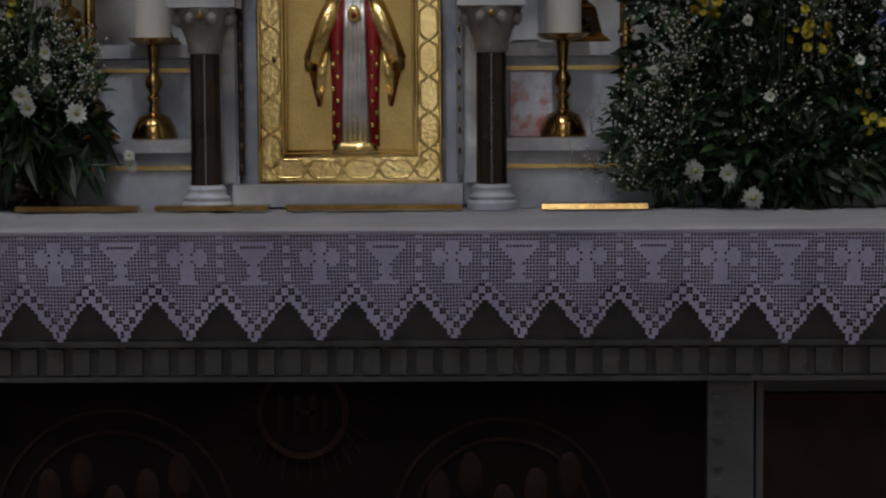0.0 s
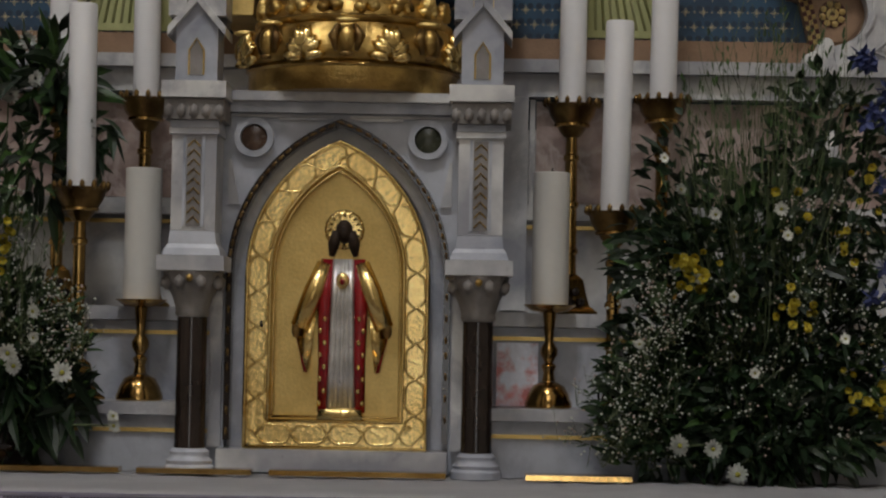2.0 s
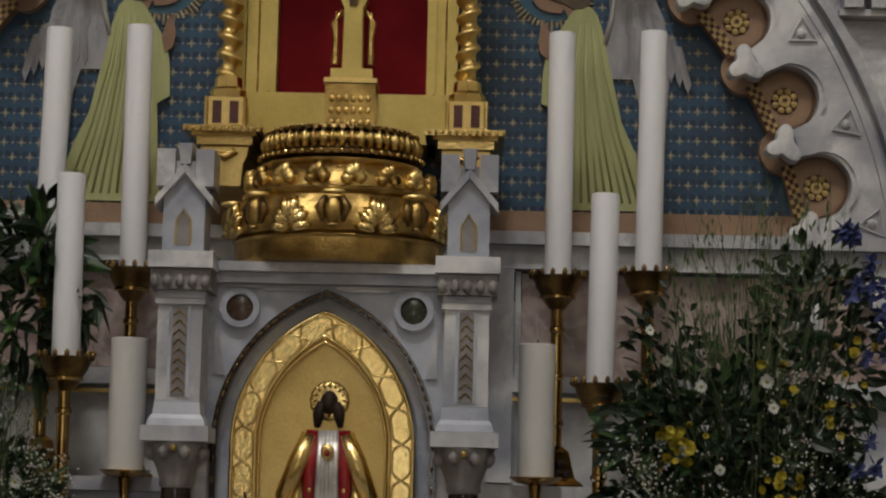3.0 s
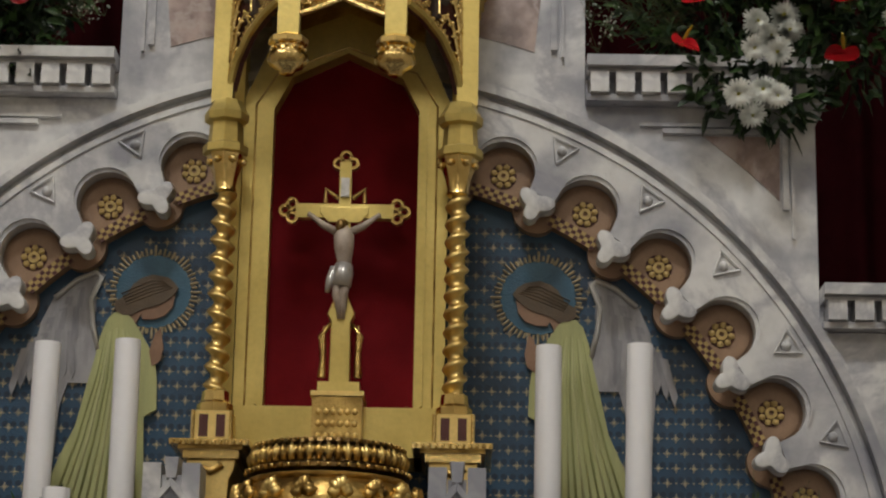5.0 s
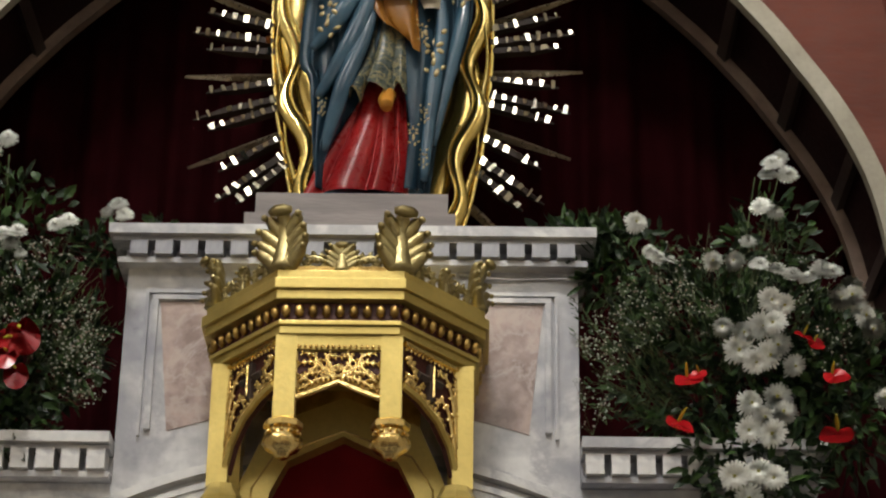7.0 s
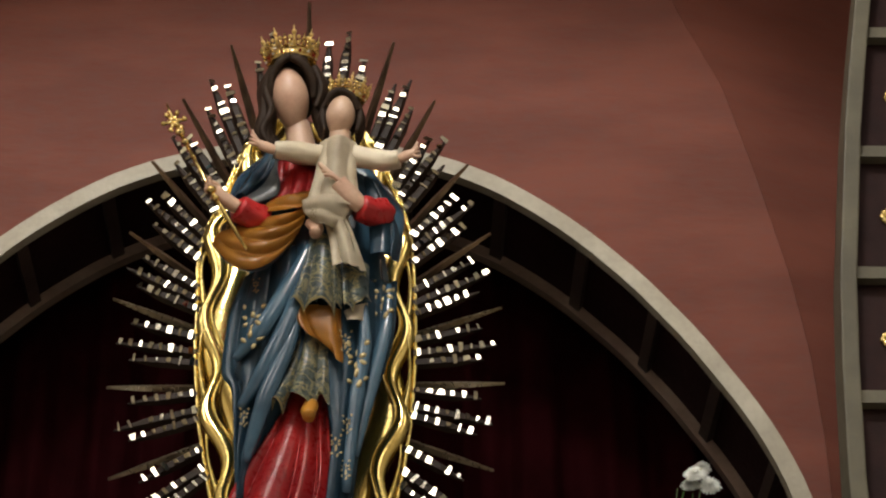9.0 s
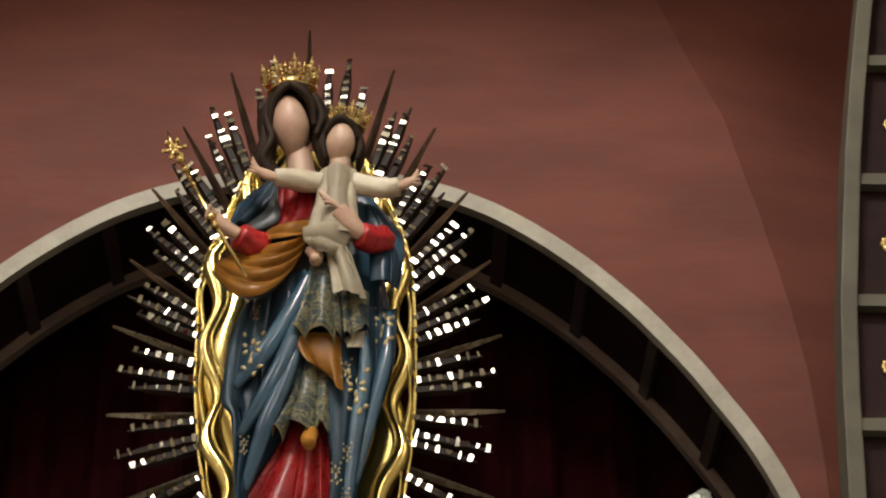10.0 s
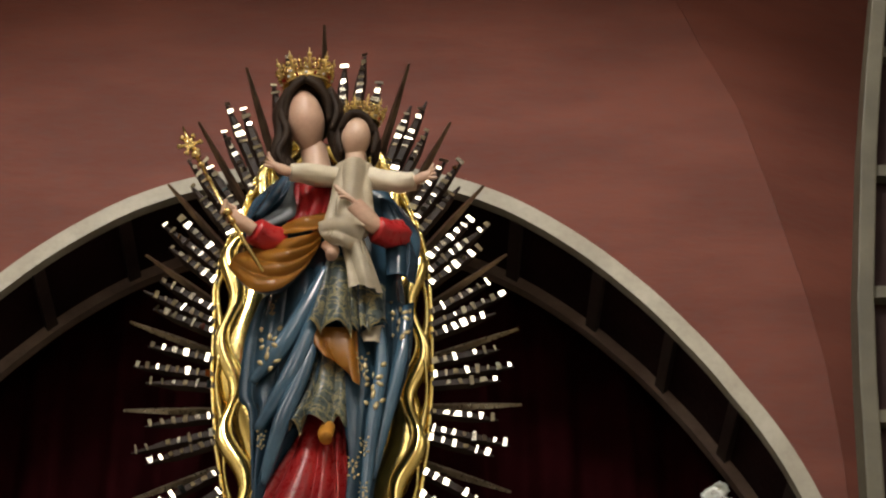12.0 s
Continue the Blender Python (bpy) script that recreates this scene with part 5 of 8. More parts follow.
part("gothic_stem", prism(B(), [(cx - 0.026, 2.643), (cx + 0.026, 2.643), (cx + 0.024, 2.80), (cx + 0.034, 2.82), (cx + 0.012, 2.875), (cx - 0.012, 2.875), (cx - 0.034, 2.82), (cx - 0.024, 2.80)], -0.25, -0.205), GILTPAINT, cru, bevel=0.003)
for sx in (-1, 1):
    part("side_tracery", tube(B(), [(cx + sx * 0.026, -0.228, 2.80), (cx + sx * 0.052, -0.228, 2.765), (cx + sx * 0.044, -0.228, 2.72), (cx + sx * 0.05, -0.228, 2.66)], 0.006, 6), OLDGOLD, cru, smooth=True)
    part("side_pinnacle", tube(B(), [(cx + sx * 0.044, -0.228, 2.66), (cx + sx * 0.044, -0.228, 2.765), (cx + sx * 0.044, -0.228, 2.795)], [0.009, 0.006, 0.001], 6), OLDGOLD, cru)
part("upright", box(B(), cx - 0.015, cx + 0.015, -0.235, -0.21, 2.875, 3.225), GILTPAINT, cru, bevel=0.003)
part("arm", box(B(), cx - 0.125, cx + 0.125, -0.236, -0.209, 3.075, 3.112), GILTPAINT, cru, bevel=0.004)
for ex, ez in ((-0.135, 3.094), (0.135, 3.094), (0, 3.222)):
    tref = B()
    for k in range(3):
        a = math.atan2(ez - 3.094, ex) + (k - 1) * 1.6
        band(tref, cx + ex + 0.018 * math.cos(a), ez + 0.018 * math.sin(a), 0.009, 0.016, 0, 360, -0.234, -0.212, 14)
    part("trefoil_end", tref, OLDGOLD, cru, smooth=40)
part("title_plate", box(B(), cx - 0.011, cx + 0.011, -0.244, -0.236, 3.13, 3.18), PALESILVER, cru)
for sx in (-1, 1):
    part("corner_ornament", tube(B(), [(cx + sx * 0.018, -0.222, 3.13), (cx + sx * 0.05, -0.222, 3.155), (cx + sx * 0.05, -0.222, 3.118)], 0.006, 6), OLDGOLD, cru)
corp = B()
blob(corp, (cx - 0.007, -0.262, 3.046), (0.0135, 0.014, 0.019), 1)
blob(corp, (cx - 0.004, -0.250, 3.052), (0.016, 0.012, 0.018), 1)
bar(corp, [(cx + 0.001, -0.250, 3.046), (cx + 0.002, -0.256, 3.022), (cx + 0.003, -0.262, 2.99), (cx + 0.005, -0.258, 2.955), (cx + 0.004, -0.258, 2.93)], [0.012, 0.026, 0.025, 0.018, 0.021], 0, 12)
bar(corp, [(cx + 0.004, -0.258, 2.945), (cx + 0.002, -0.262, 2.918), (cx + 0.000, -0.262, 2.888)], [0.023, 0.027, 0.024], 2, 10)
bar(corp, [(cx - 0.020, -0.262, 2.938), (cx - 0.030, -0.264, 2.90), (cx - 0.036, -0.262, 2.872)], [0.010, 0.011, 0.006], 2, 8)
for sx in (-1, 1):
    bar(corp, [(cx + sx * 0.010, -0.262, 2.90), (cx + sx * 0.008 - 0.003, -0.272, 2.862), (cx + sx * 0.005, -0.256, 2.828), (cx + sx * 0.003, -0.252, 2.806)], [0.013, 0.0115, 0.008, 0.006], 0, 8)
    bar(corp, [(cx + sx * 0.020, -0.252, 3.034), (cx + sx * 0.052, -0.248, 3.052), (cx + sx * 0.082, -0.245, 3.076), (cx + sx * 0.092, -0.244, 3.082)], [0.011, 0.009, 0.006, 0.007], 0, 8)
cf = obj("crucifix_figure", corp, [IVORY, DARKGOLD, PALESILVER], True)
cf.parent = cru
cf.matrix_parent_inverse = cru.matrix_world.inverted()

# ---- painted angels in the mosaic: plain flat shapes ----
def angel(sx, base, label):
    top = thing("mosaic_angel", (sx * 0.6, 0.045, 2.34), label, "mosaic", "mosaic angels", "structure")
    f = lambda pts: [(sx * x, z) for x, z in pts]
    hx, hz = 0.512, 2.941
    part("halo_ground", band(B(), sx * hx, hz, 0.001, 0.100, 0, 360, 0.043, 0.049, 40), HALO, top, "light blue halo")
    for k in range(56):
        a = 2 * math.pi * k / 56
        r0, r1 = (0.098, 0.128) if k % 7 == 0 else (0.102, 0.116) if k % 2 else (0.099, 0.121)
        part("halo_ray", tube(B(), [(sx * hx + r0 * math.cos(a), 0.043, hz + r0 * math.sin(a)), (sx * hx + r1 * math.cos(a), 0.043, hz + r1 * math.sin(a))], 0.0034, 4), STARGOLD, top)
    part("wing", prism(B(), f([(0.643, 2.985), (0.665, 2.994), (0.718, 2.971), (0.777, 2.918), (0.807, 2.85), (0.818, 2.774), (0.821, 2.683), (0.812, 2.533), (0.785, 2.428), (0.755, 2.413), (0.745, 2.621), (0.725, 2.690), (0.673, 2.690), (0.645, 2.771), (0.665, 2.847), (0.672, 2.916)]), 0.039, 0.046), WING, top, "pale grey feathered wing")
    # short upper feathers, then long ones that hang from them
    for row, count, z0, long, wide in ((0, 6, 2.95, 0.075, 0.0105), (1, 7, 2.895, 0.10, 0.0115), (2, 8, 2.83, 0.13, 0.0110)):
        for k in range(count):
            u = k / (count - 1)
            x, z = 0.676 + 0.026 * row + (0.070 + 0.022 * row) * u, z0 - 0.055 * u * u + 0.012 * math.sin(2.5 * u)
            dx, dz = -0.10 + 0.32 * u, -1.0
            e = [(x - wide, z), (x + wide, z - 0.004), (x + dx * long + wide * 0.8, z + dz * long * 0.8), (x + dx * long, z + dz * long), (x + dx * long - wide * 0.7, z + dz * long * 0.85)]
            part("feather", prism(B(), f(e), 0.0384 - 0.00022 * (row * 8 + k), 0.0394), WING if (k + row) % 2 else DARKWING, top)
    part("wing_edge", tube(B(), [(sx * x, 0.037, z) for x, z in ((0.650, 2.780), (0.668, 2.847), (0.676, 2.916), (0.652, 2.975), (0.668, 2.990), (0.716, 2.968), (0.772, 2.918))], 0.0075, 6), PALEWING, top, smooth=True)
    part("robe", prism(B(), f([(0.583, 2.882), (0.613, 2.879), (0.630, 2.86), (0.645, 2.816), (0.658, 2.75), (0.672, 2.69), (0.697, 2.575), (0.735, 2.49), (0.760, 2.42), (0.765, 2.34), (0.50, 2.34), (0.512, 2.45), (0.520, 2.60), (0.505, 2.610), (0.487, 2.620), (0.490, 2.70), (0.500, 2.762), (0.531, 2.814), (0.561, 2.861)]), 0.031, 0.039), ROBE, top, "pale green robe")
    for k in range(11):
        u = k / 10
        part("robe_fold", tube(B(), [(sx * (0.575 + 0.055 * u), 0.0312, 2.84 - 0.03 * abs(u - 0.4)), (sx * (0.556 + 0.095 * u), 0.0308, 2.70), (sx * (0.545 + 0.145 * u), 0.0308, 2.54), (sx * (0.530 + 0.215 * u), 0.0312, 2.36)], [0.0012, 0.003 + 0.001 * (k % 2), 0.0035, 0.004], 5), (ROBE, SHADEROBE, PALEROBE)[k % 3], top, smooth=True)
    part("face", prism(B(), f([(0.452, 2.935), (0.470, 2.925), (0.50, 2.915), (0.53, 2.905), (0.548, 2.885), (0.535, 2.862), (0.505, 2.864), (0.478, 2.874), (0.458, 2.898)]), 0.034, 0.042), SKIN, top)
    part("neck", prism(B(), f([(0.535, 2.89), (0.575, 2.888), (0.585, 2.862), (0.555, 2.850)]), 0.0335, 0.042), SKIN, top)
    part("hair", prism(B(), f([(0.444, 2.948), (0.456, 2.965), (0.475, 2.978), (0.515, 2.985), (0.545, 2.974), (0.565, 2.958), (0.583, 2.926), (0.612, 2.911), (0.612, 2.886), (0.592, 2.874), (0.566, 2.872), (0.555, 2.880), (0.532, 2.892), (0.50, 2.900), (0.475, 2.914), (0.456, 2.930)]), 0.030, 0.038), HAIR, top, "brown hair shape")
    for k in range(5):
        part("hair_lock", tube(B(), [(sx * (0.46 + 0.006 * k), 0.0302, 2.950 + 0.004 * k), (sx * 0.515, 0.0300, 2.930 + 0.010 * k), (sx * (0.580 + 0.004 * k), 0.0302, 2.902 + 0.007 * k)], 0.0022, 4), HAIR, top, smooth=True)
    part("folded_hands", prism(B(), f([(0.486, 2.838), (0.500, 2.826), (0.514, 2.775), (0.505, 2.735), (0.484, 2.750), (0.476, 2.785)]), 0.029, 0.036), SKIN, top)


angel(-1, 0, "angel in pale green robe with grey wings in mosaic")
angel(1, 0, "angel in pale green robe with grey wings in mosaic")

# ---- the altar table ----
altar = thing("altar", (0, -0.78, 0.235), "grey stone altar table with a dark painted front panel", "altar")
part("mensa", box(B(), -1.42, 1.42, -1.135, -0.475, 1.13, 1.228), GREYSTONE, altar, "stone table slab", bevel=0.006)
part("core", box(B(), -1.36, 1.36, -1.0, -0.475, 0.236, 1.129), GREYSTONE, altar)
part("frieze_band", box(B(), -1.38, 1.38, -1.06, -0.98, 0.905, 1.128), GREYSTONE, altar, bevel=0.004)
block = None
for i in range(-24, 25):
    at = Matrix.Translation((0.0555 * i, 0, 0))
    if block is None:
        block = part("frieze_block", box(B(), -0.0175, 0.0175, -1.076, -1.058, 0.920, 0.974), GREYSTONE, altar, bevel=0.003)
        block.matrix_world = at
    else:
        d = new("frieze_block", block.data)
        d.parent, d.matrix_parent_inverse = altar, altar.matrix_world.inverted()
        d.matrix_world = at
part("frieze_moulding", box(B(), -1.38, 1.38, -1.085, -1.06, 0.980, 0.992), GREYSTONE, altar)
part("frieze_moulding", box(B(), -1.38, 1.38, -1.08, -1.06, 0.905, 0.915), GREYSTONE, altar)
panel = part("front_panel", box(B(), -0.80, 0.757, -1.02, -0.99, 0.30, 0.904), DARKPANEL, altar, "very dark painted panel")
for sx in (-1, 1):
    c = -0.021
    part("panel_pilaster", box(B(), *sorted((c + sx * 0.779, c + sx * 0.875)), -1.065, -0.99, 0.30, 0.904), GREYSTONE, altar, bevel=0.004)
    for k in range(9):
        z = 0.86 - 0.06 * k
        part("pilaster_block", box(B(), *sorted((c + sx * 0.788, c + sx * 0.808)), -1.072, -1.06, z - 0.02, z + 0.014), GREYSTONE, altar, bevel=0.002)
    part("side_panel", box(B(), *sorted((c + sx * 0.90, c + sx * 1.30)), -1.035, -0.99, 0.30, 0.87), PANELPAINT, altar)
    part("side_border", box(B(), *sorted((c + sx * 0.882, c + sx * 0.897)), -1.05, -0.99, 0.30, 0.90), GREYSTONE, altar)
part("medallion_ring", band(B(), -0.095, 0.83, 0.085, 0.098, 0, 360, -1.03, -1.015, 40), PANELPAINT, panel, "painted ring in dimmed brown")
part("medallion_field", band(B(), -0.095, 0.83, 0.001, 0.084, 0, 360, -1.026, -1.015, 32), DARKPANEL, panel)
for dx, w, z0, z1 in ((-0.045, 0.012, 0.79, 0.87), (-0.012, 0.012, 0.79, 0.87), (0.022, 0.012, 0.79, 0.87), (0.048, 0.010, 0.80, 0.86)):
    part("plain_bar", box(B(), -0.095 + dx - w / 2, -0.095 + dx + w / 2, -1.0285, -1.02, z0, z1), PANELPAINT, panel)
part("plain_bar", box(B(), -0.11, -0.07, -1.0285, -1.02, 0.826, 0.836), PANELPAINT, panel)
rnd = random.Random(3)
for k in range(30):
    a = 2 * math.pi * k / 30
    part("painted_ray", tube(B(), [(-0.095 + 0.105 * math.cos(a), -1.021, 0.83 + 0.105 * math.sin(a) * 0.6), (-0.095 + 0.15 * math.cos(a), -1.021, 0.83 + 0.15 * math.sin(a))], 0.0022, 4), PANELPAINT, panel)
for cx, w in ((-0.5, 0.26), (0.33, 0.24)):
    for r in (1.0, 0.82):
        part("painted_arc", band(B(), cx, 0.58, w * r - 0.008, w * r, -80, 80, -1.024, -1.016, 30), PANELPAINT, panel)
    for k in range(5):
        part("painted_shape", ball(B(), (cx - 0.14 + 0.07 * k, -1.018, 0.66 + 0.04 * math.sin(k * 2.1)), 0.035, 2, (0.8, 0.2, 1.6)), PANELPAINT, panel, smooth=True)

# linen and lace
top = thing("altar_cloth", (0, -0.8, 1.229), "white linen altar cloth with a crocheted lace hem", "altar cloth")
bm = B()
nx, ny = 120, 8
vs = [[bm.verts.new((-1.45 + 2.9 * i / nx, -1.152 + 0.66 * j / ny, 1.2335 + 0.002 * noise.noise(Vector((i * 0.35, j * 0.6, 0))) + 0.0016 * math.sin(i * 1.7 + j) * (j > 0))) for j in range(ny + 1)] for i in range(nx + 1)]
for i in range(nx):
    for j in range(ny):
        bm.faces.new((vs[i][j], vs[i + 1][j], vs[i + 1][j + 1], vs[i][j + 1]))
edge = []
for i in range(nx + 1):
    x = -1.45 + 2.9 * i / nx
    edge.append([vs[i][0]] + [bm.verts.new((x, -1.158 - 0.003 * k, 1.2335 - 0.0035 * k + 0.001 * math.sin(x * 22))) for k in (1, 2, 3)])
for p, q in zip(edge, edge[1:]):
    for k in range(3):
        bm.faces.new((p[k], q[k], q[k + 1], p[k + 1]))
bmesh.ops.solidify(bm, geom=bm.faces[:], thickness=0.003)
part("linen_top", bm, LINEN, top, "smooth white linen", smooth=True)

CELL, PER = 0.00682, 20
CROSS = ["....XXXX....", "....XXXX....", ".XX.XXXX.XX.", "XXXX.XX.XXXX", "XXXXXXXXXXXX", "XXXX.XX.XXXX", ".XX.XXXX.XX.", "....XXXX....", "....XXXX....", "....XXXX....", "....XXXX....", "...XXXXXX..."]
CUP = ["XXXXXXXXXXXX", "XX........XX", ".XXXXXXXXXX.", "..XXXXXXXX..", "...XXXXXX...", "....XXXX....", ".....XX.....", "....XXXX....", "....XXXX....", ".....XX.....", "....XXXX....", "..XXXXXXXX.."]


def lace_cell(i, j):
    """0: nothing, 1: solid stitches, 2: open mesh, 3: wide hole."""
    u = i % PER
    d = abs(u - (PER - 1) / 2)
    foot = 31.5 - 12.0 * (d / 9.5) ** 0.8
    if j > foot + 0.3 and j >= 19:
        return 0
    inside = foot - j
    if j >= 15 and inside < 6.0:
        if inside < 0.9:
            return 1
        return 3 if (u // 2 + j // 2) % 2 == 0 and 0.9 < inside else 1
    if j < 1:
        return 1
    motif = CROSS if (i // PER) % 2 else CUP
    if 4 <= u < 16 and 3 <= j < 15:
        return 1 if motif[j - 3][u - 4] == "X" else 2
    if u in (0, PER - 1) and (j // 2) % 2 == 0 and j < 15:
        return 1
    return 2


bm = B()
cols = int(2.78 / CELL)
grid = {}


def lace_v(a, b):
    key = (round(a, 2), round(b, 2))
    if key not in grid:
        x = -1.43 + 0.089 + a * CELL
        sway = 0.004 * math.sin(x * 9.0) + 0.003 * math.sin(x * 23 + 1) + 0.004 * noise.noise(Vector((x * 3, b * 0.05, 2)))
        sag = 0.006 * max(0, x - 0.55) * 2 - 0.002 * math.sin(x * 5) + 0.0035 * noise.noise(Vector((x * 4.2, 0, 5)))
        grid[key] = bm.verts.new((x + 0.006 * noise.noise(Vector((x * 2.2, b * 0.08, 9))) * b / 25, -1.166 - sway * b / 20 + 0.0008 * b, 1.2275 - 0.00731 * b - sag * b / 20))
    return grid[key]


for i in range(cols):
    for j in range(32):
        c = lace_cell(i, j)
        if c == 0:
            continue
        o = [lace_v(i, j), lace_v(i + 1, j), lace_v(i + 1, j + 1), lace_v(i, j + 1)]
        if c == 1:
            bm.faces.new(o)
        else:
            m = 0.17 if c == 2 else 0.06
            n = [lace_v(i + m, j + m), lace_v(i + 1 - m, j + m), lace_v(i + 1 - m, j + 1 - m), lace_v(i + m, j + 1 - m)]
            for k in range(4):
                bm.faces.new((o[k], o[(k + 1) % 4], n[(k + 1) % 4], n[k]))
part("lace_hem", bm, LACE, top, "crocheted lace with crosses, chalices and pointed scallops")

# brass strips lying before the tabernacle, their front edges sloped
for x0, x1, wide, slope in ((-0.46, -0.20, 0.05, 0.0), (-0.16, 0.24, 0.05, 0.0022), (0.42, 0.66, 0.075, 0.0042), (-0.78, -0.5, 0.05, 0.0)):
    bm = B()
    ends = [[bm.verts.new((x, y, z)) for y, z in ((-0.668, 1.2385), (-0.668 + slope, 1.2505), (-0.668 + wide, 1.2512), (-0.668 + wide, 1.2385))] for x in (x0, x1)]
    bm.faces.new(ends[0]), bm.faces.new(ends[1][::-1])
    for k in range(4):
        bm.faces.new((ends[0][k], ends[1][k], ends[1][(k + 1) % 4], ends[0][(k + 1) % 4]))
    tagged(obj("brass_plate", bm, BRASS, bevel=0.001), "flat brass plate lying on the altar cloth", "plate", "brass plates on the altar")

# ---- candles ----
def turned(name, prof, cx, cy, m, parent, label="", seg=24, wave=None):
    return part(name, lathe(B(), prof, cx, cy, seg, wave), m, parent, label, smooth=45)


def pillar_candle(cx, cy, z0, z1, z2):
    """A thick candle on a low brass candlestick: foot z0, dish z1, top of the wax z2."""
    st = thing("brass_candlestick", (cx, cy, z0), "low polished brass candlestick on the marble shelf", "candlestick", "low candlesticks")
    h = z1 - z0
    turned("foot", [(0.056, z0), (0.057, z0 + 0.01), (0.052, z0 + 0.022), (0.05, z0 + 0.03), (0.038, z0 + 0.052), (0.018, z0 + 0.062)], cx, cy, BRASS, st)
    turned("baluster", [(0.016, z0 + 0.063), (0.012, z0 + 0.085), (0.018, z0 + 0.10), (0.010, z0 + 0.108), (0.021, z0 + 0.128), (0.021, z0 + 0.14), (0.010, z0 + 0.158), (0.012, z0 + 0.185), (0.016, z1 - 0.012)], cx, cy, BRASS, st)
    turned("drip_dish", [(0.018, z1 - 0.012), (0.045, z1 - 0.006), (0.062, z1 + 0.006), (0.064, z1 + 0.008), (0.05, z1 + 0.004)], cx, cy, BRASS, st)
    ca = thing("pillar_candle", (cx, cy, z1 + 0.004), "thick ivory wax candle on a low brass candlestick", "candle", "pillar candles")
    turned("wax", [(0.0435, z1 + 0.005), (0.0445, z1 + 0.02), (0.0438, z2 - 0.012), (0.0445, z2 - 0.002), (0.041, z2), (0.036, z2 - 0.004)], cx, cy, OLDWAX, ca, seg=28)
    part("wick", tube(B(), [(cx, cy, z2 - 0.004), (cx + 0.002, cy, z2 + 0.012)], 0.0018, 5), DARKCOL, ca)


pillar_candle(-0.505, -0.36, 1.394, 1.628, 1.952)
pillar_candle(0.477, -0.36, 1.394, 1.632, 1.958)


def tall_candle(cx, cy, z0, zc, zt, lean, name_group="tall candles", r=0.0335):
    """A long candle on a tall brass candlestick: foot z0, cup rim zc, top of the wax zt."""
    st = thing("tall_candlestick", (cx, cy, z0), "tall brass candlestick with a pierced crown cup", "candlestick", "tall candlesticks")
    foot = part("foot", lathe(B(), [(0.070, z0), (0.070, z0 + 0.006), (0.050, z0 + 0.02), (0.042, z0 + 0.05), (0.034, z0 + 0.085), (0.018, z0 + 0.098)], cx, cy, 3), BRASS, st, "three sided foot with dark discs for trefoil openings")
    for k in range(3):
        # flat dark discs paint the shade of trefoil openings on the foot
        a = math.pi / 3 + 2 * math.pi * k / 3
        for dx, dz in ((0, 0.055), (-0.016, 0.03), (0.016, 0.03)):
            q = (cx + 0.031 * math.cos(a) - dx * math.sin(a), cy + 0.031 * math.sin(a) + dx * math.cos(a), z0 + dz)
            part("trefoil_disc", ball(B(), q, 0.0125, 1, (0.2, 1, 1), Euler((0, 0, a)).to_matrix().to_4x4()), DARKCOL, foot, smooth=True)
    span = zc - 0.075 - (z0 + 0.098)
    prof = [(0.016, z0 + 0.098)]
    for k in range(3):
        b = z0 + 0.10 + span * (k + 0.5) / 3
        prof += [(0.0155, b - 0.012), (0.020, b - 0.008), (0.020, b + 0.002), (0.0155, b + 0.006)]
    prof += [(0.014, zc - 0.076)]
    turned("stem", prof, cx, cy, BRASS, st, seg=16)
    turned("cup", [(0.018, zc - 0.084), (0.030, zc - 0.070), (0.036, zc - 0.060), (0.042, zc - 0.057), (0.042, zc - 0.050), (0.054, zc - 0.032), (0.060, zc - 0.012), (0.067, zc - 0.002), (0.055, zc - 0.006)], cx, cy, DARKGOLD, st, "dark pierced brass cup", 30)
    for k in range(14):
        a = 2 * math.pi * k / 14
        part("cup_point", ball(B(), (cx + 0.066 * math.cos(a), cy + 0.066 * math.sin(a), zc + 0.002), 0.009, 1, (0.8, 0.8, 1.5)), DARKGOLD, st, smooth=True)
    turned("band", [(0.0425, zc - 0.059), (0.045, zc - 0.057), (0.045, zc - 0.051), (0.0425, zc - 0.049)], cx, cy, BRASS, st)
    ca = thing("tall_candle", (cx, cy, zc - 0.006), "long white wax candle in a tall brass candlestick", "candle", name_group)
    bm = lathe(B(), [(r, 0.0), (r, 0.01), (r * 0.985, zt - zc - 0.004), (r * 0.95, zt - zc), (r * 0.8, zt - zc - 0.002)], 0, 0, 24)
    bmesh.ops.transform(bm, matrix=Matrix.Translation((cx, cy, zc - 0.006)) @ Euler((0, radians(lean), 0)).to_matrix().to_4x4(), verts=bm.verts[:])
    part("wax", bm, WAX, ca, smooth=45)
    part("wick", tube(B(), [(cx + math.sin(radians(lean)) * (zt - zc), cy, zt - 0.012), (cx + math.sin(radians(lean)) * (zt - zc), cy, zt + 0.002)], 0.0018, 5), DARKCOL, ca)


tall_candle(-0.658, -0.36, 1.394, 1.905, 2.355, -0.5, r=0.0345)   # short one
tall_candle(-0.530, -0.20, 1.621, 2.140, 2.760, -0.4)
tall_candle(-0.745, -0.20, 1.621, 2.145, 2.750, 0.8)
tall_candle(0.529, -0.20, 1.621, 2.142, 2.762, 0.2)
tall_candle(0.628, -0.36, 1.394, 1.868, 2.332, 1.0, r=0.0345)
tall_candle(0.753, -0.20, 1.621, 2.155, 2.770, 0.8)
# the card's blurred colours paint the card-like reflection on the shelf
icon = thing("small_icon", (0.40, -0.42, 1.394), "small glossy card on the marble shelf, coloured like a reflection", "picture")
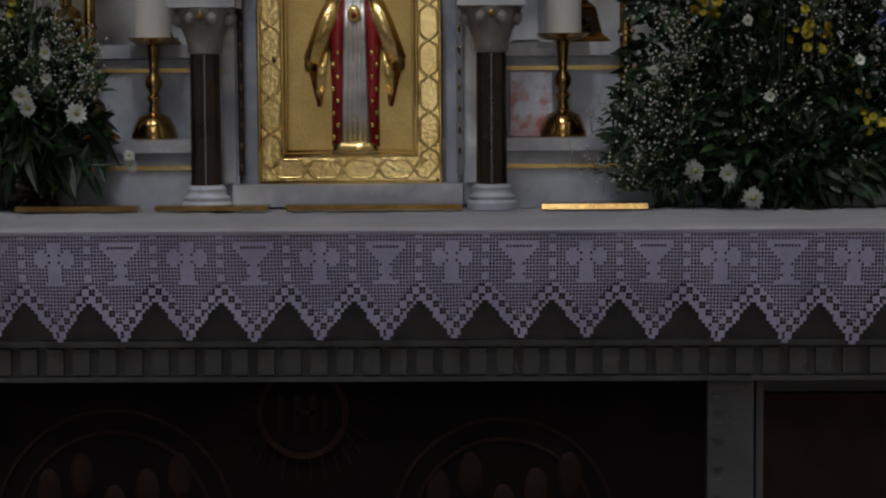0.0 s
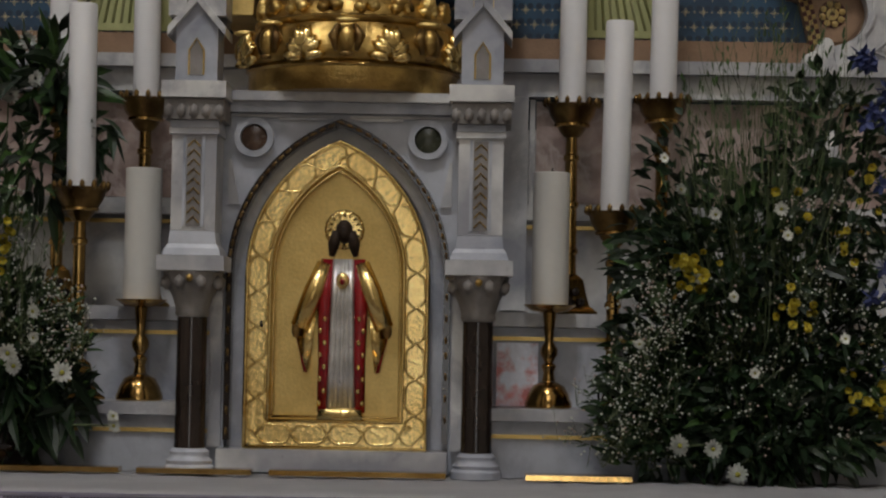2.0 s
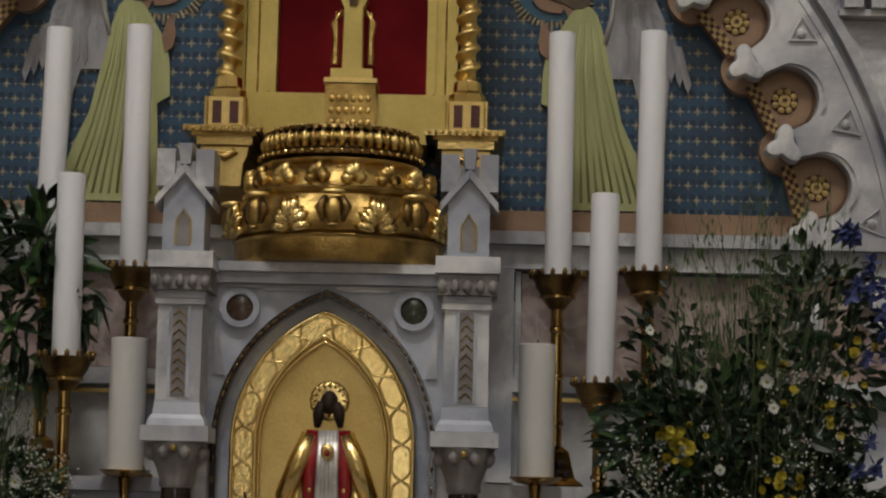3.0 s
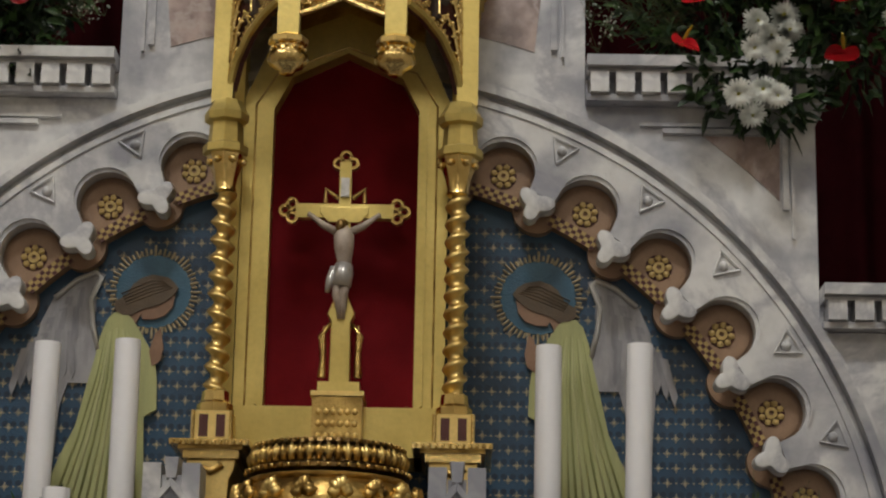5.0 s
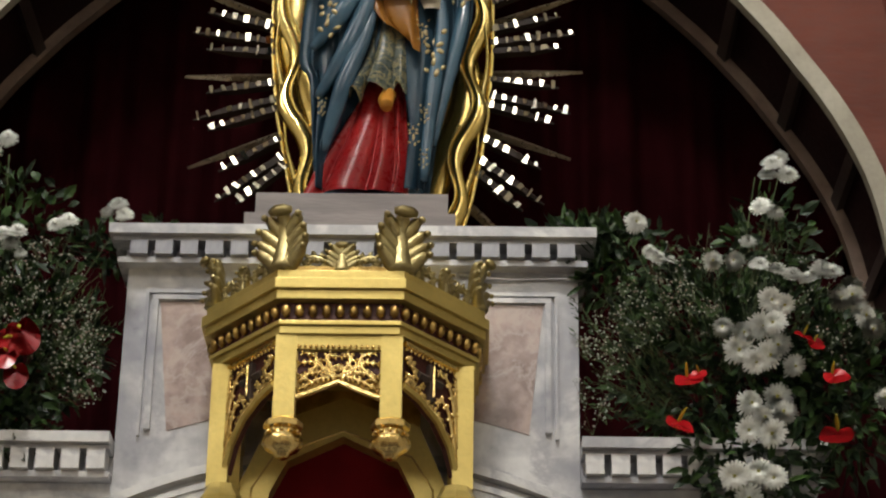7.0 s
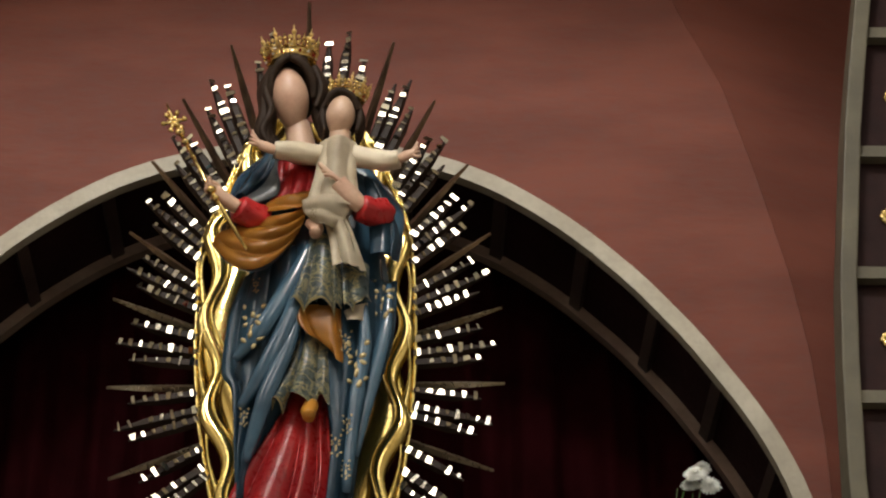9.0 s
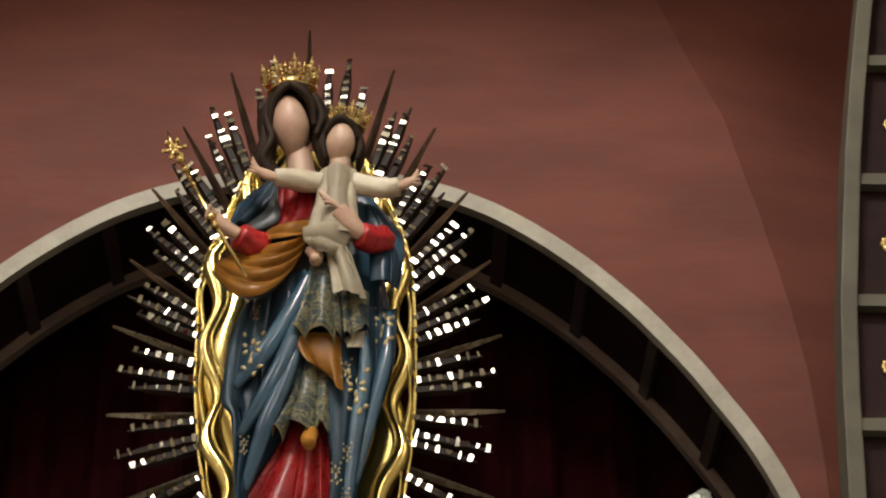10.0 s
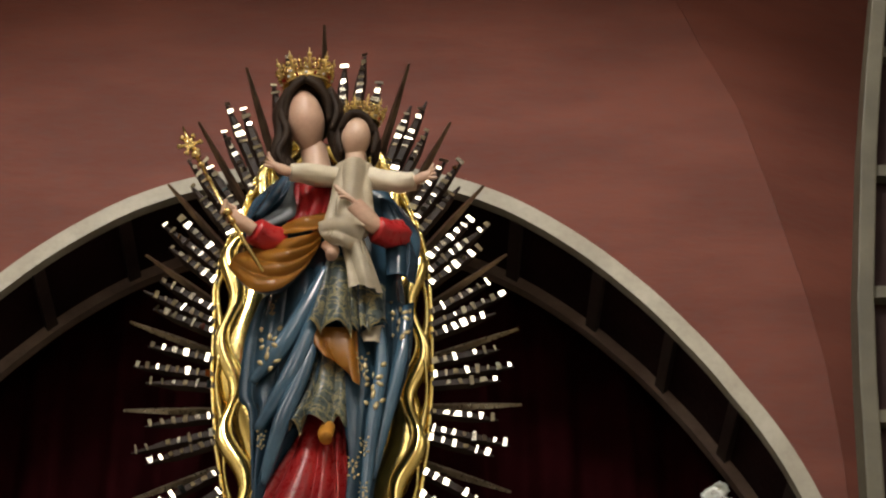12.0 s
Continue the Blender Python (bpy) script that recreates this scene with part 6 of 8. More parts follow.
part("card", box(B(), 0.352, 0.452, -0.335, -0.331, 1.395, 1.548), ICON, icon, "blurred blue, white and red, painted like a reflection")

# ---- statue on the top cornice ----
plinth = thing("statue_plinth", (-0.01, 0.15, 4.206), "grey wooden stepped plinth under the statue", "plinth")
part("lower_board", box(B(), -0.335, 0.285, 0.17, 0.62, 4.206, 4.365), WOODBASE, plinth, bevel=0.004)
part("upper_board", box(B(), -0.305, 0.262, 0.185, 0.60, 4.367, 4.437), WOODBASE, plinth, bevel=0.004)

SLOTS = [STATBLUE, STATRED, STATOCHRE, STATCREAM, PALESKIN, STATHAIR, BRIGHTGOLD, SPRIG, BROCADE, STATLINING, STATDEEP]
BLUE_, RED_, OCHRE_, CREAM_, FLESH_, HAIR_, GOLD_, TRIM_, BROCADE_, LINING_, DEEP_ = range(11)
st = B()


# the robed figure: a plain core, with carved cloths laid over it
BODY = [(4.385, -0.110, 0.185, 0.06), (4.52, -0.110, 0.195, 0.06), (4.66, -0.105, 0.215, 0.065), (4.78, -0.120, 0.242, 0.075), (4.92, -0.140, 0.280, 0.085), (5.05, -0.145, 0.295, 0.095),
        (5.20, -0.135, 0.305, 0.105), (5.35, -0.150, 0.295, 0.115), (5.45, -0.155, 0.280, 0.12), (5.53, -0.145, 0.262, 0.13), (5.60, -0.115, 0.225, 0.115), (5.655, -0.075, 0.165, 0.095), (5.70, -0.03, 0.085, 0.06)]
zz = [b[0] for b in BODY]
n, seg = 60, 64
rings = []
for i in range(n + 1):
    z = zz[0] + (zz[-1] - zz[0]) * i / n
    l, r, d = (float(np.interp(z, zz, [b[k] for b in BODY])) for k in (1, 2, 3))
    c, hw = (l + r) / 2, (r - l) / 2
    row = []
    for j in range(seg):
        a = 2 * math.pi * j / seg
        q = 1 + 0.035 * math.sin(9 * a + 2.5 * z) * (z < 5.3)
        row.append(st.verts.new((c + hw * q * math.cos(a), 0.22 + d * q * math.sin(a), z)))
    rings.append(row)
for i in range(n):
    for j in range(seg):
        st.faces.new((rings[i][j], rings[i][(j + 1) % seg], rings[i + 1][(j + 1) % seg], rings[i + 1][j]))
st.faces.new(rings[0][::-1]), st.faces.new(rings[-1])


def strap(path, widths, depth, slot, seg=10, ripple=0.0, rn=5):
    """A flattened bar of cloth along a path; widths across the view, depth towards the viewer."""
    path = [Vector(p) for p in path]
    fine = []
    m = 6
    for k in range(len(path) - 1):
        p0, p1, p2, p3 = path[max(k - 1, 0)], path[k], path[k + 1], path[min(k + 2, len(path) - 1)]
        for s in range(m):
            t = s / m
            fine.append((0.5 * ((2 * p1) + (p2 - p0) * t + (2 * p0 - 5 * p1 + 4 * p2 - p3) * t * t + (3 * p1 - p0 - 3 * p2 + p3) * t ** 3), widths[k] + (widths[k + 1] - widths[k]) * t))
    fine.append((path[-1], widths[-1]))
    rr = []
    for k, (p, w) in enumerate(fine):
        d = (fine[min(k + 1, len(fine) - 1)][0] - fine[max(k - 1, 0)][0]).normalized()
        side = d.cross(Vector((0, -1, 0))).normalized()
        out = side.cross(d).normalized()
        row = []
        for j in range(seg):
            a = 2 * math.pi * j / seg
            q = 1 + ripple * math.sin(rn * a + k * 0.35)
            row.append(st.verts.new(p + side * w * math.cos(a) * q + out * min(depth, w * 1.4) * math.sin(a) * q))
        rr.append(row)
    for lo, hi in zip(rr, rr[1:]):
        for i in range(seg):
            st.faces.new((lo[i], lo[(i + 1) % seg], hi[(i + 1) % seg], hi[i])).material_index = slot
    st.faces.new(rr[0][::-1]).material_index = slot
    st.faces.new(rr[-1]).material_index = slot


def edge_at(pts, t):
    """A point along an edge, eased between its corners."""
    u = t * (len(pts) - 1)
    k = min(int(u), len(pts) - 2)
    s = u - k
    p0, p1, p2, p3 = (pts[max(0, min(len(pts) - 1, k + e))] for e in (-1, 0, 1, 2))
    return [0.5 * (2 * b + (c - a) * s + (2 * a - 5 * b + 4 * c - d) * s * s + (3 * b - a - 3 * c + d) * s ** 3) for a, b, c, d in zip(p0, p1, p2, p3)]


def cloth(left, right, yl, yr, folds, amp, slot, bulge=0.03, seed=0.0, grow=(0.3, 1.0), hem=0.0, sag=0.0, ridges=0.0, hem_slot=None, nu=56, nv=36):
    """A carved cloth between a left and a right edge, (x, z) from top to bottom. yl, yr: depth of the edges
    at top and foot; folds run down it, ridges hang across it; hem waves the lower edge."""
    rows = []
    for v in range(nv + 1):
        t = v / nv
        a, b = edge_at(left, t), edge_at(right, t)
        row = []
        for u in range(nu + 1):
            q = u / nu
            ph = math.pi * (folds * q + 0.42 * math.sin(5.1 * q + seed) + 0.25 * math.sin(2.6 * t + seed * 1.7) * q)
            r = abs(math.sin(ph)) ** 0.8 + 0.07 * math.sin(2.3 * ph + seed + 2 * t)
            y = (yl[0] + (yl[1] - yl[0]) * t) * (1 - q) + (yr[0] + (yr[1] - yr[0]) * t) * q
            y -= bulge * math.sin(math.pi * q) + amp * (grow[0] + (grow[1] - grow[0]) * t) * (r - 0.4)
            if ridges:
                y -= 0.020 * (abs(math.sin(math.pi * (ridges * t + 0.18 * math.sin(4 * q + seed)))) ** 0.6 - 0.4) * (0.35 + 0.65 * math.sin(math.pi * q))
            z = a[1] + (b[1] - a[1]) * q - sag * (0.35 + 0.65 * t) * 4 * q * (1 - q) - hem * t ** 3 * (r - 0.5)
            row.append(st.verts.new((a[0] + (b[0] - a[0]) * q + 0.006 * t * math.cos(2 * ph) * (folds > 1), y, z)))
        rows.append(row)
    made = []
    for v in range(nv):
        for u in range(nu):
            f = st.faces.new((rows[v][u], rows[v][u + 1], rows[v + 1][u + 1], rows[v + 1][u]))
            f.material_index = hem_slot if hem_slot is not None and v > nv - 4 else slot
            made.append(f)
    bmesh.ops.solidify(st, geom=made, thickness=0.009)


# skirt of the cloak: folds fan from the lap to the hem
cloth([(-0.141, 5.20), (-0.180, 5.066), (-0.192, 4.858), (-0.160, 4.785), (-0.140, 4.60), (-0.122, 4.40)], [(0.080, 5.30), (0.110, 5.07), (0.095, 4.90), (0.020, 4.735), (-0.080, 4.546), (-0.105, 4.40)],
      (0.16, 0.13), (0.075, 0.105), 4.4, 0.036, BLUE_, 0.035, 0.7, (0.5, 1.0), nu=90, nv=60)
cloth([(0.100, 5.12), (0.118, 4.911), (0.132, 4.718), (0.148, 4.605), (0.138, 4.388)], [(0.335, 5.20), (0.327, 4.993), (0.288, 4.816), (0.245, 4.681), (0.212, 4.388)],
      (0.085, 0.075), (0.17, 0.12), 3.3, 0.034, BLUE_, 0.03, 2.1, (0.5, 1.0), nu=80, nv=60)
for way, wide in (([(0.062, 0.045, 5.25), (0.005, 0.035, 5.10), (-0.070, 0.045, 4.96), (-0.150, 0.090, 4.87)], (0.012, 0.026, 0.030, 0.012)),
                  ([(0.066, 0.045, 5.23), (0.028, 0.030, 5.04), (-0.040, 0.035, 4.85), (-0.128, 0.085, 4.70)], (0.012, 0.024, 0.030, 0.014)),
                  ([(0.050, 0.050, 5.10), (0.012, 0.035, 4.90), (-0.050, 0.040, 4.72), (-0.105, 0.080, 4.52)], (0.010, 0.024, 0.028, 0.014)),
                  ([(0.225, 0.060, 5.10), (0.240, 0.055, 4.92), (0.215, 0.060, 4.72), (0.190, 0.070, 4.42)], (0.010, 0.020, 0.022, 0.014)),
                  ([(0.310, 0.110, 5.15), (0.300, 0.090, 4.98), (0.262, 0.090, 4.80), (0.215, 0.090, 4.55)], (0.012, 0.022, 0.022, 0.012))):
    strap(way, wide, 0.014, BLUE_, 14, 0.05, 3)
# red gown below the lifted cloak
cloth([(0.000, 4.80), (-0.045, 4.64), (-0.108, 4.504), (-0.155, 4.386)], [(0.130, 4.80), (0.142, 4.599), (0.152, 4.488), (0.141, 4.386)],
      (0.12, 0.10), (0.12, 0.085), 4.3, 0.030, RED_, 0.035, 1.2, (0.3, 1.1), 0.012, nu=90)
# brocade hem lifted in two tiers, with its ochre lining turned out
cloth([(0.046, 5.02), (0.018, 4.853), (-0.007, 4.766), (-0.034, 4.675)], [(0.126, 5.02), (0.137, 4.816), (0.136, 4.72), (0.124, 4.70)],
      (0.09, 0.040), (0.09, 0.045), 3.1, 0.034, BROCADE_, 0.02, 0.3, (0.4, 1.1), -0.05, hem_slot=TRIM_, nu=80, nv=44)
cloth([(0.066, 5.30), (0.044, 5.146), (0.016, 5.017)], [(0.157, 5.27), (0.161, 5.127), (0.166, 4.995)],
      (0.05, 0.015), (0.05, 0.015), 3.1, 0.030, BROCADE_, 0.02, 0.9, (0.3, 1.1), -0.035, hem_slot=TRIM_, nu=70)
cloth([(0.166, 5.22), (0.164, 5.087), (0.174, 5.005)], [(0.247, 5.20), (0.245, 5.088), (0.251, 5.045)],
      (0.06, 0.030), (0.07, 0.040), 2.1, 0.026, BROCADE_, 0.015, 0.2, (0.3, 1.1), -0.03, hem_slot=TRIM_, nu=50)
cloth([(0.022, 5.03), (0.036, 4.968), (0.064, 4.935)], [(0.164, 5.02), (0.168, 4.911), (0.171, 4.830)],
      (0.035, 0.035), (0.035, 0.035), 2.2, 0.028, OCHRE_, 0.012, 0.6, (0.6, 1.0), 0.012, nu=50)
cloth([(0.172, 5.02), (0.182, 4.985)], [(0.245, 5.05), (0.232, 4.985)], (0.05, 0.05), (0.05, 0.05), 1.2, 0.012, CREAM_, 0.012, 0.1, nu=20, nv=8)
strap([(0.085, 0.055, 4.70), (0.078, 0.030, 4.665), (0.080, 0.015, 4.640)], [0.022, 0.024, 0.018], 0.022, OCHRE_, 12)
# ochre lining slung over the arm in hanging folds
cloth([(-0.080, 5.365), (-0.160, 5.33), (-0.222, 5.30), (-0.238, 5.262)], [(0.050, 5.40), (0.048, 5.365), (0.038, 5.324), (0.012, 5.268)],
      (0.05, 0.06), (0.03, 0.045), 0.5, 0.004, OCHRE_, 0.045, 0.4, sag=0.135, ridges=4.0, hem_slot=DEEP_, nu=60, nv=60)
cloth([(-0.075, 5.42), (-0.085, 5.37)], [(0.07, 5.46), (0.055, 5.385)], (0.06, 0.035), (0.045, 0.02), 0.5, 0.004, OCHRE_, 0.03, 0.9, sag=0.03, ridges=1.6, nu=30, nv=20)
# bodice, shoulder cloak with its grey lining, and sleeves
cloth([(-0.052, 5.62), (-0.056, 5.486), (-0.097, 5.378)], [(0.085, 5.62), (0.080, 5.488), (0.050, 5.39)], (0.115, 0.075), (0.10, 0.055), 4.4, 0.016, RED_, 0.03, 0.5, (0.4, 1.0), nu=60)
cloth([(-0.085, 5.665), (-0.166, 5.558), (-0.200, 5.425)], [(-0.044, 5.65), (-0.066, 5.551), (-0.140, 5.455)], (0.14, 0.11), (0.085, 0.065), 1.7, 0.020, BLUE_, 0.03, 0.8, (0.4, 1.0), nu=40)
cloth([(-0.054, 5.62), (-0.092, 5.50), (-0.194, 5.417)], [(-0.046, 5.545), (-0.046, 5.453), (-0.172, 5.395)], (0.075, 0.07), (0.065, 0.06), 1.0, 0.006, LINING_, 0.006, 0.4, nu=24)
strap([(-0.03, 0.19, 5.665), (-0.09, 0.18, 5.62), (-0.150, 0.16, 5.53), (-0.175, 0.14, 5.42)], [0.035, 0.045, 0.045, 0.032], 0.06, BLUE_, 16, 0.06)
strap([(0.11, 0.18, 5.66), (0.19, 0.17, 5.60), (0.25, 0.16, 5.51), (0.30, 0.14, 5.41), (0.312, 0.13, 5.31)], [0.04, 0.055, 0.06, 0.055, 0.035], 0.06, BLUE_, 18, 0.08)
cloth([(0.224, 5.55), (0.244, 5.398), (0.254, 5.240)], [(0.286, 5.50), (0.349, 5.346), (0.340, 5.215)], (0.10, 0.07), (0.13, 0.10), 2.6, 0.030, BLUE_, 0.04, 1.4, (0.4, 1.0), 0.02, nu=50)
strap([(-0.085, 0.06, 5.355), (-0.125, 0.025, 5.352), (-0.160, -0.005, 5.358)], [0.050, 0.046, 0.036], 0.042, RED_, 18, 0.09, 6)
strap([(0.285, 0.07, 5.40), (0.255, 0.03, 5.370), (0.215, 0.0, 5.368)], [0.048, 0.044, 0.036], 0.042, RED_, 18, 0.09, 6)
strap([(-0.160, -0.005, 5.358), (-0.200, -0.02, 5.378), (-0.232, -0.03, 5.398)], [0.022, 0.024, 0.028], 0.020, FLESH_, 10)
for k in range(4):
    strap([(-0.235 + 0.006 * k, -0.035, 5.388 + 0.010 * k), (-0.258 + 0.003 * k, -0.05, 5.390 + 0.013 * k), (-0.246, -0.062, 5.394 + 0.012 * k)], [0.008, 0.007, 0.005], 0.007, FLESH_, 6)
strap([(0.220, 0.0, 5.372), (0.185, -0.025, 5.395), (0.148, -0.04, 5.435)], [0.028, 0.034, 0.028], 0.020, FLESH_, 12)
for k in range(4):
    strap([(0.160 - 0.013 * k, -0.05, 5.425 + 0.010 * k), (0.130 - 0.012 * k, -0.058, 5.447 + 0.012 * k), (0.104 - 0.006 * k, -0.05, 5.452 + 0.014 * k)], [0.009, 0.008, 0.005], 0.008, FLESH_, 6)


# heads, necks and hair: plain rounded forms
def lump(at, size, slot, sub=3, turn=None):
    n0 = len(st.faces)
    bmesh.ops.create_icosphere(st, subdivisions=sub, radius=1, matrix=Matrix.Translation(at) @ (turn or Matrix()) @ Matrix.Diagonal((*size, 1)))
    st.faces.ensure_lookup_table()
    for f in st.faces[n0:]:
        f.material_index = slot


def egg(at, size, turn):
    """A plain head: an ellipsoid that narrows towards the chin."""
    made = bmesh.ops.create_icosphere(st, subdivisions=4, radius=1)["verts"]
    m = Matrix.Translation(at) @ turn
    for v in made:
        k = 1 - 0.30 * max(0.0, -v.co.z) ** 1.4
        v.co = m @ Vector((v.co.x * size[0] * k, v.co.y * size[1] * k, v.co.z * size[2]))
        for f in v.link_faces:
            f.material_index = FLESH_


TILT_HEAD = Euler((radians(16), radians(-10), 0)).to_matrix().to_4x4()
strap([(0.030, 0.19, 5.62), (0.022, 0.18, 5.70), (0.004, 0.175, 5.80)], [0.090, 0.046, 0.043], 0.050, FLESH_, 20)
egg((-0.020, 0.130, 5.872), (0.061, 0.070, 0.112), TILT_HEAD)
lump((-0.018, 0.195, 5.945), (0.078, 0.080, 0.098), HAIR_, 3, TILT_HEAD)
strap([(-0.070, 0.14, 6.00), (-0.100, 0.14, 5.92), (-0.094, 0.15, 5.83), (-0.102, 0.16, 5.75), (-0.080, 0.17, 5.68)], [0.026, 0.030, 0.032, 0.034, 0.016], 0.04, HAIR_, 12, 0.14, 4)
strap([(0.050, 0.14, 6.00), (0.078, 0.14, 5.92), (0.076, 0.15, 5.84), (0.092, 0.17, 5.76)], [0.024, 0.030, 0.030, 0.02], 0.04, HAIR_, 12, 0.14, 4)
for k in range(6):
    strap([(-0.082 - 0.005 * k, 0.11 + 0.02 * k, 5.97), (-0.100, 0.10 + 0.02 * k, 5.89), (-0.080 - 0.008 * k, 0.10 + 0.02 * k, 5.81), (-0.106 + 0.012 * k, 0.11 + 0.02 * k, 5.74), (-0.078 + 0.01 * k, 0.12 + 0.02 * k, 5.68)], [0.009, 0.013, 0.012, 0.013, 0.005], 0.013, HAIR_, 8)
    strap([(0.060, 0.10 + 0.02 * k, 5.97), (0.080 - 0.003 * k, 0.10 + 0.02 * k, 5.90), (0.064, 0.11 + 0.02 * k, 5.83)], [0.009, 0.013, 0.009], 0.013, HAIR_, 8)
for k in range(4):
    d = 0.014 * k
    strap([(-0.088, 0.108 + d, 5.865), (-0.083 + 0.2 * d, 0.080 + d, 5.925 + 0.4 * d), (-0.058, 0.056 + d, 5.968 + d), (-0.024, 0.046 + d, 5.985 + d)], [0.009, 0.014, 0.015, 0.008], 0.014, HAIR_, 10)
    strap([(0.056, 0.108 + d, 5.865), (0.050 - 0.2 * d, 0.080 + d, 5.925 + 0.4 * d), (0.018, 0.056 + d, 5.968 + d), (-0.022, 0.046 + d, 5.985 + d)], [0.009, 0.014, 0.015, 0.008], 0.014, HAIR_, 10)
strap([(-0.060, 0.115, 5.635), (-0.01, 0.078, 5.612), (0.05, 0.070, 5.615), (0.10, 0.10, 5.650)], [0.007, 0.008, 0.008, 0.007], 0.010, GOLD_, 8)
# the child
strap([(0.140, 0.05, 5.62), (0.140, 0.03, 5.52), (0.140, 0.03, 5.42), (0.12, 0.03, 5.36)], [0.055, 0.060, 0.070, 0.05], 0.045, CREAM_, 18, 0.03)
cloth([(0.085, 5.635), (0.070, 5.50), (0.038, 5.350)], [(0.200, 5.635), (0.206, 5.488), (0.231, 5.370)], (0.035, 0.01), (0.035, 0.015), 2.7, 0.024, CREAM_, 0.045, 0.5, (0.2, 1.0), 0.012, nu=70, nv=44)
cloth([(0.085, 5.375), (0.122, 5.265), (0.140, 5.160)], [(0.172, 5.36), (0.208, 5.246), (0.234, 5.145)], (0.015, 0.01), (0.02, 0.02), 3.2, 0.022, CREAM_, 0.03, 1.1, (0.5, 1.0), 0.02, nu=60)
cloth([(0.036, 5.385), (0.046, 5.336), (0.084, 5.300)], [(0.205, 5.405), (0.172, 5.325), (0.146, 5.288)], (-0.01, -0.005), (-0.01, 0.0), 0.6, 0.004, CREAM_, 0.03, 0.6, sag=0.02, ridges=2.3, nu=40)
strap([(0.110, 0.05, 5.598), (0.045, 0.03, 5.588), (-0.010, 0.0, 5.578), (-0.055, -0.01, 5.574)], [0.036, 0.036, 0.031, 0.024], 0.032, CREAM_, 16, 0.09, 6)
strap([(0.180, 0.05, 5.600), (0.240, 0.03, 5.574), (0.295, 0.01, 5.552), (0.335, 0.0, 5.552)], [0.036, 0.036, 0.032, 0.024], 0.032, CREAM_, 16, 0.09, 6)
strap([(-0.055, -0.01, 5.574), (-0.085, -0.02, 5.580), (-0.112, -0.025, 5.592)], [0.016, 0.020, 0.010], 0.013, FLESH_, 8)
strap([(0.335, 0.0, 5.552), (0.360, -0.01, 5.560), (0.386, -0.015, 5.568)], [0.016, 0.020, 0.010], 0.013, FLESH_, 8)
for k in range(4):
    strap([(-0.098, -0.022, 5.584), (-0.122, -0.03, 5.582 + 0.013 * k), (-0.138 + 0.004 * k, -0.032, 5.586 + 0.016 * k)], [0.006, 0.005, 0.004], 0.006, FLESH_, 6)
    strap([(0.368, -0.012, 5.562), (0.388, -0.02, 5.550 + 0.014 * k), (0.404 - 0.004 * k, -0.02, 5.552 + 0.017 * k)], [0.006, 0.005, 0.004], 0.006, FLESH_, 6)
strap([(0.146, 0.06, 5.615), (0.146, 0.05, 5.69)], [0.034, 0.034], 0.034, FLESH_, 12)
egg((0.146, 0.030, 5.735), (0.047, 0.050, 0.072), Euler((radians(14), radians(8), 0)).to_matrix().to_4x4())
lump((0.154, 0.075, 5.768), (0.062, 0.060, 0.072), HAIR_, 3)
for k in range(5):
    for e in (-1, 1):
        strap([(0.150 + e * 0.048, 0.03 + 0.018 * k, 5.79), (0.150 + e * (0.060 + 0.003 * (k % 2)), 0.03 + 0.018 * k, 5.735), (0.150 + e * 0.050, 0.035 + 0.018 * k, 5.68)], [0.012, 0.014, 0.007], 0.014, HAIR_, 8)
strap([(0.100, 0.012, 5.765), (0.120, -0.008, 5.797), (0.150, -0.012, 5.806), (0.185, 0.0, 5.79), (0.200, 0.02, 5.755)], [0.010, 0.013, 0.012, 0.013, 0.010], 0.015, HAIR_, 10)
strap([(0.070, 0.02, 5.325), (0.084, 0.005, 5.290), (0.080, -0.01, 5.262)], [0.026, 0.022, 0.018], 0.020, FLESH_, 10)
# gold sprigs raised on the cloak, laid on the carved surface
skin = BVHTree.FromBMesh(st)
rs = random.Random(11)


def on_cloth(x, z):
    hit = skin.ray_cast(Vector((x, -1.0, z - 0.5)), Vector((0, 0.898, 0.44)))
    return hit[0] if hit[0] is not None else Vector((x, 0.1, z))


for sx_, sz_, size in ((-0.103, 4.955, 1.5), (0.214, 4.823, 1.5), (0.290, 5.061, 1.4), (0.180, 4.90, 0.8), (0.19, 4.62, 0.6), (0.16, 4.55, 0.7), (0.19, 4.47, 0.6), (-0.115, 4.64, 0.6), (-0.10, 5.10, 0.5), (0.075, 5.35, 0.4)):
    sprig = [(0.0, 0.012, a * 1.047, 0.015) for a in range(6)] + [(0.0, -0.02, 0.2, 0.02), (0.006, -0.045, 0.3, 0.018), (0.018, -0.032, 1.1, 0.016), (-0.014, -0.036, -1.1, 0.016), (0.02, 0.05, 0.6, 0.013), (-0.018, 0.048, -0.6, 0.013)]
    for dx, dz, a, long in sprig:
        flower = dz == 0.012
        x = sx_ + size * (dx + (0.016 * math.sin(a) if flower else 0)) + rs.uniform(-0.002, 0.002)
        z = sz_ + size * (dz + (0.016 * math.cos(a) if flower else 0)) + rs.uniform(-0.002, 0.002)
        lump(on_cloth(x, z), (0.0056 * size, 0.0035, long * 0.62 * size), TRIM_, 1, Euler((0, a, 0)).to_matrix().to_4x4())
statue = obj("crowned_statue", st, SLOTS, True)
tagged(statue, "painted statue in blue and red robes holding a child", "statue")


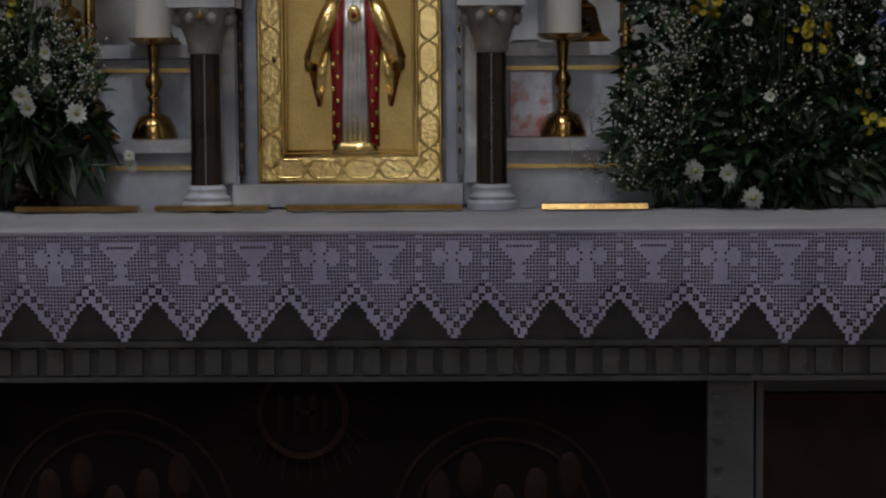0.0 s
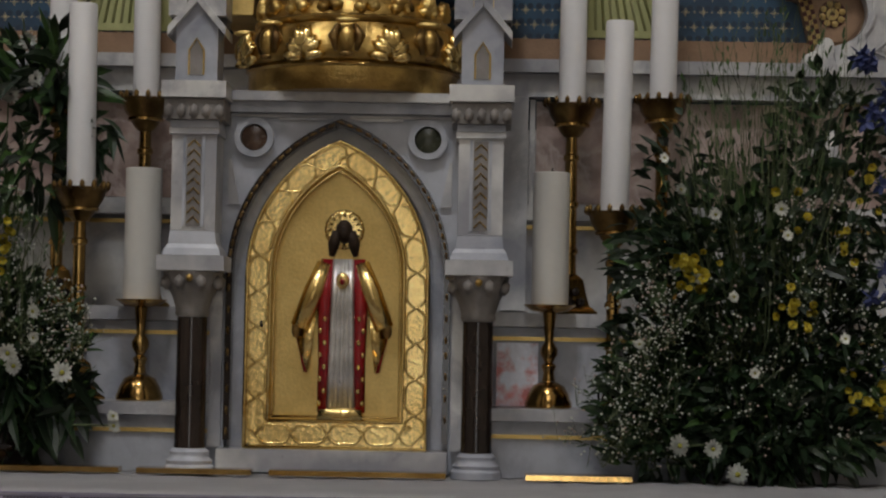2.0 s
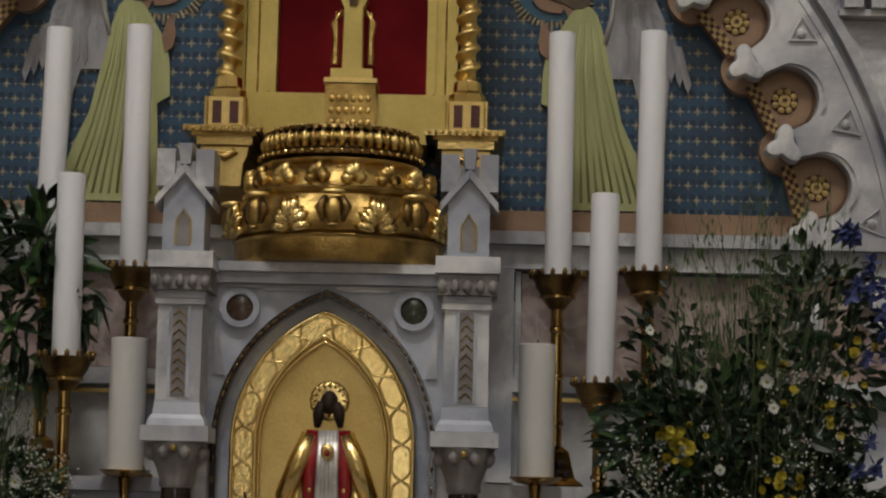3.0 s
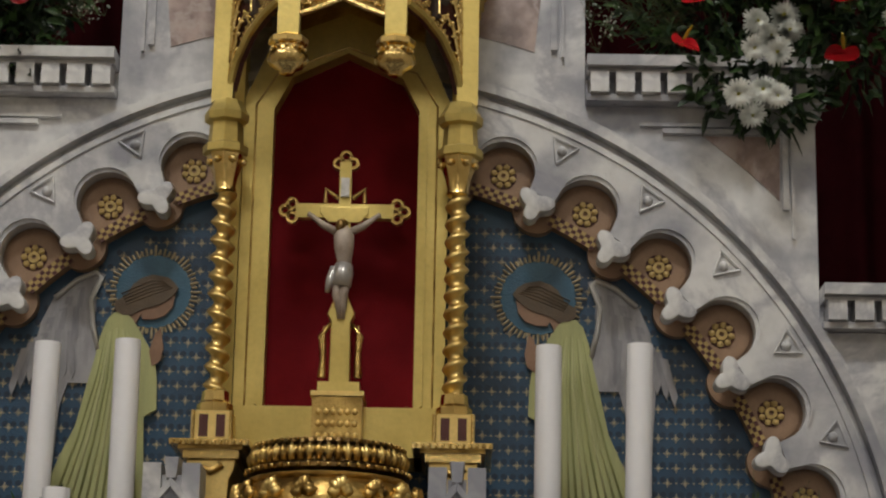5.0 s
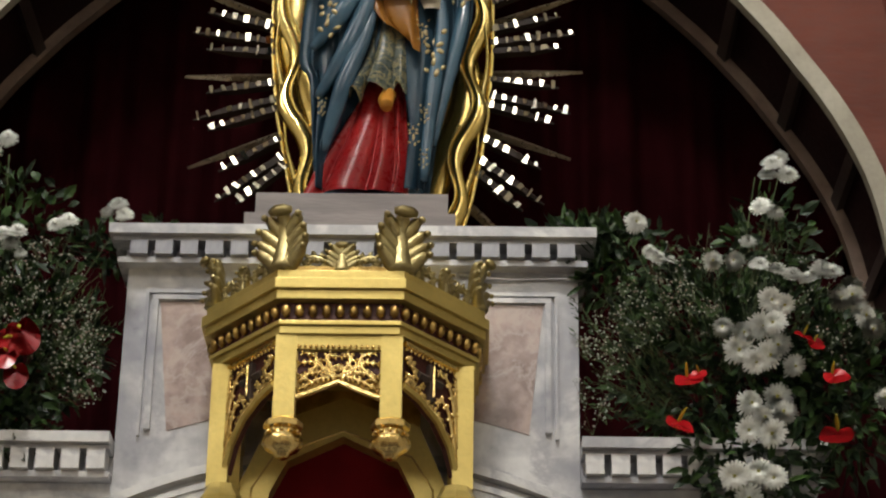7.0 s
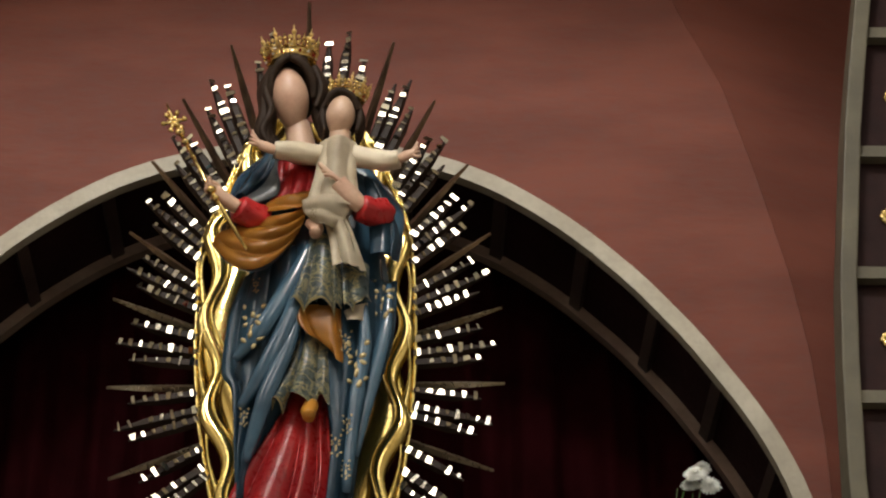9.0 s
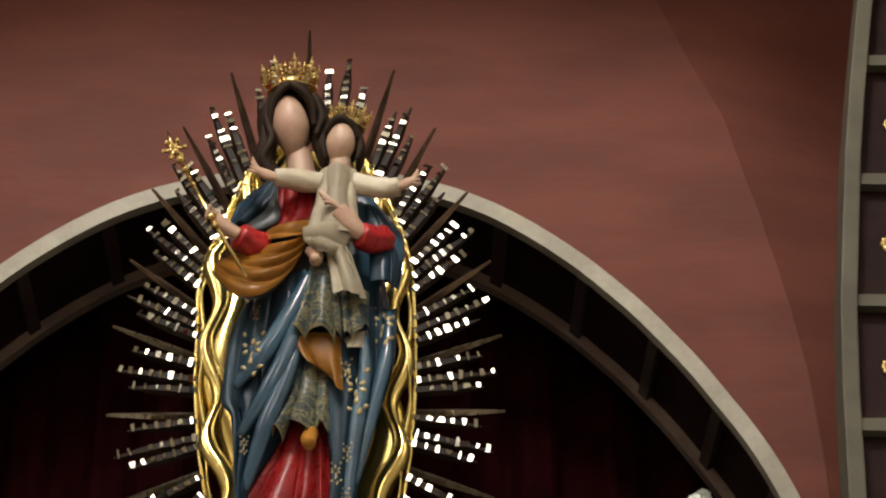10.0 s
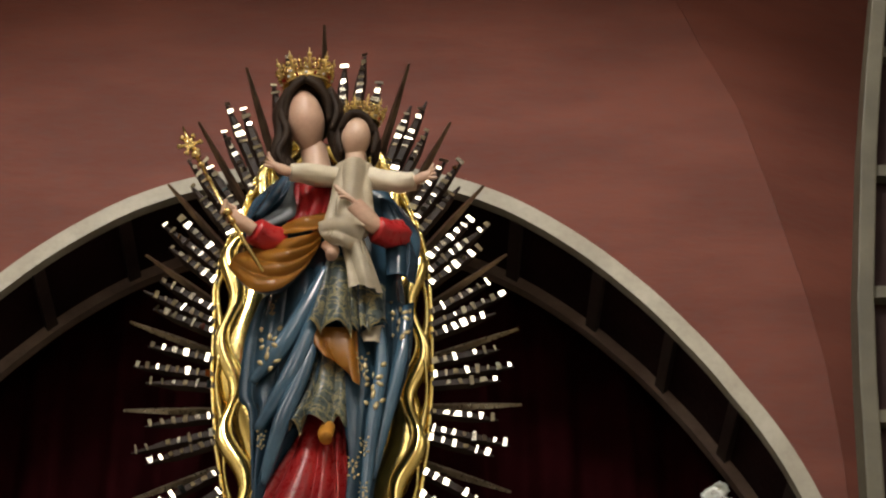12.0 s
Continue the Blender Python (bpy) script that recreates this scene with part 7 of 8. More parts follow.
# crowns and sceptre
def crown(name, cx, cy, z, r, h, lean, label):
    top = thing(name, (cx, cy, z), label, "crown")
    m = Matrix.Translation((cx, cy, z)) @ Euler((radians(10), radians(lean), 0)).to_matrix().to_4x4()
    bm = lathe(B(), [(r, 0), (r * 1.04, h * 0.06), (r, h * 0.1), (r * 1.0, h * 0.24), (r * 1.05, h * 0.28), (r * 1.02, h * 0.33), (r * 0.9, h * 0.30)], seg=32)
    bmesh.ops.transform(bm, matrix=m, verts=bm.verts[:])
    part("circlet", bm, BRIGHTGOLD, top, smooth=50)
    for k in range(18):
        a = 2 * math.pi * k / 18
        big = k % 2 == 0
        hh = h * (1.0 if big else 0.72)
        bm = B()
        s = r * 0.16
        c, q = math.cos(a), math.sin(a)
        tube(bm, [(r * c, r * q, h * 0.3), (r * 1.1 * c, r * 1.1 * q, hh * 0.6), (r * 1.24 * c, r * 1.24 * q, hh)], [s * 0.5, s * 0.45, s * 0.15], 5)
        ball(bm, (r * 1.18 * c, r * 1.18 * q, hh * 0.78), s * 0.7)
        for sg in (-1, 1):
            ball(bm, (r * 1.12 * c - sg * s * 1.1 * q, r * 1.12 * q + sg * s * 1.1 * c, hh * 0.62), s * 0.6)
            ball(bm, (r * 1.08 * c - sg * s * 0.9 * q, r * 1.08 * q + sg * s * 0.9 * c, hh * 0.42), s * 0.5)
        bmesh.ops.transform(bm, matrix=m, verts=bm.verts[:])
        part("fleuron", bm, GOLD if big else BRIGHTGOLD, top, smooth=True)
    for k in range(16):
        a = 2 * math.pi * k / 16
        p = m @ Vector((r * 1.03 * math.cos(a), r * 1.03 * math.sin(a), h * 0.17))
        part("stone", ball(B(), p, r * 0.06), ENAMEL if k % 2 else SILVER, top, smooth=True)


crown("crown", -0.024, 0.16, 6.040, 0.080, 0.098, -6, "tall pierced golden crown on the statue")
crown("crown", 0.166, 0.06, 5.822, 0.056, 0.072, 8, "small pierced golden crown on the child")
sc = thing("sceptre", (-0.13, -0.03, 5.20), "slim golden sceptre held by the statue", "sceptre")
part("rod", tube(B(), [(-0.125, -0.02, 5.195), (-0.24, -0.045, 5.39), (-0.366, -0.05, 5.64)], [0.006, 0.007, 0.006], 8), BRIGHTGOLD, sc, smooth=True)
for t, r in ((0.0, 0.012), (0.10, 0.016), (0.22, 0.013), (0.40, 0.010), (0.80, 0.018), (0.90, 0.013)):
    part("knop", ball(B(), (-0.366 + 0.155 * t, -0.05, 5.64 - 0.31 * t), r, 2, (1, 1, 0.8)), BRIGHTGOLD, sc, smooth=True)
bm = B()
for k in range(6):
    a = 2 * math.pi * k / 6 + 0.3
    tube(bm, [(-0.372, -0.05, 5.65), (-0.372 + 0.030 * math.cos(a), -0.05, 5.65 + 0.030 * math.sin(a))], [0.009, 0.005], 6)
    ball(bm, (-0.372 + 0.034 * math.cos(a), -0.052, 5.65 + 0.034 * math.sin(a)), 0.0095, 1)
tube(bm, [(-0.372, -0.05, 5.65), (-0.398, -0.055, 5.715)], [0.008, 0.003], 6)
part("star_head", bm, BRIGHTGOLD, sc, smooth=True)

# ---- mandorla with wavy flames, rays and mirror facets ----
man = thing("mandorla", (0.045, 0.40, 4.42), "gilded flame mandorla with long rays and mirror facets", "mandorla")
MZ = [(4.40, -0.200, 0.300), (4.52, -0.219, 0.332), (4.673, -0.250, 0.361), (4.81, -0.276, 0.379), (4.97, -0.294, 0.390), (5.07, -0.304, 0.394), (5.27, -0.307, 0.393), (5.39, -0.314, 0.387), (5.53, -0.299, 0.377),
      (5.66, -0.251, 0.345), (5.865, -0.190, 0.268), (5.99, -0.124, 0.188), (6.10, -0.07, 0.13)]


def man_x(z, k):
    return float(np.interp(z, [p[0] for p in MZ], [p[k] for p in MZ]))


def ribbon(k, sx, mid, half, y, zs):
    """A rounded upright ribbon whose distance from the rim is mid(z) and whose half width is half(z)."""
    bm = B()
    prev = None
    for z in zs:
        x = man_x(z, k) - sx * mid(z)
        w = half(z)
        row = [bm.verts.new((x + w * u, y(z) - 0.022 * math.sqrt(max(0.0, 1 - u * u)), z)) for u in (-1, -0.8, -0.45, 0, 0.45, 0.8, 1)]
        row += [bm.verts.new((x + w, y(z) + 0.012, z)), bm.verts.new((x - w, y(z) + 0.012, z))]
        if prev:
            for j in range(9):
                bm.faces.new((prev[j], prev[(j + 1) % 9], row[(j + 1) % 9], row[j]))
        else:
            bm.faces.new(row)
        prev = row
    bm.faces.new(prev[::-1])
    return bm


WAVE = 2 * math.pi / 0.335
for k, sx in ((1, -1), (2, 1)):
    zs = [4.41 + 0.0125 * i for i in range(126)]
    ph = WAVE * 5.36 if sx < 0 else WAVE * 5.33
    part("outer_rim", tube(B(), [(man_x(z, k), 0.40, z) for z in zs], 0.0075, 8), FLAMEGOLD, man, smooth=True)
    # two strands that part round pointed openings and join again
    part("flame_band", ribbon(k, sx, lambda z: 0.050 + 0.024 * math.cos(WAVE * z - ph), lambda z: 0.026 + 0.007 * math.sin(WAVE * z - ph), lambda z: 0.385 + 0.012 * math.sin(9 * z), zs), FLAMEGOLD, man, "wavy polished gold band", smooth=True)
    part("flame_band", ribbon(k, sx, lambda z: 0.020 - 0.006 * math.cos(WAVE * z - ph), lambda z: 0.010 + 0.004 * math.cos(WAVE * z - ph + 2.4), lambda z: 0.395, zs), FLAMEGOLD, man, "wavy polished gold band", smooth=True)
    part("flame_line", tube(B(), [(man_x(z, k) - sx * (0.076 + 0.026 * math.cos(WAVE * z - ph - 0.3)), 0.372, z) for z in zs[:-6]], 0.0045, 6), FLAMEGOLD, man, smooth=True)
    # rolled inner leaves that swing behind the robe
    part("inner_flame", ribbon(k, sx, lambda z: 0.100 + 0.030 * math.cos(WAVE * 0.5 * z - ph * 0.5 + sx), lambda z: 0.056 + 0.012 * math.sin(WAVE * 0.5 * z + sx), lambda z: 0.410 + 0.010 * math.sin(7 * z), zs), FLAMEGOLD, man, "broad polished gold leaf", smooth=True)
    # flame tips curling beside the shoulders
    part("flame_tip", tube(B(), [(sx * 0.10 + 0.04, 0.38, 5.80), (sx * 0.155 + 0.04, 0.365, 5.86), (sx * 0.150 + 0.035, 0.35, 5.94), (sx * 0.135 + 0.03, 0.34, 6.02), (sx * 0.125 + 0.03, 0.34, 6.055)], [0.030, 0.034, 0.026, 0.014, 0.003], 8), FLAMEGOLD, man, smooth=True)
bm = B()
plate = []
for i in range(41):
    z = 4.41 + 0.04 * i
    a, b = man_x(z, 1) + 0.085, man_x(z, 2) - 0.085
    plate.append([bm.verts.new((a + (b - a) * j / 24, 0.445 + 0.010 * math.sin(z * 17 + j * 0.5), z)) for j in range(25)])
for p, q in zip(plate, plate[1:]):
    for j in range(24):
        bm.faces.new((p[j], p[j + 1], q[j + 1], q[j]))
bmesh.ops.solidify(bm, geom=bm.faces[:], thickness=0.01)
part("back_plate", bm, RAYDARK, man, "dark back board", smooth=True)

RAYS = [(-0.49, 5.813), (-0.544, 5.529), (-0.578, 5.272), (-0.573, 4.946), (-0.542, 4.625), (-0.403, 6.074), (-0.251, 6.31), (0.014, 6.504), (0.313, 6.332), (0.456, 6.081),
        (0.566, 5.817), (0.639, 5.541), (0.672, 5.255), (0.676, 4.975), (0.636, 4.667), (-0.40, 4.36), (0.50, 4.32)]
RC = (0.045, 5.12)


def aim_from(x, z):
    """Rays fan out flatter at the sides than from one middle point."""
    return RC[0] + (x - RC[0]) * 0.10, 5.0 + (z - 5.0) * 0.30


for x, z in RAYS:
    ax, az = aim_from(x, z)
    u = Vector((x - ax, 0, z - az)).normalized()
    t = 0.0
    px, pz = x, z
    while t < 0.6 and (pz > 6.10 or pz < 4.42 or not man_x(max(4.42, min(6.1, pz)), 1) < px < man_x(max(4.42, min(6.1, pz)), 2)):
        t += 0.01
        px, pz = x - u.x * t, z - u.z * t
    side = Vector((-u.z, 0, u.x))
    b, e = Vector((px, 0.44, pz)), Vector((x, 0.40, z))
    bm = B()
    tube(bm, [b, b.lerp(e, 0.5), e], [0.016, 0.013, 0.005], 4)
    # lower rays get the paler gilt: their brighter gleam is in the colour
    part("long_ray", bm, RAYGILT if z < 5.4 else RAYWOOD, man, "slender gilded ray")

# short rays set with mirror facets, between the long ones
order = sorted(RAYS, key=lambda p: math.atan2(p[0] - RC[0], p[1] - 5.25))
rf = random.Random(8)
for (x0, z0), (x1, z1) in zip(order, order[1:] + order[:1]):
    if z0 < 4.5 and z1 < 4.5:
        continue
    for f, reach in ((0.27, 0.90), (0.5, 0.97), (0.73, 0.90)):
        tx, tz = x0 + (x1 - x0) * f, z0 + (z1 - z0) * f
        tx, tz = RC[0] + (tx - RC[0]) * reach, 5.2 + (tz - 5.2) * reach
        ax, az = aim_from(tx, tz)
        u = Vector((tx - ax, 0, tz - az)).normalized()
        t, px, pz = 0.0, tx, tz
        while t < 0.5 and (pz > 6.10 or pz < 4.42 or not man_x(max(4.42, min(6.1, pz)), 1) < px < man_x(max(4.42, min(6.1, pz)), 2)):
            t += 0.01
            px, pz = tx - u.x * t, tz - u.z * t
        side = Vector((-u.z, 0, u.x))
        L = max(0.06, t)
        b = Vector((tx, 0.41, tz)) - u * L
        bm = B()
        tube(bm, [b, b + u * L * 0.6, b + u * L], [0.020, 0.019, 0.004], 6)
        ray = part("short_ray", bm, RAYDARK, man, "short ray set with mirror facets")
        n = max(2, int(L / 0.032))
        for k in range(n):
            p = b + u * (L * (k + 0.5) / n) + Vector((0, -0.022, 0))
            lit = rf.random() < (0.84 if tz < 5.7 else 0.42)
            if not lit and rf.random() < 0.35:
                continue
            w, h = 0.0150 * rf.uniform(0.45, 1.1), L / n * 0.30 * rf.uniform(0.35, 1.1)
            tip = Euler((radians(rf.gauss(6.1 + 5.5 * (p.z - 5.0), 2.7) if lit else rf.uniform(-20, 34)), radians(rf.uniform(-8, 8)), radians(rf.gauss(0, 2.8) if lit else rf.uniform(-28, 28)))).to_matrix()
            vs = [p + tip @ (side * w * a + u * h * c) for a, c in ((-1, -0.9 + rf.uniform(-0.3, 0.5)), (1, -1 + rf.uniform(-0.2, 0.6)), (0.9, 1 - rf.uniform(0, 0.6)), (-0.9, 0.9 - rf.uniform(-0.3, 0.5)))]
            q = B()
            o = Vector((0, 0.004, 0))
            v4, v8 = [q.verts.new(v) for v in vs], [q.verts.new(v + o) for v in vs]
            q.faces.new(v4), q.faces.new(v8[::-1])
            for m in range(4):
                q.faces.new((v4[m], v8[m], v8[(m + 1) % 4], v4[(m + 1) % 4]))
            part("mirror_facet", q, MIRRORS, ray)

# the whole figure group stands a little larger and further back on its plinth
GROW = Matrix.Translation(EYE) @ Matrix.Scale(1.025, 4) @ Matrix.Translation(-EYE)
for ob in list(scene.objects):
    root = ob
    while root.parent:
        root = root.parent
    if ob.type == "MESH" and root.name.split(".")[0] in ("crowned_statue", "crown", "sceptre", "mandorla"):
        ob.data.transform(GROW)

# a thin cable hanging below the top cornice
cable = tube(B(), [(0.30 + 0.042 * i, -0.012 - 0.004 * math.sin(i), 4.088 - 0.012 * math.sin(i * 0.5) - 0.0016 * max(0, i - 4) ** 2) for i in range(9)], 0.0035, 6)
tagged(obj("cable", cable, SILVER, True), "thin silvery cable pinned below the cornice", "cable")

# ---- flowers ----
def leaf_into(bm, base, way, long, wide, rnd, droop=0.3):
    way = Vector(way).normalized()
    side = way.cross(Vector((rnd.uniform(-1, 1), rnd.uniform(-1, 0.2), rnd.uniform(-0.3, 1)))).normalized()
    up = side.cross(way)
    b = Vector(base)
    m1 = b + way * long * 0.35
    m2 = b + way * long * 0.7 - Vector((0, 0, droop * long * 0.2))
    t = b + way * long - Vector((0, 0, droop * long * 0.5))
    v = [bm.verts.new(p) for p in (b, m1 + side * wide, m1 - up * wide * 0.3, m1 - side * wide, m2 + side * wide * 0.75, m2 - up * wide * 0.25, m2 - side * wide * 0.75, t)]
    for f in ((0, 1, 2), (0, 2, 3), (1, 4, 5, 2), (2, 5, 6, 3), (4, 7, 5), (5, 7, 6)):
        bm.faces.new([v[i] for i in f])


def dot_into(bm, p, r):
    p = Vector(p)
    v = [bm.verts.new(p + Vector(d) * r) for d in ((1, 0, 0), (-1, 0, 0), (0, 1, 0), (0, -1, 0), (0, 0, 1), (0, 0, -1))]
    for a, b, c in ((0, 2, 4), (2, 1, 4), (1, 3, 4), (3, 0, 4), (2, 0, 5), (1, 2, 5), (3, 1, 5), (0, 3, 5)):
        bm.faces.new((v[a], v[b], v[c]))


def petal_ring(bm, n, r0, r1, w, z, rise, rnd, slot=0):
    for i in range(n):
        a = 2 * math.pi * (i + rnd.uniform(-0.2, 0.2)) / n
        c, s = math.cos(a), math.sin(a)
        rr = r1 * rnd.uniform(0.86, 1.08)
        pts = [(r0 * c, r0 * s, z), ((r0 + rr) / 2 * c - w * s, (r0 + rr) / 2 * s + w * c, z + rise * 0.6), (rr * c - w * 0.5 * s, rr * s + w * 0.5 * c, z + rise), (rr * c + w * 0.5 * s, rr * s - w * 0.5 * c, z + rise), ((r0 + rr) / 2 * c + w * s, (r0 + rr) / 2 * s - w * c, z + rise * 0.6)]
        bm.faces.new([bm.verts.new(p) for p in pts]).material_index = slot


def nearer(x, z, y, y0=-0.1):
    """The place in the plane y that hides (x, y0, z) from the nave."""
    f = (EYE.y - y) / (EYE.y - y0)
    return (EYE.x + (x - EYE.x) * f, y, EYE.z + (z - EYE.z) * f)


fr = random.Random(21)
bm = B()
petal_ring(bm, 22, 0.004, 0.034, 0.0038, 0.000, -0.006, fr)
petal_ring(bm, 18, 0.004, 0.030, 0.0038, 0.003, 0.002, fr)
petal_ring(bm, 14, 0.003, 0.022, 0.0034, 0.006, 0.007, fr)
petal_ring(bm, 9, 0.002, 0.013, 0.0030, 0.008, 0.010, fr)
MUM = bpy.data.meshes.new("chrysanthemum")
bmesh.ops.solidify(bm, geom=bm.faces[:], thickness=0.0006)
bm.to_mesh(MUM), MUM.materials.append(PETAL)
bm = B()
petal_ring(bm, 13, 0.005, 0.027, 0.0052, 0.000, 0.003, fr)
petal_ring(bm, 9, 0.004, 0.021, 0.005, 0.003, 0.006, fr)
DAISY = bpy.data.meshes.new("daisy")
bmesh.ops.solidify(bm, geom=bm.faces[:], thickness=0.0006)
bm.to_mesh(DAISY), DAISY.materials.append(PETAL)
bm = ball(B(), (0, 0, 0.006), 0.0062, 2, (1, 1, 0.7))
HEART = bpy.data.meshes.new("flower_heart")
bm.to_mesh(HEART), HEART.materials.append(GREENHEART)
bm = B()
petal_ring(bm, 12, 0.002, 0.016, 0.0036, 0.000, 0.004, fr)
petal_ring(bm, 8, 0.002, 0.011, 0.0034, 0.003, 0.007, fr)
YEL = bpy.data.meshes.new("yellow_flower")
bmesh.ops.solidify(bm, geom=bm.faces[:], thickness=0.0006)
bm.to_mesh(YEL), YEL.materials.append(YELLOW)
bm = B()
heart = []
for i in range(24):
    a = 2 * math.pi * i / 24
    r = 0.040 * (1 - 0.35 * math.sin(a)) * (1 - 0.35 * max(0, math.cos(a - math.pi / 2)) ** 6)
    heart.append((r * math.cos(a) * 0.9, r * math.sin(a) * 1.15))
c0 = bm.verts.new((0, 0, -0.006))
rim = [bm.verts.new((x, y, 0.004 * math.sin(3 * math.atan2(y, x)))) for x, y in heart]
for i in range(24):
    bm.faces.new((c0, rim[i], rim[(i + 1) % 24]))
bmesh.ops.solidify(bm, geom=bm.faces[:], thickness=0.0014)
SPATHE = bpy.data.meshes.new("red_spathe")
bm.to_mesh(SPATHE), SPATHE.materials.append(REDPETAL)
bm = tube(B(), [(0, 0.01, 0), (0, 0.004, 0.022), (0, -0.006, 0.045)], [0.004, 0.0045, 0.002], 7)
SPADIX = bpy.data.meshes.new("spadix")
bm.to_mesh(SPADIX), SPADIX.materials.append(YELLOW)
bm = B()
for i in range(6):
    a = math.pi * i / 3
    leaf_into(bm, (0, 0, 0), (math.cos(a), math.sin(a), 0.5 if i % 2 else -0.2), 0.045, 0.014, fr, 0.3)
IRIS = bpy.data.meshes.new("blue_flower")
bm.to_mesh(IRIS), IRIS.materials.append(BLUEPETAL)


def bloom(data, name, at, size, parent, rnd, inner=None, inner_name="", turn=None):
    """A flower head facing the nave, with its heart as a part of its own."""
    m = Matrix.Translation(at) @ (turn or Euler((radians(rnd.uniform(60, 118)), radians(rnd.uniform(-30, 30)), radians(rnd.uniform(-35, 35)))).to_matrix().to_4x4()) @ Matrix.Diagonal((size, size, size, 1))
    ob = new(name, data)
    ob.parent, ob.matrix_parent_inverse = parent, parent.matrix_world.inverted()
    ob.matrix_world = m
    if inner:
        h = new(inner_name, inner)
        h.parent = ob
    return ob


def arrangement(name, foot, label, seed, leaves, fronds, dots, stems, dark=0.6, leaf=(0.05, 0.012), group="flower arrangements"):
    """Flowers from a foot: leaves, fronds and dots are lists of (middle, half sizes, how many)."""
    rnd = random.Random(seed)
    top = thing(name, foot, label, "flowers", group)
    foot = Vector(foot)

    def spot(c, h, edge=0.0):
        while True:
            p = Vector((rnd.uniform(-1, 1), rnd.uniform(-1, 1), rnd.uniform(-1, 1)))
            if edge < p.length <= 1:
                return Vector((c[0] + p.x * h[0], c[1] + p.y * h[1], c[2] + p.z * h[2])), p
    green, deep, twig = B(), B(), B()
    for c, h, n in leaves:
        for i in range(n):
            p, out = spot(c, h)
            way = out + Vector((0, -0.35, 0.25)) + Vector((rnd.gauss(0, 0.5), rnd.gauss(0, 0.4), rnd.gauss(0, 0.5)))
            leaf_into(deep if rnd.random() < dark else green, p, way, leaf[0] * rnd.uniform(0.6, 1.5), leaf[1] * rnd.uniform(0.6, 1.3), rnd, rnd.uniform(0, 0.8))
    for c, h, n in fronds:
        for i in range(n):
            p, out = spot(c, h)
            q = foot.lerp(p, rnd.uniform(0.3, 0.6)) + Vector((rnd.gauss(0, 0.03), 0, rnd.gauss(0, 0.02)))
            bend = Vector((rnd.gauss(0, 0.035), rnd.gauss(0, 0.015), rnd.uniform(-0.01, 0.03)))
            tube(twig, [q, q.lerp(p, 0.35) + bend * 0.8, q.lerp(p, 0.7) + bend, p], [0.0014, 0.0012, 0.0009, 0.0006], 3)
            for k in range(rnd.randint(4, 9)):
                u = rnd.uniform(0.35, 1.0)
                leaf_into(green, q.lerp(p, u), (p - q) + Vector((rnd.gauss(0, 0.08), rnd.gauss(0, 0.05), rnd.gauss(0, 0.08))), rnd.uniform(0.014, 0.032), 0.0032, rnd, 0.2)
    white = B()
    pinkish = B()
    for c, h, n in dots:
        k = 0
        while k < n:
            p, out = spot(c, h)
            hub = p - Vector((rnd.gauss(0, 0.012), 0, 0.03))
            for m in range(rnd.randint(4, 11)):
                q = p + Vector((rnd.gauss(0, 0.021), rnd.gauss(0, 0.014), rnd.gauss(0, 0.021)))
                dot_into(pinkish if rnd.random() < 0.25 else white, q, rnd.uniform(0.0014, 0.0042))
                if rnd.random() < 0.6:
                    tube(twig, [hub, q], 0.0005, 3)
                k += 1
    for c in stems:
        tube(twig, [foot, foot.lerp(Vector(c), 0.5) + Vector((0, -0.02, 0.05)), c], [0.003, 0.0022, 0.0016], 4)
    tagged(part("foliage", green, LEAF, top, "fresh green leaves"), kind="stuff")
    tagged(part("dark_foliage", deep, DARKLEAF, top, "dark green leaves"), kind="stuff")
    tagged(part("stem_tangle", twig, STEM, top, "thin green stems"), kind="stuff")
    if dots:
        tagged(part("blossom_cloud", white, TINY, top, "clouds of tiny white blossoms"), kind="stuff")
        tagged(part("faded_blossom_cloud", pinkish, PINKTINY, top, "faded tiny blossoms"), kind="stuff")
    return top, rnd


# on the altar, right of the tabernacle
AY = -0.56
big, rnd = arrangement("altar_bouquet", (0.97, AY + 0.02, 1.238), "large wild bouquet of white, yellow and blue flowers on the altar", 4,
    [((0.97, AY + 0.06, 1.50), (0.36, 0.10, 0.24), 2300), ((0.90, AY + 0.02, 1.75), (0.30, 0.09, 0.16), 700), ((1.12, AY + 0.05, 1.95), (0.16, 0.09, 0.26), 420), ((0.74, AY, 1.38), (0.16, 0.06, 0.14), 380), ((0.80, -0.30, 1.95), (0.10, 0.04, 0.16), 120), ((1.0, AY - 0.05, 1.36), (0.24, 0.04, 0.10), 420)],
    [((1.0, AY, 2.16), (0.27, 0.08, 0.24), 130), ((0.85, AY, 1.85), (0.24, 0.06, 0.15), 60), ((0.62, AY - 0.03, 1.42), (0.12, 0.03, 0.16), 45)],
    [((0.64, AY - 0.07, 1.40), (0.15, 0.05, 0.15), 340), ((0.80, AY - 0.08, 1.55), (0.20, 0.05, 0.20), 240), ((1.08, AY - 0.08, 1.52), (0.20, 0.05, 0.22), 300), ((1.1, AY - 0.05, 1.80), (0.16, 0.05, 0.18), 140), ((0.70, AY - 0.07, 1.62), (0.07, 0.04, 0.12), 180)],
    [(0.762, AY - 0.1, 1.32), (0.84, AY - 0.1, 1.315), (0.89, AY - 0.1, 1.262), (1.2, AY, 1.9), (1.19, AY, 2.15), (1.03, AY, 1.63)], dark=0.9)
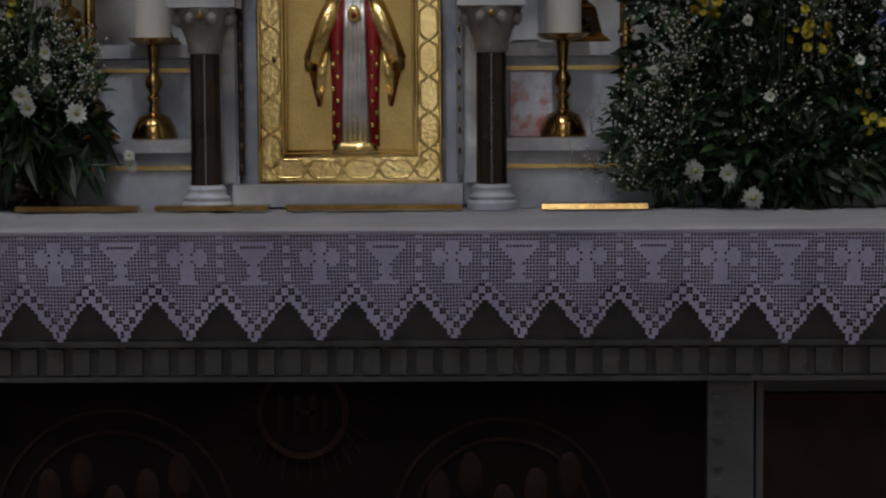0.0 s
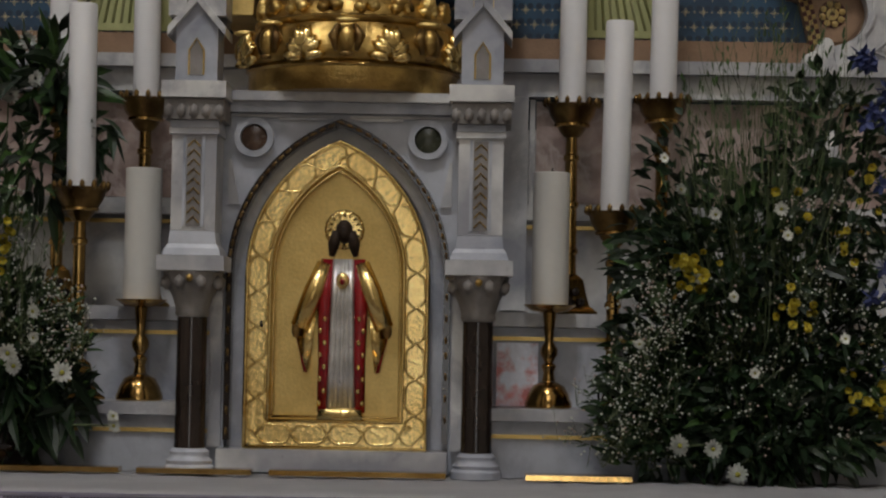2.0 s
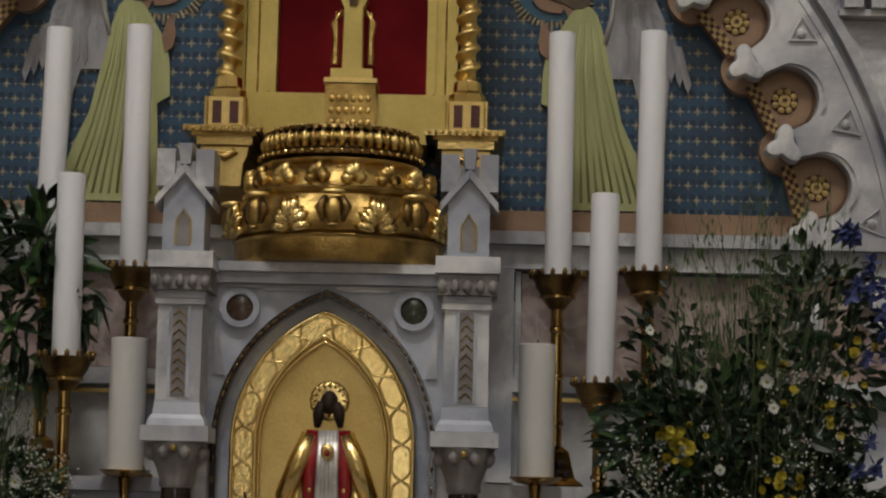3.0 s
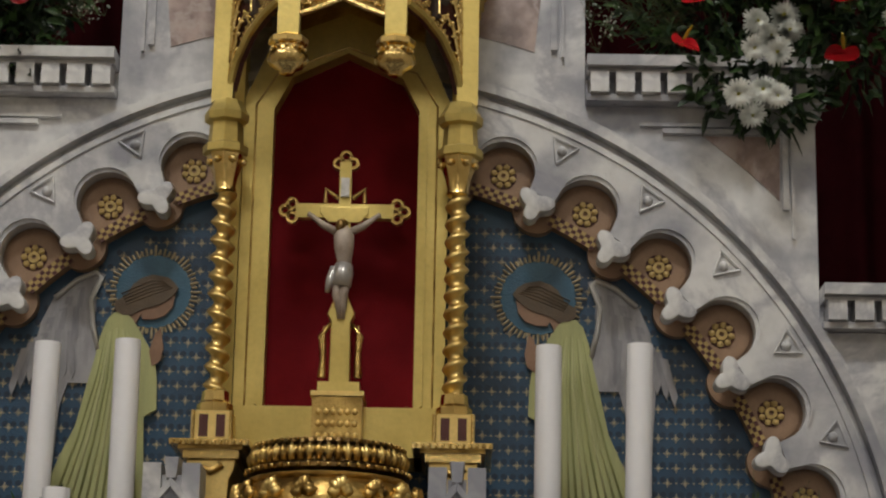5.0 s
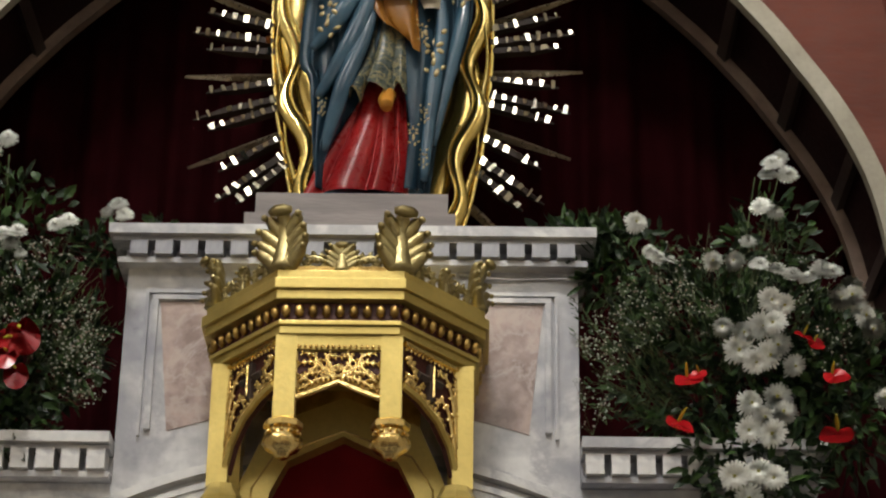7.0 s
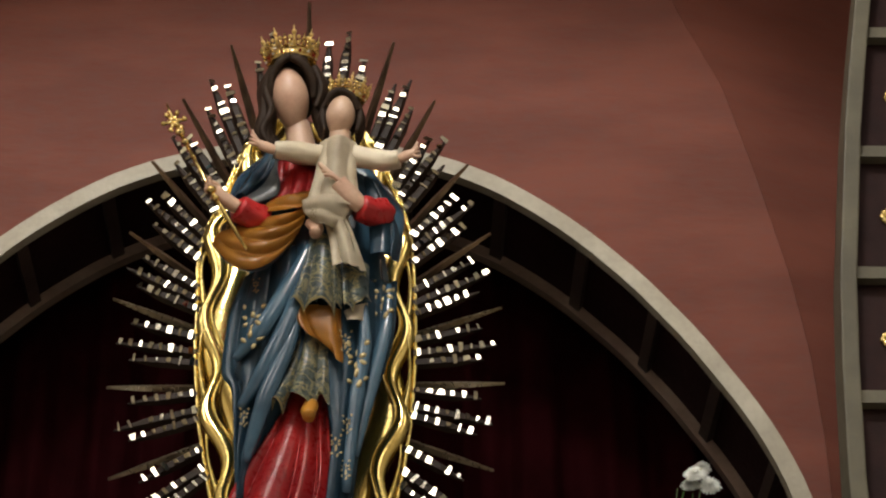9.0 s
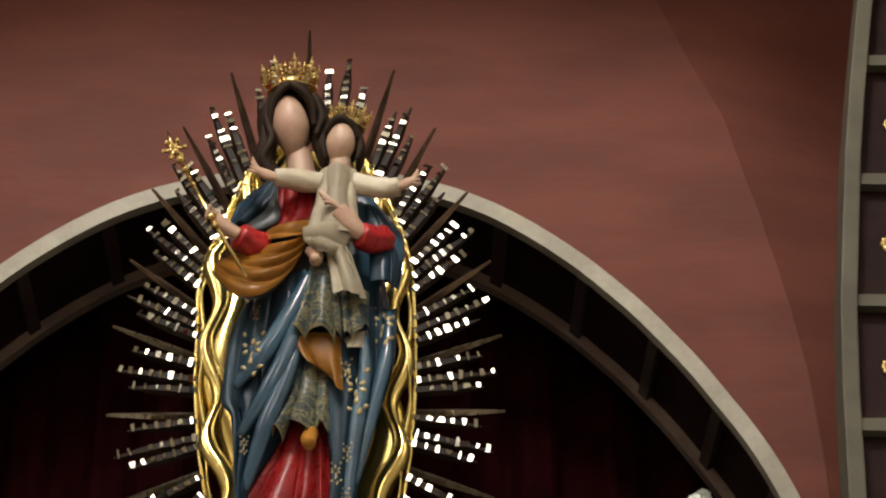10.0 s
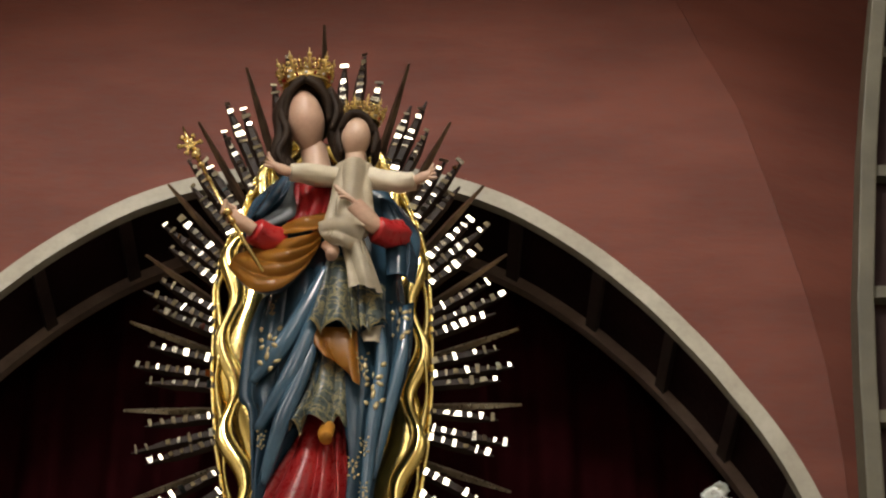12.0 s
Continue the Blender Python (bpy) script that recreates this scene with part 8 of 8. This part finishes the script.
part("vase", lathe(B(), [(0.035, 1.238), (0.045, 1.25), (0.045, 1.28), (0.03, 1.30), (0.035, 1.31)], 0.97, AY + 0.03, 20), DARKCOL, big, "dark vase hidden by leaves", smooth=True)
for x, z, s in ((0.762, 1.324, 0.95), (0.839, 1.318, 0.8), (0.894, 1.262, 0.95), (0.837, 1.845, 0.55), (0.985, 1.86, 0.65), (0.80, 1.70, 0.5), (0.93, 1.49, 0.5), (0.88, 1.66, 0.5), (0.76, 1.90, 0.5), (0.72, 1.97, 0.45), (1.13, 1.57, 0.5), (0.67, 1.55, 0.45), (1.0, 1.80, 0.5)):
    bloom(DAISY, "daisy", (x, AY - 0.13, z), s, big, rnd, HEART, "daisy_heart", Euler((radians(92 + rnd.uniform(-14, 14)), 0, radians(rnd.uniform(-30, 30)))).to_matrix().to_4x4())
for cx, cz, n, sp in ((0.765, 1.735, 17, 0.026), (0.79, 1.70, 8, 0.025), (1.02, 1.635, 12, 0.028), (1.195, 1.92, 8, 0.035), (1.215, 1.43, 22, 0.032), (1.20, 1.50, 8, 0.03), (1.10, 1.775, 5, 0.05), (1.05, 1.86, 4, 0.05)):
    for k in range(n):
        bloom(YEL, "yellow_flower", (cx + rnd.gauss(0, sp), AY - 0.12 + rnd.gauss(0, 0.015), cz + rnd.gauss(0, sp * 0.7)), rnd.uniform(0.5, 0.85), big, rnd)
for cx, cz, n in ((1.175, 2.19, 6), (1.21, 2.10, 6), (1.235, 2.03, 6), (1.25, 1.93, 4), (1.24, 1.66, 4), (1.25, 1.52, 3)):
    for k in range(n):
        bloom(IRIS, "blue_flower", (cx + rnd.gauss(0, 0.022), AY - 0.08, cz + rnd.gauss(0, 0.03)), rnd.uniform(0.45, 0.75), big, rnd)

# on the altar, left of the tabernacle
sm, rnd = arrangement("altar_bouquet", (-0.78, AY + 0.02, 1.238), "dark leafy bouquet with white daisies on the altar", 9,
    [((-0.86, AY + 0.05, 1.50), (0.24, 0.09, 0.20), 1100), ((-0.74, AY, 1.40), (0.15, 0.06, 0.12), 420), ((-0.95, AY, 1.8), (0.16, 0.08, 0.3), 500)],
    [((-0.80, AY, 1.72), (0.16, 0.06, 0.2), 60), ((-0.62, AY, 1.52), (0.08, 0.04, 0.10), 20)],
    [((-0.80, AY - 0.06, 1.72), (0.13, 0.05, 0.17), 260), ((-0.66, AY - 0.06, 1.57), (0.09, 0.04, 0.10), 260), ((-0.9, AY - 0.06, 1.9), (0.12, 0.04, 0.14), 260)],
    [(-0.757, AY - 0.1, 1.49), (-0.633, AY - 0.1, 1.46), (-0.51, AY - 0.1, 1.345)], dark=0.85)
part("vase", lathe(B(), [(0.05, 1.238), (0.07, 1.27), (0.075, 1.31), (0.05, 1.36), (0.055, 1.38)], -0.80, AY + 0.03, 20), DARKCOL, sm, "dark vase hidden by leaves", smooth=True)
hang = B()
for i in range(30):
    leaf_into(hang, (-0.74 + rnd.gauss(0, 0.07), AY - 0.06 + rnd.gauss(0, 0.02), 1.40 + rnd.gauss(0, 0.05)), (rnd.gauss(0.2, 0.5), -0.3, rnd.uniform(-1.2, 0.1)), rnd.uniform(0.08, 0.15), rnd.uniform(0.014, 0.024), rnd, 0.3)
tagged(part("broad_foliage", hang, DARKLEAF, sm, "broad dark hanging leaves"), kind="stuff")
for x, z, s in ((-0.757, 1.505, 0.9), (-0.745, 1.475, 0.8), (-0.633, 1.462, 0.95), (-0.51, 1.345, 0.7), (-0.515, 1.365, 0.55), (-0.70, 1.60, 0.7), (-0.86, 1.55, 0.7), (-0.70, 1.54, 0.5)):
    bloom(DAISY, "daisy", (x, AY - 0.11, z), s, sm, rnd, HEART, "daisy_heart")
for k in range(9):
    bloom(YEL, "yellow_flower", (-0.775 + rnd.gauss(0, 0.014), AY - 0.12, 1.745 + rnd.gauss(0, 0.03)), rnd.uniform(0.5, 0.9), sm, rnd)

# lily foliage on the upper shelf, left
lily, rnd = arrangement("shelf_foliage", (-0.86, -0.26, 1.621), "leafy white lilies on the marble shelf", 13,
    [((-0.80, -0.27, 2.06), (0.14, 0.06, 0.20), 170), ((-0.74, -0.30, 2.20), (0.06, 0.04, 0.10), 60)], [], [], [(-0.80, -0.27, 2.1), (-0.72, -0.3, 2.24), (-0.86, -0.26, 2.2), (-0.62, -0.3, 2.05)], dark=0.6, leaf=(0.10, 0.016))
for x, z in ((-0.80, 2.26), (-0.84, 2.13), (-0.78, 2.17)):
    bloom(DAISY, "lily_bud", (x, -0.33, z), 0.9, lily, rnd)
tall = B()
for k in range(10):
    leaf_into(tall, (-0.62 + rnd.gauss(0, 0.02), -0.29, 2.04 + rnd.gauss(0, 0.03)), (rnd.gauss(0.3, 0.6), -0.2, rnd.uniform(-1, 0.4)), 0.09, 0.013, rnd, 0.5)
tagged(part("hanging_foliage", tall, DARKLEAF, lily), kind="stuff")

# on the middle cornices, beside the raised centre
UY = -0.02
up, rnd = arrangement("cornice_bouquet", (1.02, 0.08, 3.587), "large bouquet of white chrysanthemums and red anthuriums on the cornice", 17,
    [((1.08, UY + 0.06, 3.86), (0.37, 0.13, 0.30), 1900), ((0.66, 0.10, 4.23), (0.10, 0.04, 0.09), 150), ((1.10, UY - 0.05, 3.52), (0.20, 0.06, 0.14), 420), ((0.78, UY + 0.04, 4.14), (0.18, 0.08, 0.14), 320), ((0.66, 0.10, 4.26), (0.14, 0.05, 0.06), 130), ((1.18, UY + 0.05, 4.22), (0.12, 0.06, 0.16), 200), ((1.36, UY, 3.75), (0.16, 0.1, 0.26), 500)],
    [((0.74, UY - 0.03, 3.9), (0.16, 0.05, 0.26), 60), ((1.1, UY, 4.15), (0.3, 0.08, 0.16), 60)],
    [((0.74, UY - 0.10, 3.90), (0.12, 0.05, 0.16), 190), ((0.98, UY - 0.12, 3.97), (0.18, 0.05, 0.16), 200), ((1.24, UY - 0.12, 3.95), (0.16, 0.05, 0.2), 160), ((0.68, UY - 0.10, 3.72), (0.07, 0.04, 0.14), 110)],
    [(1.14, UY, 4.40), (1.21, UY, 4.41), (1.17, UY, 4.28), (0.78, UY, 4.2), (1.4, UY, 3.95), (1.09, UY - 0.1, 3.45)], dark=0.45)
for x, z, s in ((1.18, 4.405, 0.9), (1.22, 4.37, 0.9), (1.165, 4.37, 0.8), (1.20, 4.42, 0.7), (1.14, 4.27, 0.9), (1.18, 4.25, 0.8), (0.79, 4.215, 0.9), (0.845, 4.11, 0.8), (0.825, 4.13, 0.6), (0.885, 4.10, 0.6),
                (1.10, 4.16, 0.7), (1.13, 4.09, 0.9), (1.18, 4.075, 0.9), (1.22, 4.06, 0.9), (1.06, 4.10, 0.8), (1.155, 3.985, 1.0), (1.19, 3.97, 0.9), (1.125, 3.905, 1.15), (1.16, 3.915, 1.0), (1.06, 3.835, 1.15), (1.075, 3.885, 0.9),
                (1.14, 3.82, 1.2), (1.105, 3.80, 1.0), (1.17, 3.85, 1.0), (1.085, 3.68, 1.05), (1.16, 3.70, 1.1), (1.175, 3.655, 1.0), (1.08, 3.605, 1.0), (1.14, 3.595, 1.1), (1.035, 3.475, 1.15), (1.10, 3.485, 1.1), (1.14, 3.47, 0.95), (1.07, 3.415, 1.0),
                (1.35, 3.99, 1.0), (1.38, 4.03, 1.0), (1.30, 4.08, 0.9), (1.26, 4.05, 0.8), (1.0, 4.10, 0.8), (1.02, 3.90, 0.8), (1.21, 3.79, 0.9), (1.12, 3.64, 0.9), (1.38, 4.0, 0.9), (1.41, 3.94, 0.9), (1.43, 3.90, 0.9), (1.40, 3.96, 0.8), (1.45, 3.70, 0.8), (1.33, 4.07, 0.8)):
    edge = z > 4.0 and rnd.random() < 0.6
    turn = Euler((radians(rnd.uniform(35, 65) if edge else rnd.uniform(95, 125)), radians(rnd.uniform(-15, 15)), radians(rnd.uniform(-25, 25)))).to_matrix().to_4x4()
    bloom(MUM, "chrysanthemum", nearer(x, z, UY - 0.19 + rnd.uniform(-0.02, 0.02)), s * 1.12, up, rnd, None if edge else HEART, "flower_heart", turn)
for x, z, s in ((0.92, 3.752, 1.0), (0.893, 3.622, 1.05), (1.316, 3.765, 0.9), (1.314, 3.60, 1.2), (0.95, 3.765, 0.6), (1.24, 3.88, 0.7), (1.27, 3.86, 0.6)):
    bloom(SPATHE, "red_anthurium", nearer(x, z, UY - 0.17), s, up, rnd, SPADIX, "spadix", Euler((radians(rnd.uniform(25, 60)), radians(rnd.uniform(-25, 25)), radians(rnd.uniform(-20, 20)))).to_matrix().to_4x4())

lu, rnd = arrangement("cornice_bouquet", (-0.98, 0.08, 3.587), "leafy bouquet with red anthuriums and tiny white blossoms on the cornice", 19,
    [((-1.02, UY + 0.06, 3.88), (0.33, 0.13, 0.27), 1900), ((-0.72, 0.08, 4.20), (0.14, 0.05, 0.07), 140), ((-0.56, 0.12, 4.25), (0.07, 0.04, 0.05), 60), ((-0.98, UY, 3.62), (0.2, 0.06, 0.10), 200), ((-1.0, UY, 4.2), (0.22, 0.08, 0.2), 300)],
    [((-0.72, UY, 3.95), (0.09, 0.04, 0.16), 30)],
    [((-0.73, UY - 0.1, 3.80), (0.07, 0.04, 0.15), 300), ((-0.86, UY - 0.12, 3.96), (0.14, 0.05, 0.18), 280), ((-1.1, UY - 0.1, 4.0), (0.16, 0.05, 0.2), 260)],
    [(-0.80, UY, 4.2), (-0.66, UY, 4.24), (-0.95, UY, 4.17), (-1.0, UY, 4.45)], dark=0.5)
for x, z, s in ((-0.795, 4.205, 0.9), (-0.83, 4.19, 0.8), (-0.66, 4.255, 0.9), (-0.64, 4.225, 0.8), (-0.69, 4.23, 0.6), (-0.935, 4.17, 0.9), (-0.95, 4.13, 0.9), (-0.98, 4.16, 0.9), (-0.99, 4.46, 0.9), (-1.03, 4.42, 0.9), (-0.92, 4.10, 0.6)):
    bloom(MUM, "chrysanthemum", nearer(x, z, UY - 0.15), s, lu, rnd, None, "", Euler((radians(rnd.uniform(40, 80)), radians(rnd.uniform(-15, 15)), 0)).to_matrix().to_4x4())
for x, z, s in ((-0.897, 3.87, 1.2), (-0.90, 3.75, 0.9), (-0.925, 3.84, 1.1), (-0.93, 3.80, 0.8)):
    bloom(SPATHE, "red_anthurium", nearer(x, z, UY - 0.17), s, lu, rnd, SPADIX, "spadix", Euler((radians(rnd.uniform(60, 100)), radians(rnd.uniform(-25, 25)), 0)).to_matrix().to_4x4())
